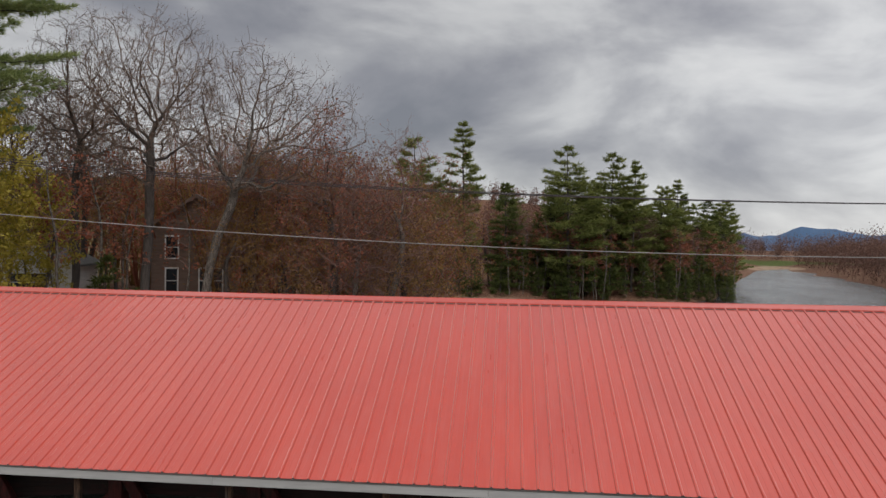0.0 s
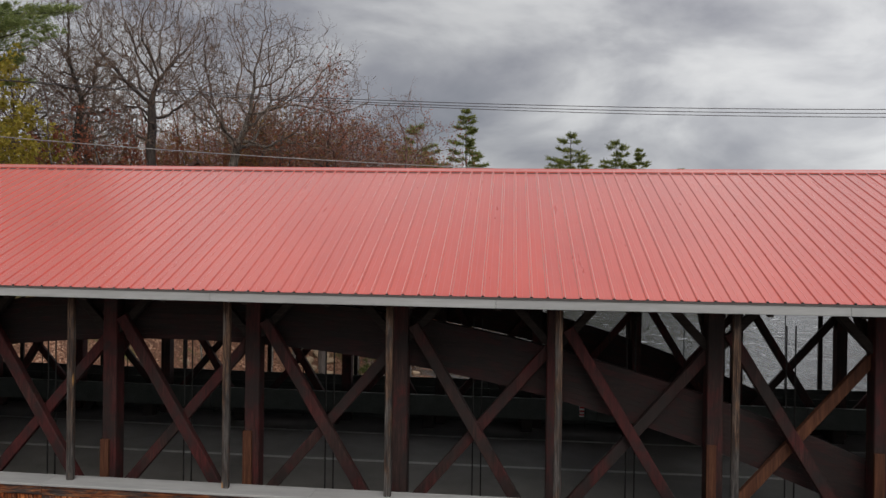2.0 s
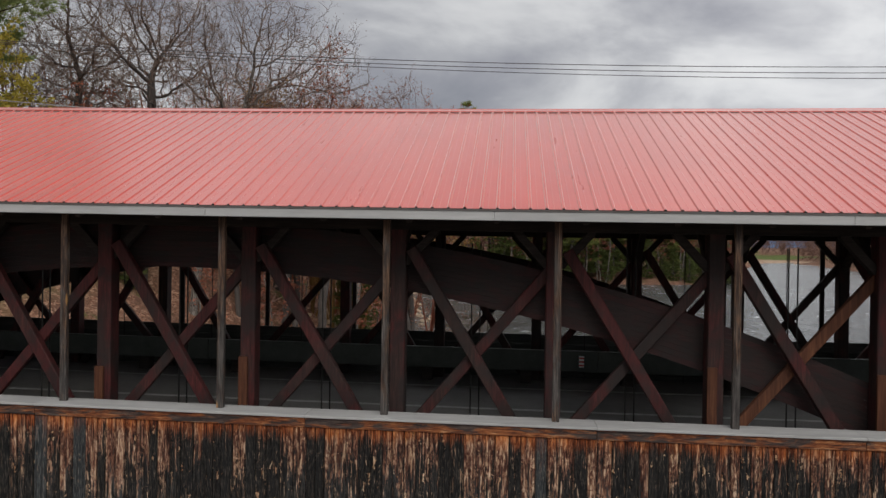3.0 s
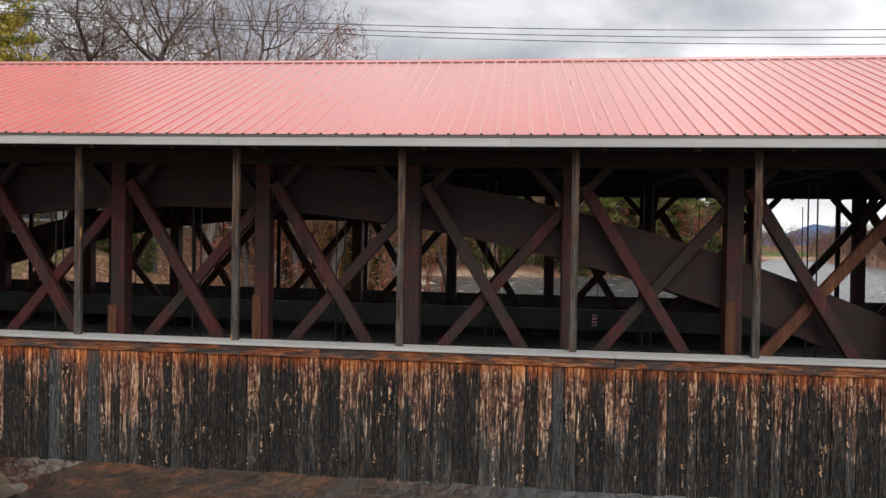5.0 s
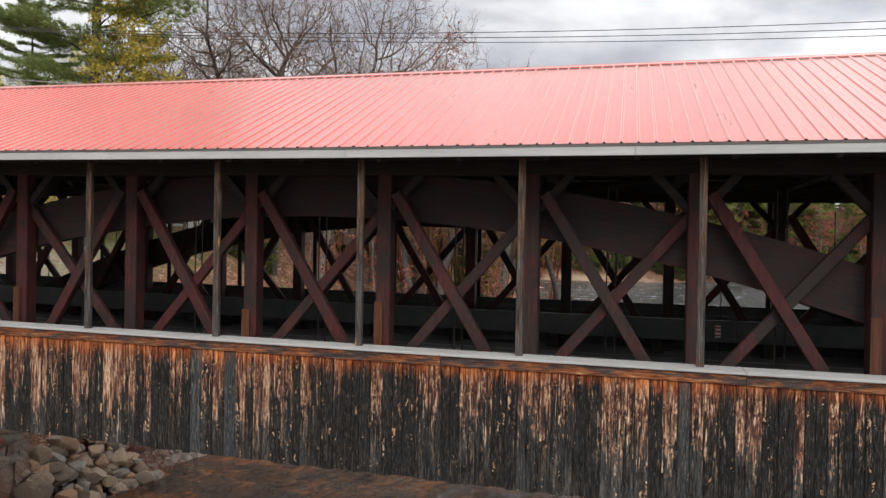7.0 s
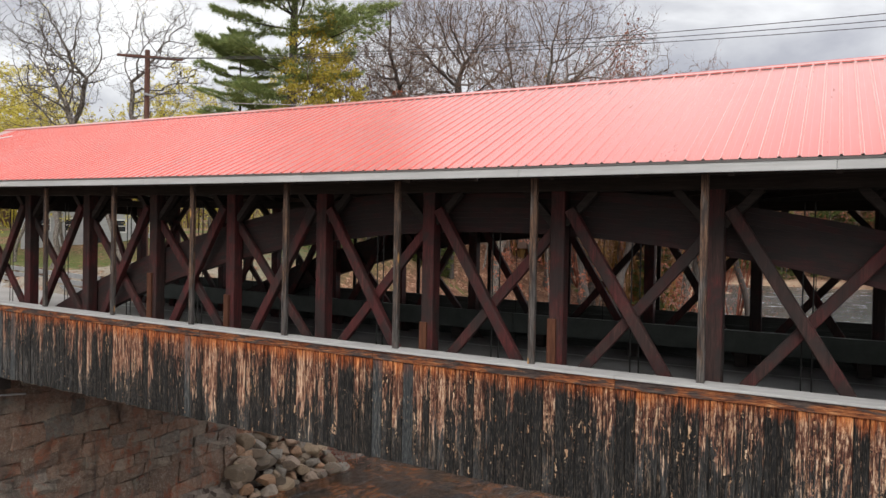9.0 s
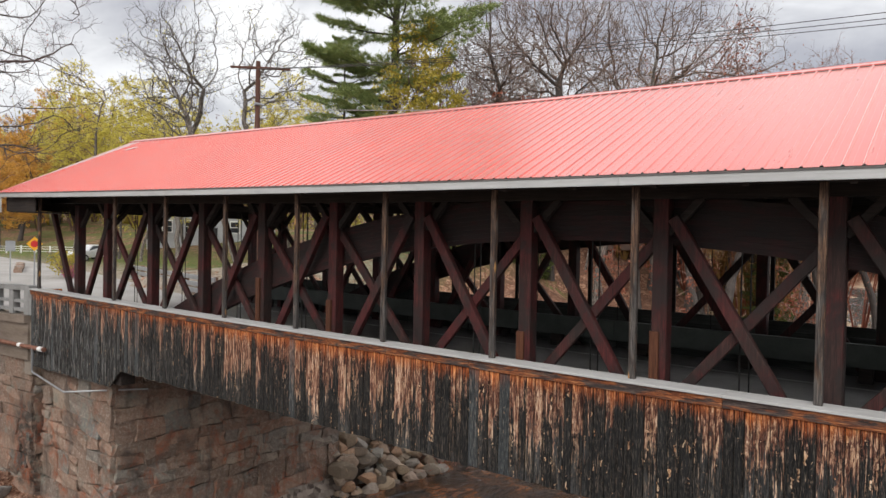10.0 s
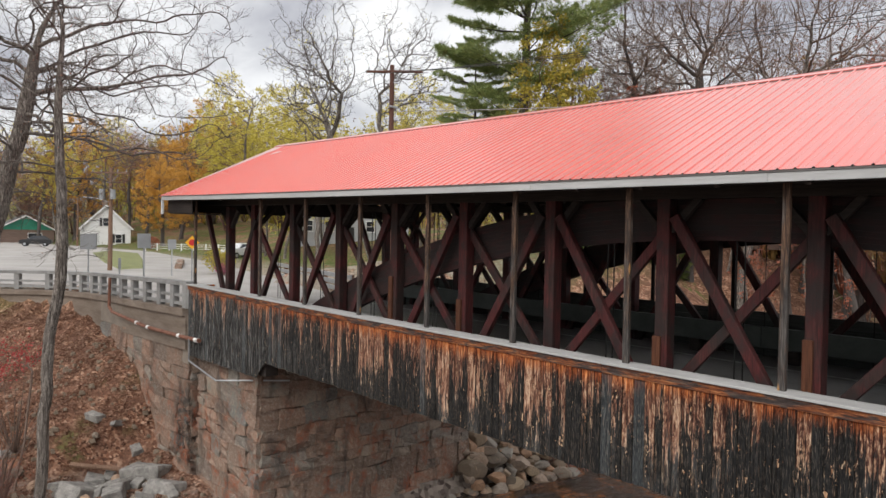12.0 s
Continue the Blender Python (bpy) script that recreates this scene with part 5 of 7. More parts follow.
def broadleaf(name, label, rows, tips, bark, twig, leaf=None, leaf_n=0, leaf_s=0.12, seed=1, category="tree", group="", minr=0.012, leaf_w=0.6):
    g = np.random.default_rng(seed)
    tree = empty(name, label, category, group)
    t0 = rows[0]
    flare = [1.35] + [1.0] * len(t0)
    raw("trunk", *taper([r[:3] for r in t0] + [t0[-1][3:6]], [k * r for k, r in zip(flare, [r[6] for r in t0] + [t0[-1][7]])], 10), bark, tree)
    if rows[1]:
        v, f = tubes(rows[1], 7)
        tagged(raw("branch_mass", v.tolist(), f.tolist(), bark, tree), kind="stuff")
    vs, fs, off = [], [], 0
    for lev, sides in ((2, 4), (3, 3)):
        if rows[lev]:
            s = np.asarray(rows[lev], float)
            s[:, 6:] = np.maximum(s[:, 6:], minr * (0.55 if lev > 2 else 1.3))
            a, b = tubes(s, sides)
            vs.append(a)
            fs += (b + off).tolist()
            off += len(a)
    tagged(raw("crown", np.concatenate(vs).tolist(), fs, twig, tree), kind="stuff")
    if leaf is not None and leaf_n:
        t = np.asarray(tips)
        p = t[g.integers(0, len(t), leaf_n)] + g.normal(scale=0.16, size=(leaf_n, 3))
        a, b = blades(p, leaf_s, g, 0.0, leaf_w)
        tagged(raw("leaves", a.tolist(), b.tolist(), leaf, tree), kind="stuff")
    return tree


def pine(name, label, seed, height, girth, bare=0.3, reach=0.22, dense=9, tuft=0.36, needle=M_NEEDLE, bark=M_BARK, ragged=0.5, group="", step=0.55, sweep=0.25, blades_n=5, slim=0.10, inner=0.25, taper_k=0.55, up0=0.02, plate=0.26):
    """A white pine: whorls of flat sprays of needles with gaps between them."""
    r = random.Random(seed)
    g = np.random.default_rng(seed)
    tree = empty(name, label, "pine tree", group)
    segs, p, lean = [], Vector((0, 0, -0.3)), Vector((r.uniform(-0.03, 0.03), r.uniform(-0.03, 0.03), 1))
    n = 14
    tr = [p.copy()]
    for i in range(n):
        q = p + Vector((lean.x + r.gauss(0, 0.015), lean.y + r.gauss(0, 0.015), 1)) * (height + 0.3) / n
        segs.append((*p, *q, girth * (1 - i / n) ** 0.8 + 0.02, girth * (1 - (i + 1) / n) ** 0.8 + 0.02))
        p = q
        tr.append(p.copy())
    raw("trunk", *taper([q[:3] for q in segs] + [segs[-1][3:6]], [q[6] for q in segs] + [segs[-1][7]], 9), bark, tree)
    br, cent, dirs = [], [], []
    z = height * bare
    while z < height * 0.99:
        t = z / height
        k = min(int((z + 0.3) / (height + 0.3) * n), n - 1)
        c = tr[k].lerp(tr[k + 1], ((z + 0.3) / (height + 0.3)) * n - k)
        prof = (1 - t) ** taper_k * min(1.0, 0.5 + (t - bare) * 2.5)
        for j in range(r.choice((4, 5, 5, 6))):
            if r.random() < 0.10 + 0.15 * ragged:
                continue
            az = r.uniform(0, math.tau)
            ln = max(0.5, height * reach * prof * r.uniform(1 - 0.6 * ragged, 1 + 0.35 * ragged))
            up = r.uniform(up0, up0 + 0.18) + 0.55 * max(0, t - 0.75) * 4 * 0.5
            d = Vector((math.cos(az), math.sin(az), up)).normalized()
            q0, m = c.copy(), max(3, int(ln / 0.55))
            for s in range(m):
                d2 = (d + Vector((r.gauss(0, 0.08), r.gauss(0, 0.08), sweep * (s / m) - 0.05))).normalized()
                q1 = q0 + d2 * ln / m
                br.append((*q0, *q1, max(0.008, 0.055 * ln / 4 * (1 - s / m)), max(0.006, 0.055 * ln / 4 * (1 - (s + 1) / m))))
                if s >= m * inner:
                    side = d2.cross(Vector((0, 0, 1))).normalized()
                    w = ln * plate * (1 - 0.55 * s / m) + 0.12
                    for e in range(dense):
                        o = r.uniform(-1, 1)
                        cent.append(q0.lerp(q1, r.random()) + side * o * w + Vector((0, 0, r.gauss(0, 0.05) + 0.10 * (1 - abs(o)))))
                        dirs.append((d2 + side * o * 0.9 + Vector((0, 0, 0.25))).normalized())
                q0 = q1
        z += step * r.uniform(0.7, 1.35)
    v, f = tubes(br, 4)
    tagged(raw("branch_mass", v.tolist(), f.tolist(), bark, tree), kind="stuff")
    c, d = np.asarray([tuple(x) for x in cent]), np.asarray([tuple(x) for x in dirs])
    m = blades_n  # blades to a tuft
    c, d = np.repeat(c, m, 0), np.repeat(d, m, 0)
    dd = d + g.normal(scale=0.55, size=d.shape)
    dd /= np.linalg.norm(dd, axis=1, keepdims=True)
    ww = np.cross(dd, g.normal(size=d.shape))
    ww /= np.linalg.norm(ww, axis=1, keepdims=True)
    ln = tuft * g.uniform(0.6, 1.3, (len(c), 1))
    v = np.stack([c - ww * ln * slim, c + ww * ln * slim, c + dd * ln], 1).reshape(-1, 3)
    tagged(raw("needles", v.tolist(), np.arange(len(v)).reshape(-1, 3).tolist(), needle, tree), kind="stuff")
    return tree


def put(ob, x, y, s=1.0, turn=0.0, sink=0.0, z=None):
    """Move a tree to its place on the ground."""
    ob.matrix_basis = Matrix.Translation((x, y, (float(land(x, y)) if z is None else z) - sink)) @ Matrix.Rotation(turn, 4, "Z") @ Matrix.Diagonal((s, s, s, 1))


def again(ob, x, y, s=1.0, turn=0.0, z=None):
    c = copy_thing(ob, Matrix.Identity(4))
    put(c, x, y, s, turn, 0.0, z)
    return c


def upto(ob, tall, x, y, top, turn=0.0, first=False):
    """A tree of a known height, sized to reach a given level."""
    s = (top - float(land(x, y))) / tall
    if first:
        put(ob, x, y, s, turn)
        return ob
    return again(ob, x, y, s, turn)


# ---- tall bare maples and oaks behind the bridge ----
G1 = "trees behind the bridge"
TALL = "tall bare maple with dark limbs and sparse red-brown buds"
trunk_a = [(0, 0, -0.4), (0.12, 0.05, 3.2), (-0.05, 0.1, 6.6), (0.10, 0.0, 9.2), (0.35, 0.0, 11.5)]
A = broadleaf("bare_tree", TALL, *sprayed(colony(11, 19.5, 4.9, 0.36, 1250, 0.36, path=trunk_a, girth=0.25, wander=0.30, lift=0.10), 1, 0.55, 0.62, 0.0045), M_BARK, M_TWIG, M_BUD_BROWN, 2600, 0.07, 1, group=G1, minr=0.0075)
upto(A, 19.5, -22.6, 34.9, 22.3, 0, True)
trunk_b = [(0, 0, -0.4), (0.10, 0.1, 3.6), (0.30, 0.1, 7.4), (0.40, 0.05, 10.4), (0.35, 0.1, 12.2)]
B = broadleaf("bare_tree", TALL, *sprayed(colony(24, 21.0, 5.4, 0.42, 1350, 0.36, path=trunk_b, girth=0.27, wander=0.30, lift=0.10), 2, 0.55, 0.62, 0.0045), M_BARK, M_TWIG, M_BUD_BROWN, 2600, 0.07, 2, group=G1, minr=0.0075)
upto(B, 21.0, -17.9, 35.3, 24.2, 0, True)
sweep_path = [(0, 0, -0.4), (0.35, 0, 2.5), (0.85, 0.1, 5.0), (1.35, 0.2, 7.5), (2.1, 0.3, 9.3)]
C = broadleaf("bare_tree", "wide leaning bare oak with a long sweeping limb", *sprayed(colony(37, 18.6, 5.6, 0.48, 1150, 0.36, path=sweep_path, shift=(3.6, 0.5), lift=0.04, girth=0.24, wander=0.30), 3, 0.6, 0.62, 0.0045), M_BARKL, M_TWIG, M_BUD_BROWN, 2200, 0.07, 3, group=G1, minr=0.0075)
upto(C, 18.6, -14.8, 36.2, 21.3, 0, True)
E1 = broadleaf("budding_maple", "red maple in bud with a rusty red crown", *sprayed(colony(51, 18.0, 3.9, 0.36, 620, 0.38, twigs=2, girth=0.24, wander=0.2, leader=0.7), 4, 0.3, 0.9, 0.006), M_BARK, M_TWIGR, M_BUD_RED, 5200, 0.15, 4, group=G1, minr=0.010, leaf_w=0.45)
upto(E1, 18.0, -6.5, 39.0, 17.2, 0, True)
E2 = broadleaf("budding_tree", "young tree in bud with an orange-brown crown", *sprayed(colony(57, 14.0, 3.3, 0.40, 340, 0.42, twigs=2, girth=0.2), 5, 0.4, 0.9, 0.006), M_BARK, M_TWIGR, M_BUD_TAN, 5200, 0.16, 5, group=G1, minr=0.010, leaf_w=0.45)
upto(E2, 14.0, -10.4, 42.5, 15.6, 0, True)
F1 = broadleaf("bare_tree", "slim bare tree with pinkish grey twigs", *sprayed(colony(59, 17.0, 3.0, 0.35, 650, 0.35, girth=0.2), 6, 0.7, 0.8, 0.005), M_BARKL, M_TWIGR, M_BUD_RED, 900, 0.10, 6, group=G1, minr=0.008)
upto(F1, 17.0, -3.3, 45.0, 17.0, 0, True)
upto(B, 21.0, -31.0, 40.5, 21.5, 4.4)
upto(A, 19.5, -27.8, 44.5, 21.0, 2.9)
upto(F1, 17.0, -4.6, 41.5, 15.5, 2.2)
again(F1, 118.0, 205.0, 0.95, 1.0)
again(F1, 127.0, 222.0, 0.85, 2.0)
# the rest of the grove, rusty and tan in bud
for src, tall, xx, yy, top, tt in ((E1, 18, -9.6, 44, 17.5, 2.0), (E1, 18, -13.5, 43.5, 17.0, 4.0), (E2, 14, -15.5, 50.5, 16.0, 5.3), (E1, 18, -1.6, 52, 15.8, 0.9), (E2, 14, -24.0, 53.0, 15.5, 2.7), (E2, 14, -21.5, 38.0, 11.5, 1), (E1, 18, -17, 50, 17.0, 2), (E2, 14, -6.4, 47.5, 15.0, 3), (E1, 18, -22, 51, 17.0, 4),
                                   (E2, 14, -13.0, 48.0, 16.0, 0.6), (E2, 14, -1.2, 46.0, 11.0, 1.8), (E2, 14, -4.0, 55.0, 14.5, 4.6), (E2, 14, -10.5, 54.0, 16.5, 3.8), (E2, 14, -29.0, 47.0, 15.5, 5.0), (E2, 14, -35.0, 46.0, 15.0, 0.2), (E1, 18, -27.0, 54.0, 17.0, 1.2), (E2, 14, 0.2, 60.0, 12.5, 2.2), (E2, 14, -8.2, 38.0, 10.0, 1.5), (E2, 14, -12.4, 38.5, 11.0, 3.1)):
    upto(src, tall, xx, yy, top, tt)


# ---- young leafing trees ----
Y1 = broadleaf("leafing_tree", "slender tree with young yellow-green leaves", *colony(61, 20.5, 3.4, 0.22, 620, 0.42, lift=0.40, twigs=2, girth=0.17, leader=0.8), M_BARKL, M_TWIG, M_YELLOW, 9000, 0.20, 5, group="leafing trees", minr=0.011)
put(Y1, -65.0, 24.0)
Y2 = broadleaf("leafing_tree", "upright many-stemmed tree with thin yellow leaves", *colony(63, 17.5, 3.0, 0.16, 520, 0.42, lift=0.45, twigs=2, girth=0.15, leader=0.75), M_BARKL, M_TWIG, M_YELLOW, 6000, 0.19, 15, group="leafing trees", minr=0.011)
put(Y2, -53.0, 36.5)
O1 = broadleaf("leafing_tree", "full tree with olive and yellow young leaves", *colony(67, 14.5, 2.6, 0.14, 560, 0.38, twigs=2, girth=0.16), M_BARK, M_TWIG, M_OLIVE, 9000, 0.20, 6, group="leafing trees", minr=0.011)
upto(O1, 14.5, -20.6, 23.8, 16.4, 0, True)
upto(O1, 14.5, -24.5, 29.0, 12.5, 2.0)
upto(O1, 14.5, -27.5, 32.0, 13.0, 4.0)
for src, xx, yy, ss, tt in ((Y1, -59, 27.5, 0.9, 1), (Y2, -60, 33, 1.0, 2), (Y1, -70, 31, 1.0, 5), (Y2, -46.5, 33.5, 0.85, 0.5), (Y1, -53, 41, 0.95, 2.8), (Y2, -47, 40, 0.95, 1.5), (Y1, -43, 45, 0.9, 5.5), (Y2, -39.5, 39, 0.8, 3.5), (Y2, -66, 29, 0.9, 3.9), (Y1, -75, 40, 1.05, 1.5)):
    again(src, xx, yy, ss, tt)
R1 = broadleaf("orange_tree", "rounded tree with orange young leaves", *colony(71, 14, 4.4, 0.12, 600, 0.45, twigs=2), M_BARK, M_TWIG, M_ORANGE, 19000, 0.20, 7, group="leafing trees", minr=0.014)
put(R1, -104, 32, 1.0)
again(R1, -112, 38, 1.15, 2)
again(Y1, -122, 48, 1.15, 4)
again(Y1, -128, 56, 1.25, 1)
# the tall spring woods behind the cottage and the shop
rr = random.Random(52)
for i in range(15):
    az, far = radians(64.5 + 16.5 * i / 14), rr.uniform(138, 172)
    src, tall = ((Y1, 20.5), (E2, 14.0), (R1, 14.0), (E1, 18.0))[(0, 2, 0, 2, 0, 1, 3, 0, 1, 2, 0, 1, 0, 3, 0)[i]]
    again(src, 6.5 - far * math.sin(az), -10 + far * math.cos(az), rr.uniform(19, 25) / tall, rr.uniform(0, 6))

# ---- twisted bare trees beyond the road ----
locust = dict(step=0.5, tip=0.012, pipe=2.0, twigs=2, twig=0.55, wander=0.40, lift=0.20, girth=0.21, sight=4.0, leader=0.62)
T1 = broadleaf("bare_tree", "crooked bare locust with few dark limbs", *sprayed(colony(83, 25.0, 4.6, 0.45, 240, **locust), 7, 0.8, 0.8, 0.007), M_BARKL, M_TWIGG, M_YELLOW, 160, 0.14, 8, group="crooked bare trees", minr=0.013)
put(T1, -48.1, 24.1, 1.0)
T2 = broadleaf("bare_tree", "leaning crooked bare locust with moss-dulled bark", *sprayed(colony(88, 20.0, 3.6, 0.5, 200, path=[(0, 0, -0.3), (-0.8, -0.4, 3), (-2.0, -1.2, 7.0), (-3.6, -2.2, 11.5)], shift=(-4.6, -2.8), **locust), 8, 0.8, 0.8, 0.007), M_BARKL, M_TWIGG, M_YELLOW, 120, 0.14, 8, group="crooked bare trees", minr=0.013)
put(T2, -40.2, 25.0, 1.0)
again(T1, -41.5, 29.5, 0.95, 2.3)

# ---- near trees on the bank ----
near_path = [(0, 0, -0.6), (0.02, 0.10, 1.6), (0.05, 0.17, 3.6), (0.02, 0.26, 5.4), (0.16, 0.55, 7.2), (0.22, 0.62, 9.0), (0.10, 0.55, 10.8), (0.02, 0.5, 13.0), (0.10, 0.6, 15.5)]
N1 = broadleaf("bare_tree", "bare rough-barked tree growing on the river bank", *sprayed(colony(91, 18.5, 2.6, 0.36, 170, 0.30, 0.006, 2.0, near_path, (0.1, 0.4), 3, 0.35, girth=0.18), 9, 1.2, 0.5, 0.0035), M_BARKL, M_BARKL, M_BUD_RED, 160, 0.05, 9, group="trees on the bank", minr=0.006)
put(N1, -18.9, -4.3, 1.0)
lean_path = [(0, 0, -0.5), (0.25, 0.1, 2.0), (0.55, 0.25, 4.4), (0.95, 0.45, 6.6), (1.5, 0.75, 8.8), (2.0, 1.1, 11.0), (2.3, 1.3, 13.2)]
N2 = broadleaf("bare_tree", "large bare oak with a long limb reaching over the bank", *sprayed(colony(98, 19.5, 7.6, 0.36, 850, 0.36, 0.006, 2.1, lean_path, (1.7, 1.9), 4, 0.30, 0.10, 0.20, girth=0.32), 10, 0.8, 0.5, 0.0035), M_BARKL, M_TWIGG, M_BUD_RED, 3600, 0.045, 10, group="trees on the bank", minr=0.0065)
put(N2, -25.6, -5.2, 1.0, 0.2)

# ---- pines ----
P1 = pine("white_pine", "tall white pine with broad layered green boughs", 6, 31, 0.38, 0.24, 0.24, 46, 0.38, ragged=0.75, group="white pines", step=1.1, blades_n=8, slim=0.06, inner=0.30, taper_k=0.22, sweep=0.22, up0=0.10, plate=0.42)
put(P1, -24.8, 25.3, 1.0)
again(P1, -27.0, 23.6, 0.46, 2.2)
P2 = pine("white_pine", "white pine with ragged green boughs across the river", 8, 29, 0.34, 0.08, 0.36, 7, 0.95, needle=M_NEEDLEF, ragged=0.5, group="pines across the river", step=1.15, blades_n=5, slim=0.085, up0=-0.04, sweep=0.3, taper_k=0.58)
put(P2, 20, 142, 1.08)
P3 = pine("hemlock", "dark conical hemlock across the river", 9, 26, 0.30, 0.03, 0.25, 6, 0.95, needle=M_NEEDLED, ragged=0.3, group="pines across the river", step=0.8, sweep=-0.05, blades_n=4)
put(P3, 6.5, 140.0, 0.86)
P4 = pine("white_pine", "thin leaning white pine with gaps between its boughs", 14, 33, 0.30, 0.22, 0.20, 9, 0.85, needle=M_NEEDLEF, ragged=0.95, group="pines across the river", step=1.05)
put(P4, -2.0, 140.0, 1.07)
for src, xx, yy, ss, tt in ((P2, -12.0, 139, 1.10, 1.0), (P2, -6.5, 143, 0.80, 2.0), (P3, -15.5, 140, 0.7, 1.0), (P2, 29.5, 148, 1.02, 3.0), (P4, 34, 147, 0.86, 4.0), (P3, 25, 144, 0.72, 2.0), (P2, 41, 152, 0.80, 5.0), (P2, 16, 148, 0.72, 5.2),
                            (P4, 47, 158, 0.78, 0.5), (P2, 53, 164, 0.74, 1.5), (P2, 60, 172, 0.80, 2.5), (P3, 56, 168, 0.85, 4.0), (P2, 66, 190, 0.85, 3.6), (P3, 62, 178, 0.85, 1.2), (P3, 13.5, 143, 0.6, 3.3), (P3, 43, 154, 0.62, 2.4), (P3, 64, 182, 0.7, 5.5),
                            (P2, 8.0, 156, 0.80, 0.7), (P2, 21.0, 158, 0.86, 2.9), (P2, 36.5, 163, 0.86, 4.7), (P2, 47.0, 170, 0.82, 1.9), (P3, 32.0, 156, 0.9, 0.3), (P3, 17.5, 154, 0.8, 2.2), (P4, 27.0, 158, 0.74, 5.4), (P3, 50.5, 170, 0.85, 3.0), (P3, -4.0, 150, 0.75, 1.1),
                            (F1, 9.5, 141, 1.1, 1.0), (E1, 12.5, 146, 0.95, 2.0), (F1, 37.5, 149, 1.05, 3.0), (E1, 44.5, 156, 0.9, 4.0), (F1, 22.5, 143, 0.9, 5.0), (F1, 50.0, 160, 0.9, 0.4), (E1, 3.0, 147, 1.0, 1.4), (F1, -9.0, 138.5, 1.0, 2.6), (E1, 34.0, 153, 1.0, 3.6)):
    again(src, xx, yy, ss, tt)
P5 = pine("hemlock", "small dark hemlock at the water's edge", 19, 8.5, 0.10, 0.02, 0.30, 4, 0.75, needle=M_NEEDLED, ragged=0.4, group="pines across the river", step=0.5, sweep=-0.05, blades_n=4)
put(P5, -10.0, 137.5)
rr = random.Random(41)
for i in range(26):
    xx = -14 + 74 * (i + rr.random()) / 26
    again(P5, xx, float(np.interp(xx, [-16, 12, 40, 57, 62], [136, 139.5, 145, 155, 168])) + rr.uniform(-1.5, 1.5), rr.uniform(0.55, 1.25), rr.uniform(0, 6))
# evergreens and slim trunks on the bank in front of the houses
for xx, yy, ss in ((-19.6, 33.5, 0.62), (-18.2, 34.5, 0.48), (-3.4, 42.0, 0.5)):
    again(P5, xx, yy, ss, xx)
# trees of the far right bank
for src, xx, yy, ss, tt in ((P2, 128, 214, 0.55, 1.0), (F1, 122, 206, 0.9, 2.0), (O1, 116, 198, 0.9, 3.0), (E1, 133, 222, 0.8, 4.0), (F1, 140, 246, 0.9, 5.0), (E1, 146, 262, 0.75, 0.5), (F1, 152, 280, 0.8, 1.5)):
    again(src, xx, yy, ss, tt)
# slim pale birches and bare saplings along the far shore
S1 = broadleaf("bare_sapling", "slim pale bare sapling on the far shore", *colony(103, 12, 1.6, 0.35, 70, 0.5, 0.016, 2.2, twigs=2, lift=0.35, girth=0.08, leader=0.85), M_BARKL, M_TWIGR, M_BUD_RED, 500, 0.22, 11, group="saplings", minr=0.025)
put(S1, 10, 139)
rr = random.Random(77)
for i in range(46):
    t = rr.random()
    xx = -16 + 78 * t
    yy = float(np.interp(xx, [-16, 12, 40, 57, 62], [136, 139.5, 145, 155, 168])) + rr.uniform(0, 6)
    again(S1, xx, yy - 1.5, rr.uniform(0.8, 1.5), rr.uniform(0, 6))


# understorey on the bank in front of the houses
rr = random.Random(12)
for i in range(24):
    again(S1, rr.uniform(-30, -2), rr.uniform(28, 44), rr.uniform(0.55, 1.15), rr.uniform(0, 6))
again(O1, -29.0, 34.0, 0.55, 1.0)
upto(O1, 14.5, -20.9, 29.2, 12.0, 3.0)
for xx, yy, ss in ((-5.5, 46.0, 0.36),):
    again(P3, xx, yy, ss, xx)


# ---- far woods ----
def woods(name, label, spots, height, leaf, seed, per=150, size=0.8, trunk=True):
    g = np.random.default_rng(seed)
    vs, fs, off = [], [], 0
    tr = []
    for x, y in spots:
        z0 = float(land(x, y))
        h = height * g.uniform(0.7, 1.25)
        w = h * g.uniform(0.22, 0.42)
        u = g.normal(size=(per, 3))
        u /= np.linalg.norm(u, axis=1, keepdims=True)
        rad = g.uniform(0.1, 1.0, (per, 1)) ** 0.6 * g.uniform(0.75, 1.15, (per, 1))
        p = u * rad * np.array([w, w, h * 0.48]) + np.array([x, y, z0 + h * (0.46 if y > 140 else 0.52)])
        a, b = blades(p, size, g, 0.0, 0.32 if size > 0.5 else 0.16)
        vs.append(a)
        fs.append(b + off)
        off += len(a)
        for k in range(2 if y > 140 else 5):
            e = g.normal(scale=w * 0.45, size=2)
            tr.append((x, y, z0 - 0.5, x + e[0], y + e[1], z0 + h * g.uniform(0.6, 0.98), 0.10, 0.03))
    a, b = tubes(tr, 3)
    vs.append(a)
    fs = [f.tolist() for f in fs]
    faces = [q for f in fs for q in f] + (b + off).tolist()
    return tagged(raw(name, np.concatenate(vs).tolist(), faces, leaf), label, "woods", kind="stuff")


rr = random.Random(62)
woods("grove_woods", "orange-brown budding saplings behind the bare trees", [(rr.uniform(-38, -5), rr.uniform(43, 60)) for _ in range(34)], 14.5, M_BUD_TAN, 21, 900, 0.34)
woods("grove_woods", "rusty red budding saplings behind the bare trees", [(rr.uniform(-34, -1), rr.uniform(45, 62)) for _ in range(26)], 15.5, M_BUD_RED, 22, 900, 0.32)
rr = random.Random(3)
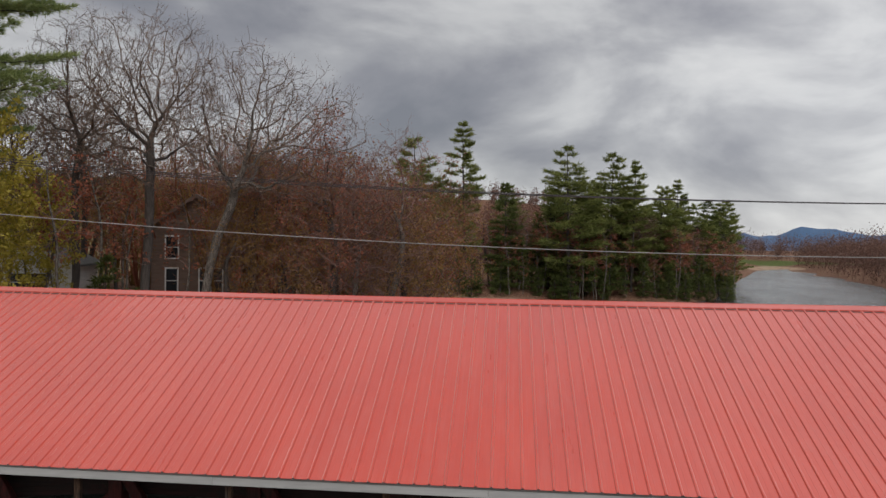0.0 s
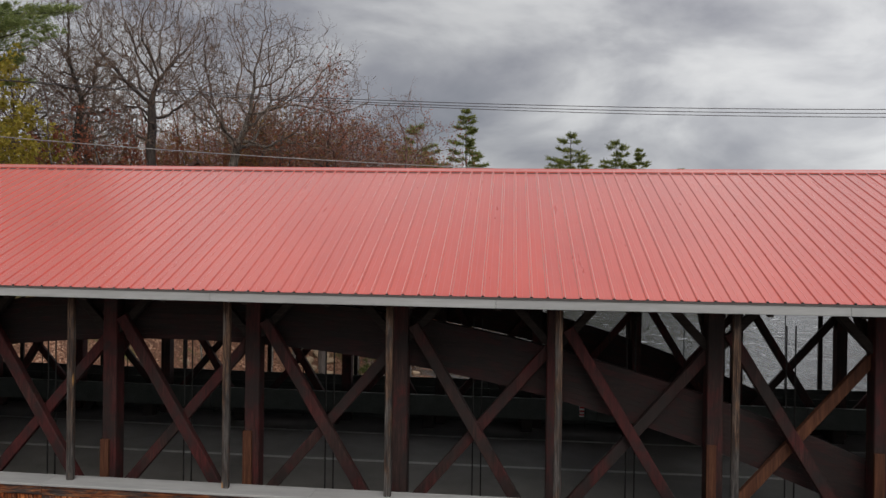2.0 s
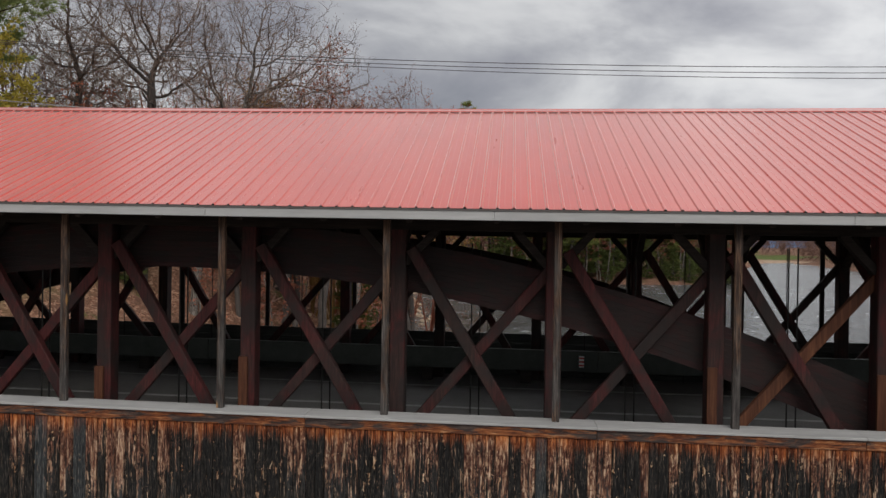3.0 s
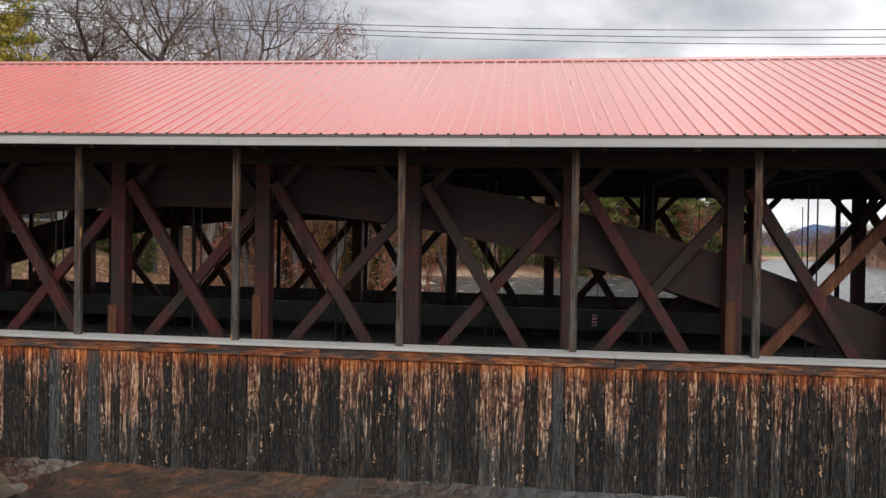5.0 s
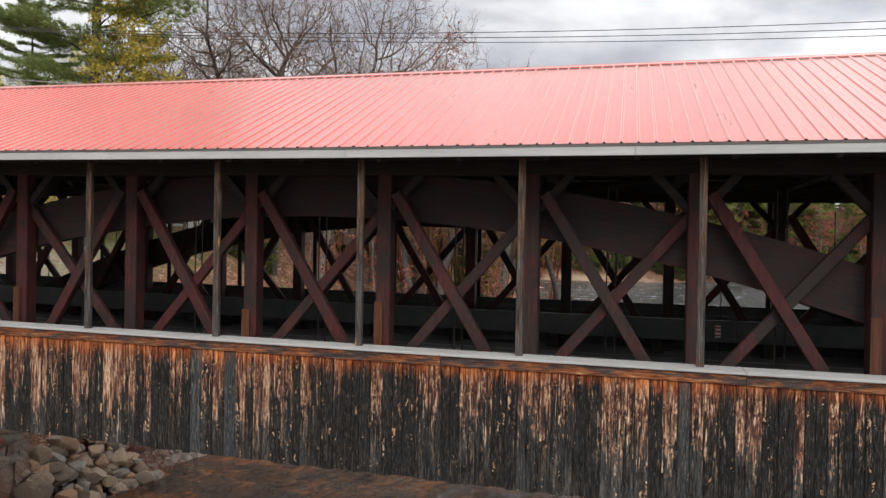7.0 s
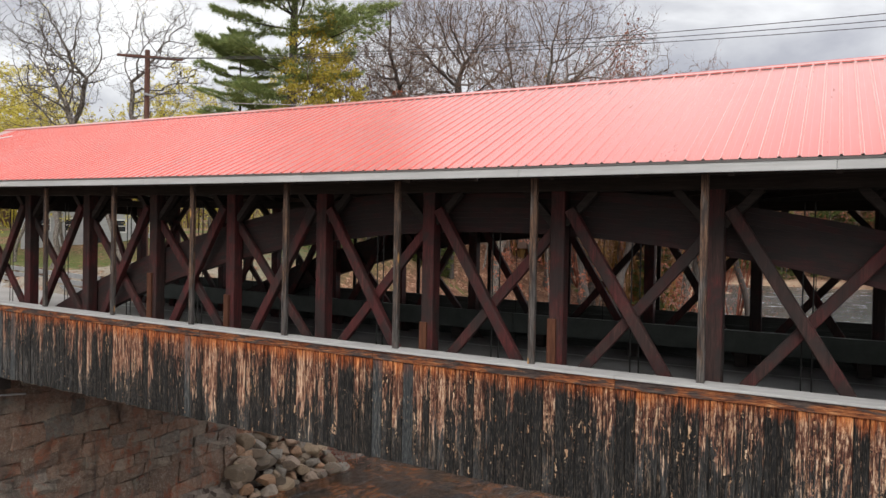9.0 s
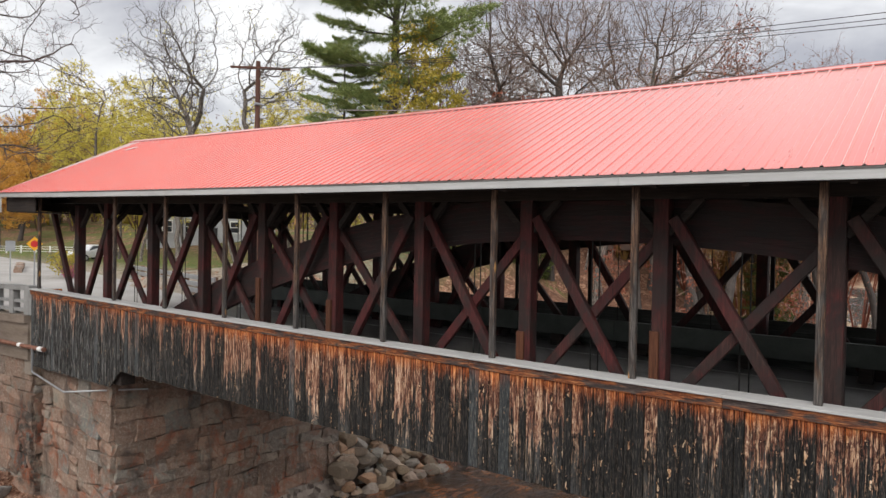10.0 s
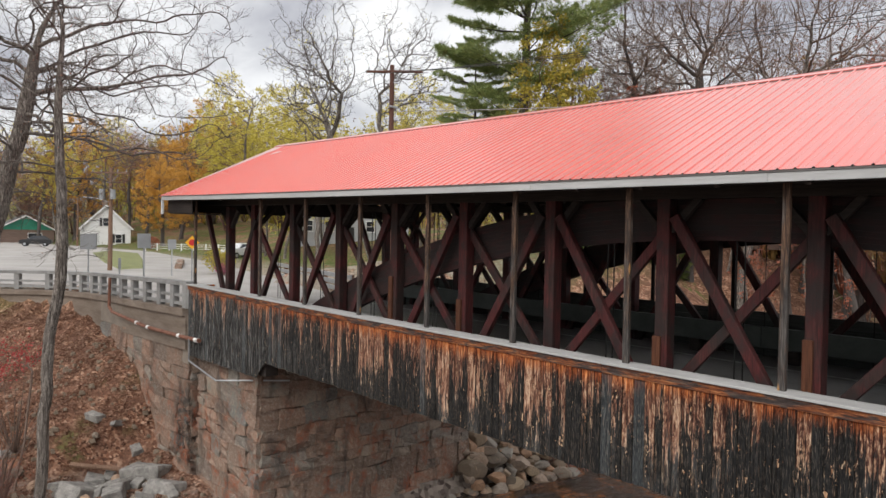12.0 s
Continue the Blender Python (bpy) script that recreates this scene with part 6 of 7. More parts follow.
woods("far_woods", "rusty brown bare woods on the hill upstream", [(rr.uniform(-130, 170), rr.uniform(480, 640)) for _ in range(420)], 16, M_WOODS, 1, 90, 1.7)
woods("river_woods", "reddish brown bare trees along the far river bank", [(float(shore(SHORE_R, y)) + rr.uniform(2, 60), y) for y in [rr.uniform(150, 440) for _ in range(240)]], 18, M_WOODS, 2, 230, 0.95)
woods("river_woods", "reddish brown bare trees along the river bend", [(rr.uniform(110, 420), rr.uniform(470, 620)) for _ in range(230)], 18, M_WOODS, 4, 170, 1.15)
woods("shore_woods", "rusty understorey of bare trees among the pines", [(-20 + 85 * t + rr.uniform(-4, 4), float(np.interp(-20 + 85 * t, [-20, 0, 20, 40, 65], [139, 143, 146, 152, 182])) + rr.uniform(0, 22)) for t in [rr.random() for _ in range(90)]], 14, M_WOODS, 5, 200, 0.6)
woods("road_woods", "brown and olive spring woods behind the houses", [(rr.uniform(-190, -95), rr.uniform(48, 110)) for _ in range(110)], 20, M_OLIVE, 6, 260, 0.9)
woods("road_woods", "brown bare woods behind the houses", [(rr.uniform(-220, -80), rr.uniform(44, 120)) for _ in range(130)], 19, M_WOODS, 7, 260, 0.8)
woods("road_woods", "brown bare woods beside the road", [(rr.uniform(-200, -150), rr.uniform(-60, 50)) for _ in range(90)], 17, M_WOODS, 9, 240, 0.8)
woods("bank_woods", "bare brush on the wooded bank behind the bridge", [(rr.uniform(-45, -12), rr.uniform(58, 110)) for _ in range(80)], 10, M_WOODS, 8, 260, 0.4)
woods("shore_woods", "rusty bare woods rising behind the pines", [(min(xx, float(shore(SHORE_L, yy)) - 6), yy) for xx, yy in [(rr.uniform(-60, 100), rr.uniform(185, 330)) for _ in range(260)]], 15, M_WOODS, 10, 170, 0.9)
woods("shore_woods", "brown bare woods on the point across the river", [(rr.uniform(-60, 40), rr.uniform(150, 190)) for _ in range(110)], 13, M_WOODS, 12, 220, 0.7)

# ================= abutment and approach walls =================
rng = random.Random(21)


def block_mesh(seed, name="block"):
    """A rough-dressed unit stone with chipped edges."""
    r = random.Random(seed)
    bm = bmesh.new()
    bmesh.ops.create_cube(bm, size=1.0)
    bmesh.ops.subdivide_edges(bm, edges=bm.edges[:], cuts=1, use_grid_fill=True)
    for v in bm.verts:
        c = v.co
        corner = sum(abs(abs(k) - 0.5) < 0.01 for k in c)  # 1 on a face, 3 at a corner
        v.co = c * (1.0 - (0.022 * (corner - 1) if corner > 1 else 0.0)) + Vector((r.uniform(-0.06, 0.06), r.uniform(-0.13, 0.13), r.uniform(-0.10, 0.10)))
    me = bpy.data.meshes.new(name)
    bm.to_mesh(me)
    bm.free()
    me.materials.append(M_STONE)
    return me


BLOCKS = [block_mesh(i) for i in range(10)]


def stone_face(parent, p0, p1, z0, z1, outward, row=(0.30, 0.46), length=(0.35, 0.95), thick=0.34):
    """Courses of stones along a wall from p0 to p1."""
    a, b = Vector((*p0, 0)), Vector((*p1, 0))
    d = (b - a).normalized()
    total = (b - a).length
    o = Vector((*outward, 0)).normalized()
    ang = math.atan2(d.y, d.x)
    z = z0
    while z < z1 - 0.05:
        h = min(rng.uniform(*row), z1 - z)
        if z1 - z - h < 0.15:
            h = z1 - z
        s = 0.0
        while s < total - 0.02:
            ln = min(rng.uniform(*length), total - s)
            if total - s - ln < 0.2:
                ln = total - s
            if h > 0.42 and ln < 0.8 and rng.random() < 0.35:  # two small stones fill one place
                for q in (0.25, 0.75):
                    c = a + d * (s + ln / 2) + o * (rng.uniform(-0.04, 0.05) - thick / 2 + 0.05)
                    shared("block", rng.choice(BLOCKS), Matrix.Translation((c.x, c.y, z + h * q)) @ Matrix.Rotation(ang + rng.uniform(-0.04, 0.04), 4, "Z") @ Matrix.Diagonal((ln, thick, h * 0.5, 1)), parent)
                s += ln
                continue
            c = a + d * (s + ln / 2) + o * (rng.uniform(-0.03, 0.05) - thick / 2 + 0.05)
            m = Matrix.Translation((c.x, c.y, z + h / 2)) @ Matrix.Rotation(ang + rng.choice((0, math.pi)) + rng.uniform(-0.03, 0.03), 4, "Z") @ Matrix.Rotation(rng.uniform(-0.11, 0.11), 4, "Y") @ Matrix.Diagonal((ln * rng.uniform(0.98, 1.06), thick, h * rng.uniform(0.96, 1.10), 1))
            shared("block", rng.choice(BLOCKS), m, parent)
            s += ln
        z += h


abut = empty("stone_abutment", "rough stone block abutment with rust stains under the bridge", "abutment", kind="structure")
part("core", box(-17.6, -13.03, 0.36, 9.25, -7.8, -0.62), M_MORTAR, abut)
stone_face(abut, (-17.3, 0.30), (-13.0, 0.30), -7.3, -0.75, (0, -1), (0.36, 0.72), (0.5, 1.4))
stone_face(abut, (-13.0, 0.36), (-13.0, 9.3), -7.3, -0.75, (1, 0), (0.30, 0.68), (0.4, 1.3))
part("bearing_seat", box(-17.2, -12.2, 0.22, 9.35, -0.74, -0.62, 0.02), M_CONCB, abut)
# far, second pier of the river
pier = empty("stone_pier", "stone block pier in the river under the bridge", "pier", kind="structure")
part("core", box(15.2, 17.4, 0.3, 9.0, -8.0, -0.62, 0.1), M_MORTAR, pier)

wing = empty("wing_wall", "stained stone and concrete wing wall below the approach", "retaining wall", kind="structure")
part("core", box(-27.5, -17.40, 0.06, 1.0, -7.0, -0.3), M_MORTAR, wing)
stone_face(wing, (-17.32, 0.02), (-17.32, 0.36), -7.0, -0.66, (1, 0), (0.3, 0.55), (0.3, 0.5))
stone_face(wing, (-27.0, 0.0), (-17.32, 0.0), -6.7, -0.95, (0, -1), (0.36, 0.66), (0.7, 1.8))
part("concrete_column", box(-17.75, -17.27, -0.10, 0.6, -1.5, 0.2, 0.02), M_CONC, wing)
part("concrete_face", box(-27.0, -17.76, -0.04, 0.7, -0.98, -0.12, 0.02), M_CONC, wing)


def fall(x):
    """The approach drops away from the bridge."""
    return float(np.interp(x, [-44, -17], [-0.48, 0.20]))


def strip(pts, halfwidth, z0, z1, off=0.0):
    """A wall that follows a line of points."""
    bm = bmesh.new()
    prev = None
    P = [Vector((*p, 0)) for p in pts]
    for i, p in enumerate(P):
        d = (P[min(i + 1, len(P) - 1)] - P[max(i - 1, 0)]).normalized()
        nrm = Vector((-d.y, d.x, 0))
        c = p + nrm * off
        ring = [bm.verts.new((c.x + nrm.x * s, c.y + nrm.y * s, z + fall(c.x))) for s, z in ((-halfwidth, z0), (halfwidth, z0), (halfwidth, z1), (-halfwidth, z1))]
        if prev:
            for q in range(4):
                bm.faces.new((prev[q], ring[q], ring[(q + 1) % 4], prev[(q + 1) % 4]))
        else:
            bm.faces.new(ring[::-1])
        prev = ring
    bm.faces.new(prev)
    bmesh.ops.recalc_face_normals(bm, faces=bm.faces[:])
    return bm


line = []
ctrl = [(-17.35, -0.05), (-20, -0.02), (-23, 0.05), (-26, 0.15), (-28.5, 0.1), (-30.8, -0.2), (-32.6, -0.8), (-34.3, -1.8), (-36, -3.2), (-38, -5.2), (-41, -8.5), (-45, -13.2), (-50, -19.5)]
for a, b in zip(ctrl, ctrl[1:]):
    k = max(1, int(math.dist(a, b) / 1.15))
    for i in range(k):
        line.append((a[0] + (b[0] - a[0]) * i / k, a[1] + (b[1] - a[1]) * i / k))
line.append(ctrl[-1])
parapet = empty("concrete_railing", "old pale concrete railing with square balusters along the approach", "railing")
part("footing_wall", strip(line, 0.13, -1.2, -0.02, 0.0), M_CONCB, parapet, "weathered concrete footing")
part("kerb_beam", strip(line, 0.24, -0.02, 0.22, 0.0), M_CONCB, parapet)
part("top_rail", strip(line, 0.15, 1.02, 1.17, 0.0), M_CONCR, parapet)
part("lower_rail", strip(line, 0.05, 0.60, 0.70, 0.02), M_CONCR, parapet)
part("lower_rail", strip(line, 0.05, 0.32, 0.42, 0.02), M_CONCR, parapet)
me_bal = None
for a, b in zip(line, line[1:]):
    ang = math.atan2(b[1] - a[1], b[0] - a[0])
    m = Matrix.Translation((a[0], a[1], 0.22 + fall(a[0]))) @ Matrix.Rotation(ang, 4, "Z")
    if me_bal is None:
        ob = part("baluster", box(-0.15, 0.15, -0.12, 0.12, 0, 0.80, 0.02), M_CONCR, parapet)
        ob.matrix_basis = m
        me_bal = ob.data
    else:
        shared("baluster", me_bal, m, parapet)
part("end_pier", box(-17.62, -17.26, -0.2, 0.2, 0.42, 1.36, 0.02), M_CONCR, parapet)

# rusty drain pipe on the wall and the thin bracket pipe
pipe = empty("drain_pipe", "rusty drain pipe with white couplings along the wall", "pipe")
part("pipe", tube_path([(-24.9, -0.32, 1.05), (-24.9, -0.34, -0.15), (-24.5, -0.34, -0.35), (-20.6, -0.34, -0.55), (-17.2, -0.34, -0.52), (-15.9, -0.30, -0.50)], 0.065, 8), M_RUST, pipe)
for xx, zz in ((-21.6, -0.50), (-20.4, -0.55), (-17.5, -0.52), (-16.1, -0.50)):
    part("coupling", rod((xx - 0.10, -0.335, zz), (xx + 0.10, -0.335, zz), 0.075, 10), M_WHITE, pipe)
bracket = empty("bracket_pipe", "thin grey bent steel pipe hanging under the siding", "pipe")
part("pipe", tube_path([(-16.6, -0.36, -0.5), (-16.6, -0.36, -1.25), (-14.4, -0.42, -1.55), (-12.2, 0.9, -1.35)], 0.028, 6), M_STEEL, bracket)
# beam stub under the siding step
part("bearing_timber", box(-12.9, -12.0, -0.02, 0.4, -1.1, -0.66, 0.015), M_INNER, bridge)


# ================= rocks =================
def rock_mesh(seed, flat=0.75, fine=3, cut=0.31):
    r = random.Random(seed)
    bm = bmesh.new()
    bmesh.ops.create_icosphere(bm, subdivisions=fine, radius=0.5)
    o = Vector((r.uniform(0, 50), r.uniform(0, 50), r.uniform(0, 50)))
    planes = [Vector((r.gauss(0, 1), r.gauss(0, 1), r.gauss(0, 1))).normalized() for _ in range(7)]
    for v in bm.verts:
        c = v.co.copy()
        k = 1 + 0.26 * noise.noise(c * 2.2 + o) + 0.10 * noise.noise(c * 6 + o) + 0.04 * noise.noise(c * 14 + o)
        c *= k
        for p in planes:
            d = c.dot(p) - cut
            if d > 0:
                c -= p * d * 0.85
        v.co = Vector((c.x, c.y * 0.85, c.z * flat))
    me = bpy.data.meshes.new("boulder")
    bm.to_mesh(me)
    bm.free()
    for p in me.polygons:
        p.use_smooth = False
    me.materials.append(M_ROCK)
    return me


ROUND = [rock_mesh(i) for i in range(7)]


def quarry_mesh(seed):
    """A split slab of stone with flat faces and broken edges."""
    r = random.Random(seed)
    bm = bmesh.new()
    bmesh.ops.create_cube(bm, size=1.0)
    for v in bm.verts:
        v.co = Vector((v.co.x * 1.15, v.co.y * 0.80, v.co.z * 0.52)) + Vector((r.uniform(-0.16, 0.16), r.uniform(-0.14, 0.14), r.uniform(-0.10, 0.10)))
    bmesh.ops.bevel(bm, geom=bm.edges[:], offset=0.045, segments=1, affect="EDGES")
    bmesh.ops.subdivide_edges(bm, edges=bm.edges[:], cuts=1, use_grid_fill=True)
    for v in bm.verts:
        v.co += noise.noise_vector(v.co * 4.0 + Vector((seed, 0, 0))) * 0.035
    bmesh.ops.triangulate(bm, faces=bm.faces[:])
    me = bpy.data.meshes.new("boulder")
    bm.to_mesh(me)
    bm.free()
    me.materials.append(M_SLAB)
    return me


COARSE = [rock_mesh(60 + i, fine=2) for i in range(5)]
SHARP = [rock_mesh(80 + i, 0.7, 3, 0.26) for i in range(6)]
BLOCKY = [quarry_mesh(40 + i) for i in range(7)]
rng = random.Random(31)


def boulder(x, y, s, blocky=False, z=None, lift=0.12, sharp=False):
    ob = new("boulder", rng.choice(BLOCKY if blocky else SHARP if sharp else ROUND))
    zz = max(float(land(x, y)), WATER - 0.25) if z is None else z
    ob.matrix_basis = Matrix.Translation((x, y, zz + s * lift)) @ Euler((rng.uniform(-0.4, 0.4), rng.uniform(-0.4, 0.4), rng.uniform(0, 6.3))).to_matrix().to_4x4() @ Matrix.Diagonal((s * rng.uniform(0.85, 1.3), s, s, 1))
    if blocky:
        return tagged(ob, "angular grey quarried block lying on the bank", "boulder", "blocks on the bank")
    return tagged(ob, "rounded grey-brown river boulder at the waterline", "boulder", "river boulders")


# heap at the upstream corner of the abutment
for i in range(105):
    t = rng.random() ** 0.9
    y = rng.uniform(8.9, 13.4)
    x = -13.5 + (1.7 + 0.2 * (y - 9)) * t + rng.uniform(-0.15, 0.15)
    boulder(x, y, rng.uniform(0.40, 0.98), z=WATER - 0.25 + 2.2 * (1 - t) ** 0.9 * rng.uniform(0.75, 1.0), lift=0.15, sharp=rng.random() < 0.8)
for i in range(9):
    boulder(rng.uniform(-12.3, -11.8), rng.uniform(7.5, 9.5), rng.uniform(0.3, 0.65), z=WATER - 0.1)
# dry reddish weeds between the stones
g = np.random.default_rng(17)
wp = np.stack([g.normal(-13.2, 0.9, 2600), g.normal(13.6, 0.7, 2600)], 1)
wz = np.maximum(land(wp[:, 0], wp[:, 1]), WATER - 0.1) + g.uniform(0.05, 0.75, 2600)
a, b = blades(np.concatenate([wp, wz[:, None]], 1), 0.42, g, 0.0, 0.07)
M_WEED = make_leaf("dry_red_weeds", (0.14, 0.050, 0.036), (0.38, 0.17, 0.12))
tagged(raw("dry_weeds", a.tolist(), b.tolist(), M_WEED), "dry reddish weeds growing between the river boulders", "weeds", kind="stuff")
# broken blocks at the foot of the wing wall
for i in range(24):
    boulder(rng.uniform(-20.0, -13.2), rng.uniform(-3.2, -0.7), rng.uniform(0.5, 1.05), True)
for i in range(40):
    boulder(rng.uniform(-22, -12.5), rng.uniform(-6.0, -0.6), rng.uniform(0.25, 0.6), rng.random() < 0.5)
# riprap on the bank upstream
vs, fs, off = [], [], 0
for i in range(260):
    y = rng.uniform(20, 88)
    x, s = float(shore(SHORE_L, y)) - rng.uniform(-1.0, 8.0), rng.uniform(0.45, 1.3)
    me = rng.choice(COARSE)
    m = Matrix.Translation((x, y, max(float(land(x, y)), float(level(y)) - 0.25) + s * 0.12)) @ Euler((rng.uniform(-0.4, 0.4), rng.uniform(-0.4, 0.4), rng.uniform(0, 6.3))).to_matrix().to_4x4() @ Matrix.Diagonal((s * rng.uniform(0.85, 1.3), s, s, 1))
    vs += [tuple(m @ v.co) for v in me.vertices]
    fs += [tuple(q + off for q in p.vertices) for p in me.polygons]
    off += len(me.vertices)
tagged(raw("riprap", vs, fs, M_ROCK), "grey-brown riprap stones along the river bank", "rocks", kind="stuff")

# small stones scattered on the bank
g = np.random.default_rng(4)
vs, fs, off = [], [], 0
for i in range(600):
    x, y = g.uniform(-26, -11), g.uniform(-9, -0.2)
    z = float(land(x, y))
    if z < WATER - 0.1:
        continue
    s = g.uniform(0.03, 0.12)
    bx = np.array([(-1, -1, -0.6), (1, -0.8, -0.6), (0.9, 1, -0.6), (-1, 0.8, -0.6), (-0.6, -0.5, 0.6), (0.5, -0.6, 0.7), (0.7, 0.5, 0.5), (-0.5, 0.6, 0.7)]) * s + g.normal(scale=s * 0.15, size=(8, 3)) + np.array([x, y, z + s * 0.3])
    vs += bx.tolist()
    fs += [[j + off for j in f] for f in BOX_F]
    off += 8
tagged(raw("bank_gravel", vs, fs, M_ROCK), "small broken stones scattered on the bank", "gravel", kind="stuff")
# dead leaves lying on the slope
p = np.stack([g.uniform(-34, -15, 52000), g.uniform(-10, 0.0, 52000)], 1)
zz = land(p[:, 0], p[:, 1])
keep = zz > WATER + 0.05
p3 = np.concatenate([p, zz[:, None] + 0.02], 1)[keep]
a, b = blades(p3, 0.11, g, 0.75, 0.6)
M_LITTER = make_leaf("dry_leaf_litter", (0.14, 0.062, 0.040), (0.52, 0.34, 0.24))
tagged(raw("leaf_litter", a.tolist(), b.tolist(), M_LITTER), "dry brown fallen leaves covering the slope", "leaf litter", kind="stuff")
log = tagged(part("driftwood_log", tube_path([(-20.5, -2.95, -5.20), (-20.1, -2.45, -5.27), (-19.6, -1.95, -5.30), (-19.25, -1.45, -5.42)], 0.085, 8), M_POLEL), "bleached driftwood log lying on the bank", "log")

# ================= poles and wires =================


def utility_pole(x, y, h, lean, arm_ang, timber, label, z0=0.1, boxes=False, double=False):
    pole = empty("utility_pole", label, "utility pole", "utility poles", at=(x, y, z0))
    part("pole", rod((0, 0, -0.5), (lean, 0, h), 0.17, 12, 0.12), timber, pole)
    c, s = math.cos(arm_ang), math.sin(arm_ang)
    arm = part("crossarm", beam((-1.3 * c + lean, -1.3 * s - 0.1, h - 0.35), (1.3 * c + lean, 1.3 * s - 0.1, h - 0.35), 0.11, 0.13, (0, 0, 1), 0.01), timber, pole)
    for t in (-1.15, -0.55, 0.55, 1.15):
        part("insulator", rod((t * c + lean, t * s - 0.1, h - 0.30), (t * c + lean, t * s - 0.1, h - 0.10), 0.05, 8, 0.03), M_STEEL, pole)
    for t in (-0.6, 0.6):
        part("arm_brace", rod((t * c + lean, t * s - 0.1, h - 0.42), (lean, -0.1, h - 1.1), 0.02, 5), M_STEEL, pole)
    if double:
        part("crossarm", beam((-1.3 * c + lean + 0.25, -1.3 * s + 0.22, h - 0.35), (1.3 * c + lean + 0.25, 1.3 * s + 0.22, h - 0.35), 0.11, 0.13, (0, 0, 1), 0.01), timber, pole)
        part("side_bracket", rod((lean + 0.1, -0.25, h - 2.2), (lean + 0.1, 0.3, h - 2.2), 0.07, 6), M_STEEL, pole)
    if boxes:
        for t in (-0.38, 0.38):
            part("transformer", rod((t * c + lean, t * s - 0.25, h - 2.2), (t * c + lean, t * s - 0.25, h - 1.5), 0.19, 14), M_SIGNB, pole)
    return pole


utility_pole(-23.0, 13.1, 11.9, 0.0, 0.75, M_POLE, "red-brown utility pole with a double crossarm behind the bridge", double=True)
lamp_pole = utility_pole(-46.3, 6.3, 7.3, 0.15, 0.9, M_POLEL, "brown utility pole with two grey transformers by the road", boxes=True)
utility_pole(-120.0, 24.0, 8.0, 0.1, 0.9, M_POLEL, "brown utility pole far down the road")
part("lamp_arm", tube_path([(0.1, -0.1, 4.9), (-0.7, -0.7, 5.15), (-1.7, -1.3, 5.25)], 0.03, 6), M_STEEL, lamp_pole)


def wire(name, a, b, sag, r, material, label):
    pts = []
    for i in range(41):
        t = i / 40
        p = Vector(a).lerp(Vector(b), t)
        pts.append((p.x, p.y, p.z - sag * 4 * t * (1 - t)))
    return tagged(part(name, tube_path(pts, r, 5), material), label, "overhead wire", "overhead wires")


wire("overhead_wire", (-23.0, 13.2, 9.6), (62.0, 18.5, 9.6), 2.25, 0.018, M_WIREP, "pale overhead cable strung along the bridge")
for k in range(3):
    wire("overhead_wire", (-23.0 + (k - 1) * 0.84, 13.1 + (k - 1) * 0.78, 11.6 + 0.08 * (k - 1)), (62.0, 12.9 + 1.4 * (k - 1), 11.2 + 0.08 * (k - 1)), 2.3, 0.012, M_WIRE, "thin dark power line strung along the bridge")
for k in range(3):
    wire("overhead_wire", (-23.0 + (k - 1) * 0.8, 13.1 + (k - 1) * 0.8, 11.8), (-46.3, 6.3 + (k - 1) * 0.8, 7.2), 0.5, 0.010, M_WIRE, "thin dark power line crossing the road")
    wire("overhead_wire", (-46.3, 6.3 + (k - 1) * 0.8, 7.2), (-120, 24 + (k - 1) * 0.8, 8.0), 0.8, 0.012, M_WIRE, "thin dark power line beside the road")
wire("overhead_wire", (-46.3, 6.3, 5.6), (-130, 26, 6.0), 1.2, 0.018, M_WIRE, "sagging dark phone cable beside the road")


# ================= houses =================
def window(parent, x, y, z, w, h, shutters=False, axis="x", casing=None):
    """A sash window standing proud of a wall that faces -y (or +x)."""
    win = new("window")
    win.parent = parent
    win.location = (x, y, z)
    win.rotation_euler = (0, 0, 0 if axis == "x" else math.pi / 2)
    fm = casing or M_WHITE
    for a, b, c, d in ((-w / 2 - 0.1, w / 2 + 0.1, h / 2, h / 2 + 0.12), (-w / 2 - 0.12, w / 2 + 0.12, -h / 2 - 0.1, -h / 2), (-w / 2 - 0.1, -w / 2, -h / 2, h / 2), (w / 2, w / 2 + 0.1, -h / 2, h / 2), (-w / 2, w / 2, -0.03, 0.03)):
        part("frame", box(a, b, -0.06, 0.02, c, d, 0.004), fm, win)
    part("pane", box(-w / 2, w / 2, -0.02, 0.0, -h / 2, h / 2), M_GLASS, win)
    if shutters:
        for sx in (-1, 1):
            c = sx * (w / 2 + 0.32)
            part("shutter", box(c - 0.2, c + 0.2, -0.06, 0.0, -h / 2 - 0.05, h / 2 + 0.05, 0.01), M_SHUT, win)
    return win


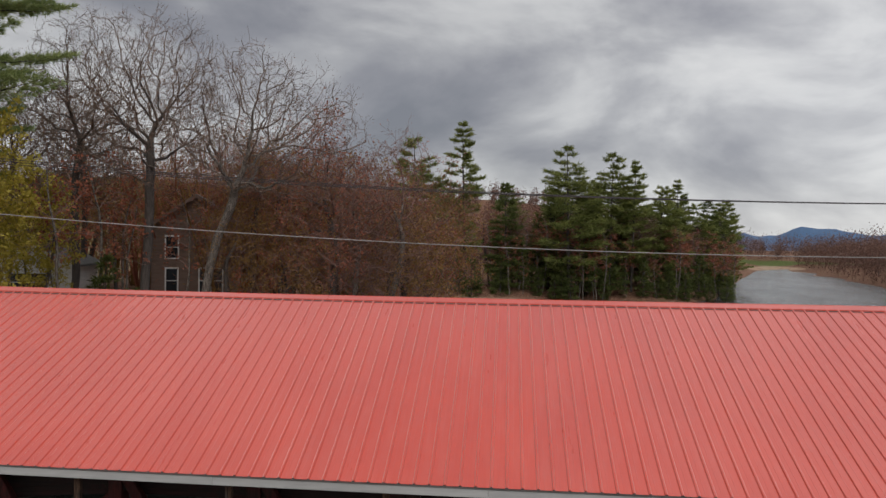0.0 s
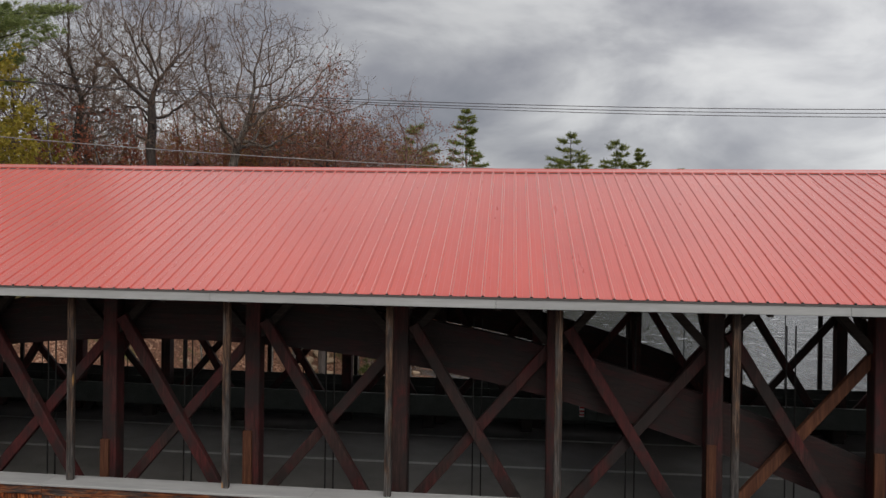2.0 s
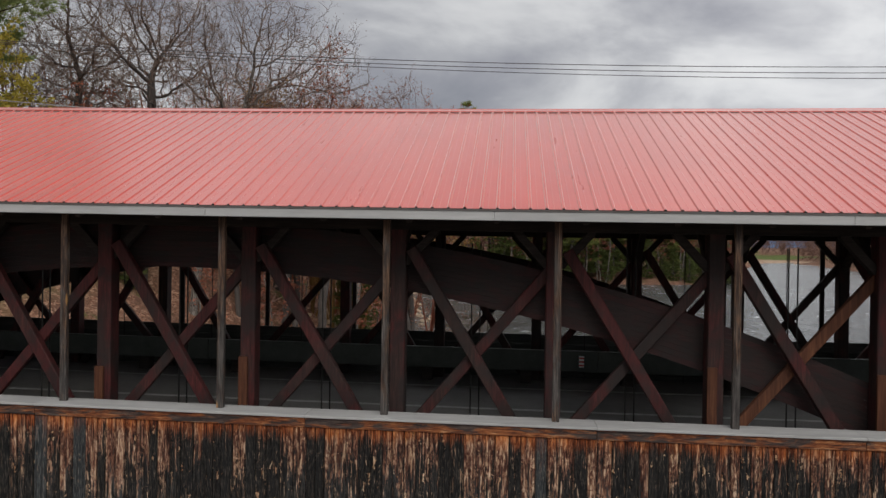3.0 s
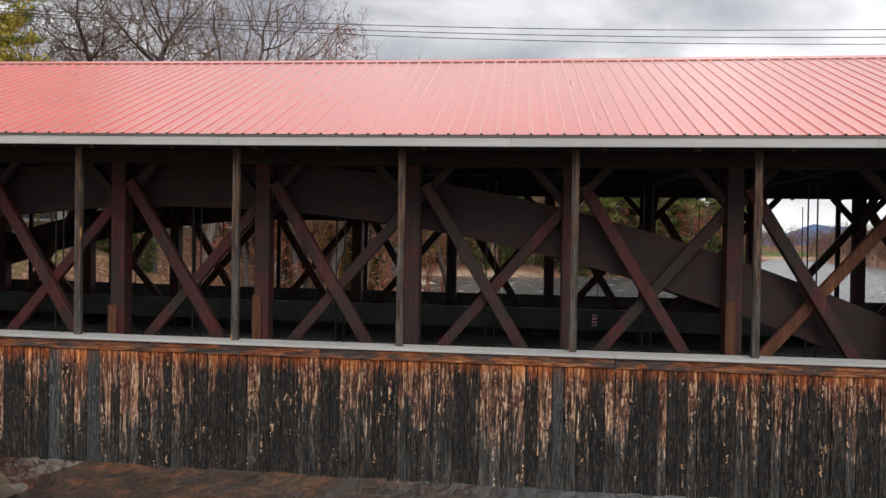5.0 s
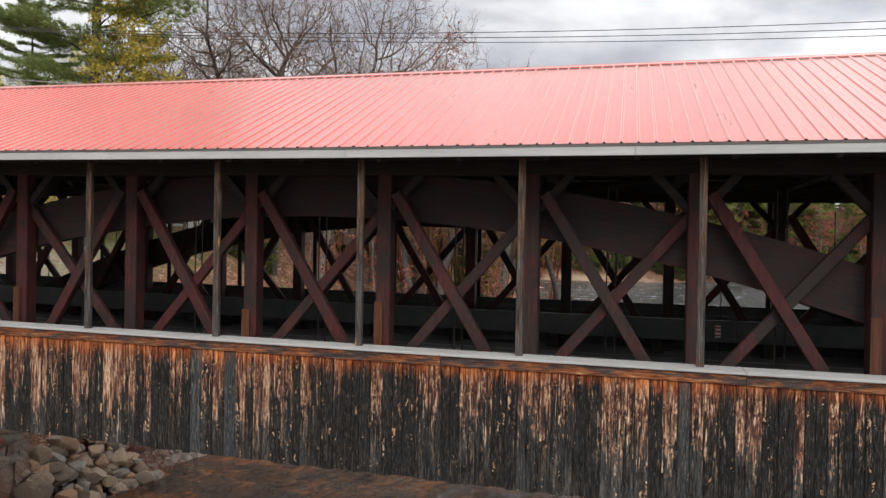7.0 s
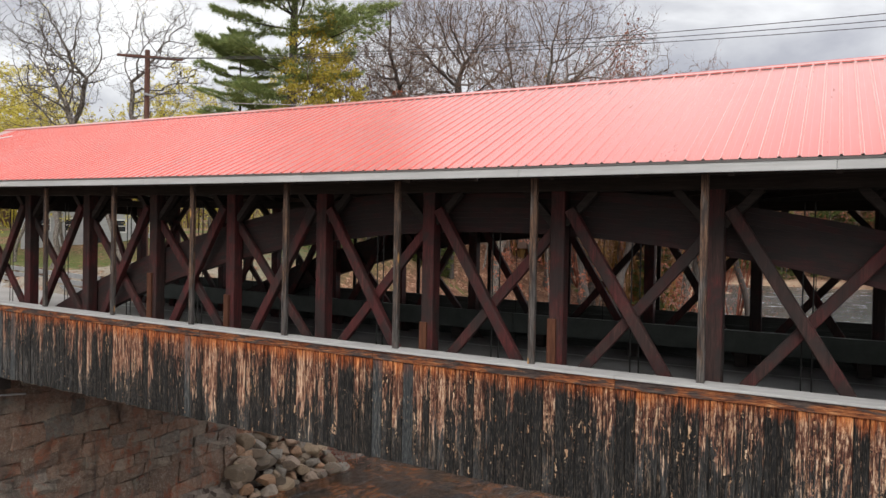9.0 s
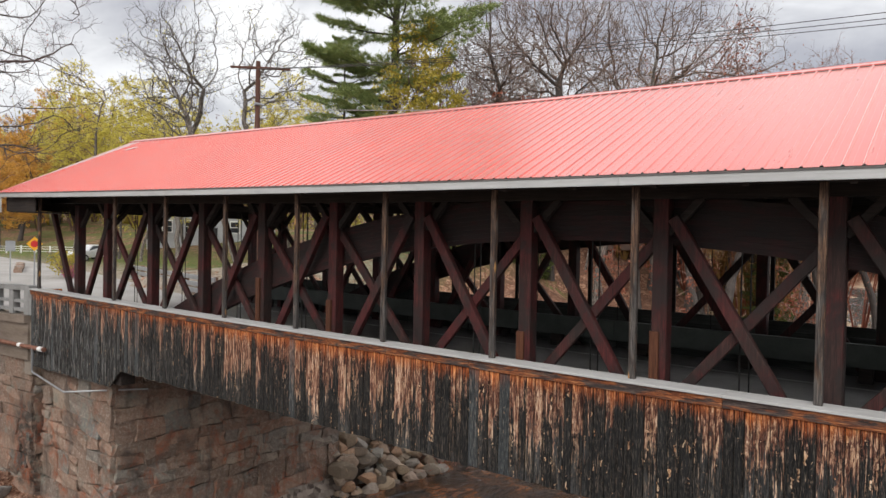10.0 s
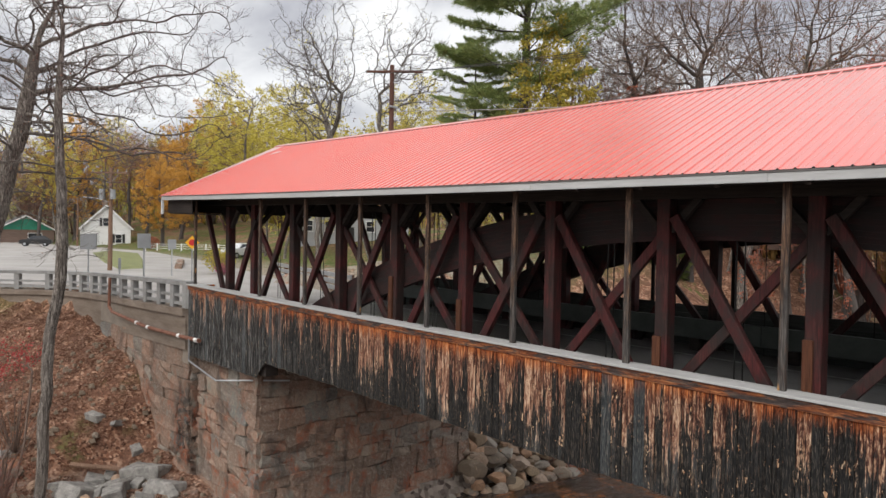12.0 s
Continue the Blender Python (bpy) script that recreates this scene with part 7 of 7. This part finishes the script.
def gable_house(name, label, w, d, eave, ridge, wall, roofm, at, turn, gable=None, over=0.35, rake=None):
    """A house whose gable end faces local -y."""
    h = empty(name, label, "house", at=at)
    h.rotation_euler = (0, 0, turn)
    v = [(-w / 2, 0, -0.5), (w / 2, 0, -0.5), (w / 2, 0, eave), (0, 0, ridge), (-w / 2, 0, eave), (-w / 2, d, -0.5), (w / 2, d, -0.5), (w / 2, d, eave), (0, d, ridge), (-w / 2, d, eave)]
    raw("wall", v, [(0, 1, 2, 3, 4), (9, 8, 7, 6, 5), (1, 6, 7, 2), (5, 0, 4, 9)], wall, h)
    if gable:
        raw("gable", [(-w / 2 + 0.02, -0.05, eave), (w / 2 - 0.02, -0.05, eave), (0, -0.05, ridge - 0.02), (-w / 2 + 0.02, 0.0, eave), (w / 2 - 0.02, 0.0, eave), (0, 0.0, ridge - 0.02)], [(0, 1, 2), (5, 4, 3), (0, 3, 4, 1), (1, 4, 5, 2), (2, 5, 3, 0)], gable, h)
    sl = (ridge - eave) / (w / 2)
    for s in (-1, 1):
        x1, z1 = s * (w / 2 + over), eave - over * sl
        vv = [(0, -over, ridge + 0.05), (x1, -over, z1 + 0.05), (x1, d + over, z1 + 0.05), (0, d + over, ridge + 0.05), (0, -over, ridge + 0.22), (x1, -over, z1 + 0.22), (x1, d + over, z1 + 0.22), (0, d + over, ridge + 0.22)]
        raw("roof", vv, [(0, 3, 2, 1), (4, 5, 6, 7), (0, 1, 5, 4), (1, 2, 6, 5), (2, 3, 7, 6), (3, 0, 4, 7)], roofm, h)
        part("rake_board", beam((0, -over - 0.03, ridge + 0.08), (x1, -over - 0.03, z1 + 0.08), 0.05, 0.26, (0, 1, 0), 0.006), rake or M_WHITE, h)
    return h


# white cottage at the junction; its gable faces the bridge
hw = gable_house("white_house", "white clapboard cottage with a gable and black shutters", 7.6, 10, 3.3, 7.0, M_CLAP, M_SHINGLE, (-120.0, 28.5, -0.1), math.pi / 2 - 0.25)
window(hw, -0.1, -0.02, 4.3, 0.8, 1.3, True)
window(hw, 1.9, -0.02, 1.5, 0.9, 1.4, True)
part("door", box(-2.5, -1.4, -0.08, 0.0, -0.1, 2.3, 0.01), M_SHUT, hw)
part("porch_step", box(-2.9, 3.6, -1.6, -0.02, -0.4, 0.12, 0.02), M_CONC, hw)
part("chimney", box(-0.4, 0.4, 5.0, 5.8, 6.0, 8.0, 0.02), M_CONCB, hw)
gh = gable_house("brown_shop", "low brown building with a green gable", 9.5, 12, 3.0, 5.6, M_BROWNW, M_SHINGLE, (-146, 22.0, -0.4), math.pi / 2 - 0.1, M_GREENROOF)
window(gh, 1.5, -0.02, 1.5, 2.2, 1.6)
# brown house up the bank, half hidden by trees
bh = gable_house("brown_house", "grey-brown house with white window frames behind the trees", 7.0, 9, 6.0, 8.4, M_BROWNW, M_SHINGLE, (-18.3, 44.5, 2.9), 0.25, rake=M_BROWNW)
window(bh, -1.9, -0.02, 4.3, 0.9, 1.7)
for dx in (-1.9, 0.7, 1.6):
    window(bh, dx, -0.02, 1.6, 0.85, 1.9)
window(bh, 3.52, 3.0, 1.6, 1.4, 1.6, axis="y")
ch = gable_house("cream_cottage", "pale cottage with a wide white window behind the trees", 8.0, 7, 3.2, 5.2, M_CLAP, M_SHINGLE, (-29.6, 38.5, 2.6), 0.3)
window(ch, 0.9, -0.02, 1.9, 2.6, 1.3)

gb = gable_house("grey_building", "long pale grey building behind the trees beyond the bridge", 15.0, 9.0, 3.6, 5.4, M_GREYW, M_SHINGLE, (-68.0, 42.0, float(land(-68.0, 42.0)) - 0.2), 0.98)
for dx in (-5.2, -2.6, 2.6, 5.2):
    window(gb, dx, -0.02, 2.3, 1.0, 1.3)
part("door", box(-0.55, 0.55, -0.08, 0.0, 0.0, 2.2, 0.01), M_SHUT, gb)

# ================= signs, fence, car, shrubs =================


def sign(name, x, y, z0, ztop, w, h, face, label, turn=0.0, post=M_STEEL, shape="rect"):
    s = empty(name, label, "road sign", at=(x, y, z0))
    s.rotation_euler = (0, 0, turn)
    part("post", box(-0.035, 0.035, -0.02, 0.02, -0.4, ztop - z0, 0.004), post, s)
    zc = ztop - z0 - h / 2
    if shape == "rect":
        part("plate", box(-w / 2, w / 2, -0.035, -0.022, zc - h / 2, zc + h / 2, 0.004), face, s)
    else:
        bm = bmesh.new()
        bmesh.ops.create_cone(bm, cap_ends=True, segments=4, radius1=w * 0.7, radius2=w * 0.7, depth=0.012, matrix=Matrix.Translation((0, -0.03, zc)) @ Matrix.Rotation(math.pi / 2, 4, "X"))
        plate = part("plate", bm, face, s)
        bm = bmesh.new()
        bmesh.ops.create_cone(bm, cap_ends=True, segments=16, radius1=w * 0.33, radius2=w * 0.33, depth=0.006, matrix=Matrix.Translation((0.0, -0.041, zc)) @ Matrix.Rotation(math.pi / 2, 4, "X"))
        part("disc", bm, M_SIGNR, s)
    return s


sign("road_sign", -30.3, 0.36, 0.15, 2.85, 0.72, 0.75, M_SIGNB, "grey back of a square road sign on a steel post", 1.2)
sign("road_sign", -22.87, 0.36, 0.2, 2.95, 0.50, 0.60, M_SIGNB, "grey back of a road sign on a thick steel post", 1.2)
sign("road_sign", -38.4, 7.6, 0.15, 2.5, 0.50, 0.62, M_SIGNB, "grey back of a road sign on a steel post", 1.2)
sign("road_sign", -34.0, -3.4, 0.0, 2.5, 0.95, 0.75, M_SIGNB, "grey back of a road sign beside the railing", 1.2)
sign("warning_sign", -30.9, 5.75, 0.15, 2.75, 0.52, 0.6, M_SIGNY, "yellow diamond warning sign with a red disc", 1.2, shape="diamond")
sign("marker_post", -27.0, 0.75, 0.15, 1.8, 0.12, 0.5, M_SIGNB, "short grey marker on a thin post", 1.2)

fence = empty("rail_fence", "white wooden rail fence along a lawn", "fence")
fa, fb = Vector((-92, 25, 0.15)), Vector((-78, 36, 0.15))
for i in range(11):
    p = fa.lerp(fb, i / 10)
    part("fence_post", box(p.x - 0.07, p.x + 0.07, p.y - 0.07, p.y + 0.07, 0.0, 1.25, 0.01), M_WHITE, fence)
for zz in (0.55, 0.85, 1.12):
    part("fence_rail", beam((fa.x, fa.y, zz), (fb.x, fb.y, zz), 0.05, 0.13, (0, 0, 1), 0.006), M_WHITE, fence)


def car(x, y, z, turn, paint, label):
    c = empty("parked_car", label, "car", at=(x, y, z))
    c.rotation_euler = (0, 0, turn)
    prof = ((-2.2, 0.35), (-2.25, 0.75), (-1.95, 1.0), (-1.15, 1.08), (-0.45, 1.62), (1.15, 1.66), (1.95, 1.12), (2.2, 1.0), (2.25, 0.4))
    bm = bmesh.new()
    a = [bm.verts.new((px, -0.86 + (0.14 if pz > 1.2 else 0), pz)) for px, pz in prof]
    b = [bm.verts.new((px, 0.86 - (0.14 if pz > 1.2 else 0), pz)) for px, pz in prof]
    bm.faces.new(a)
    bm.faces.new(b[::-1])
    for i in range(len(a)):
        j = (i + 1) % len(a)
        bm.faces.new((a[j], a[i], b[i], b[j]))
    bmesh.ops.recalc_face_normals(bm, faces=bm.faces[:])
    bmesh.ops.bevel(bm, geom=bm.edges[:], offset=0.06, segments=2, affect="EDGES")
    part("body", bm, paint, c)
    for sy in (-1, 1):
        raw("side_window", [(-1.0, sy * 0.845, 1.10), (1.6, sy * 0.845, 1.12), (1.05, sy * 0.745, 1.56), (-0.4, sy * 0.745, 1.54), (-1.0, sy * 0.86, 1.10), (1.6, sy * 0.86, 1.12), (1.05, sy * 0.76, 1.56), (-0.4, sy * 0.76, 1.54)],
            [(0, 1, 2, 3), (4, 7, 6, 5), (0, 4, 5, 1), (1, 5, 6, 2), (2, 6, 7, 3), (3, 7, 4, 0)], M_GLASS, c)
        for wx in (-1.4, 1.35):
            t = part("tyre", rod((wx, sy * 0.70, 0.33), (wx, sy * 0.90, 0.33), 0.33, 18), M_DARKP, c)
            part("rim", rod((wx, sy * 0.72, 0.33), (wx, sy * 0.915, 0.33), 0.19, 12), M_STEEL, t)
    return c


car(-66.0, 26.0, 0.12, 1.9, M_CARP, "white car parked on the far side of the road")
car(-118.0, 17.5, 0.15, 1.2, M_SHUT, "dark car parked beside the white cottage")


def shrub(x, y, r, leafm, label, seed, n=900, s=0.14, twig=M_TWIGR):
    g = np.random.default_rng(seed)
    sh = empty("shrub", label, "shrub", "shrubs")
    segs = []
    for i in range(26):
        az, t = g.uniform(0, math.tau), g.uniform(0.3, 1.0)
        p1 = (r * t * 0.5 * math.cos(az), r * t * 0.5 * math.sin(az), r * g.uniform(0.5, 0.9))
        p2 = (r * t * math.cos(az), r * t * math.sin(az), r * g.uniform(0.9, 1.6))
        segs += [(0, 0, -0.1, *p1, 0.02, 0.014), (*p1, *p2, 0.014, 0.006)]
    a, b = tubes(segs, 3)
    raw("stem_mass", a.tolist(), b.tolist(), twig, sh)
    u = g.normal(size=(n, 3))
    u /= np.linalg.norm(u, axis=1, keepdims=True)
    p = u * (g.uniform(0.2, 1.0, (n, 1)) ** 0.5) * np.array([r, r, r * 0.75]) + np.array([0, 0, r * 0.85])
    a, b = blades(p, s, g)
    raw("leaves", a.tolist(), b.tolist(), leafm, sh)
    put(sh, x, y, z=0.12 if x < -30 and y < 22 else None)
    return sh


shrub(-39.5, 11.3, 1.15, M_OLIVE, "rounded green shrub by the road", 1)
shrub(-37.8, 10.8, 0.55, M_BLOSSOM, "small shrub in magenta blossom by the road", 2, 300, 0.1)
shrub(-41.5, 12.5, 0.9, M_OLIVE, "rounded green shrub by the road", 3)
shrub(-19.4, -5.2, 1.0, M_BUD_RED, "thin red budded shrub on the bank", 4, 260, 0.05)
shrub(-20.6, -5.0, 1.5, M_BUD_RED, "tall thin bare shrub on the bank", 6, 60, 0.05, M_TWIG)
shrub(-21.8, -4.4, 1.8, M_BUD_BROWN, "tall thin bare shrub on the bank", 7, 60, 0.05, M_TWIG)
shrub(-23.2, -5.6, 1.6, M_BUD_BROWN, "tall thin bare shrub on the bank", 8, 60, 0.05, M_TWIG)
shrub(-19.0, -6.0, 1.3, M_BUD_RED, "tall thin bare shrub on the bank", 9, 60, 0.05, M_TWIG)
shoot = broadleaf("maple_sapling", "young maple sapling with fresh red leaves on the bank", *colony(131, 4.4, 0.85, 0.78, 40, 0.22, 0.004, 2.1, twigs=2, twig=0.18, girth=0.03, leader=0.82), M_TWIG, M_TWIG, M_REDLEAF, 420, 0.09, 12, minr=0.004)
upto(shoot, 4.4, -20.2, -4.75, -0.75, 0, True)
shrub(-98, 28, 1.2, M_BUD_RED, "small red leaved shrub near the cottage", 5, 500, 0.25)
wall = empty("stone_wall", "low brown stone garden wall by the road", "garden wall")
for i in range(12):
    shared("block", rng.choice(BLOCKS), Matrix.Translation((-47 - 0.75 * i, 11.5 + 0.32 * i, 0.3)) @ Matrix.Rotation(-0.4, 4, "Z") @ Matrix.Diagonal((0.74, 0.5, 0.42, 1)), wall)
post_rail = empty("guard_rail", "galvanised steel guard rail on wooden posts by the road", "guard rail")
for zz in (0.36, 0.68, 1.00):
    part("beam", beam((-21.0, 9.3, zz), (-36.0, 13.6, zz - 0.05), 0.06, 0.22, (0, 1, 0), 0.01), M_STEEL, post_rail)
for i in range(8):
    xx, yy = -21.3 - 2.05 * i, 9.48 + 0.585 * i
    part("post", box(xx - 0.08, xx + 0.08, yy - 0.02, yy + 0.14, -0.2, 1.12, 0.01), M_POLEL, post_rail)
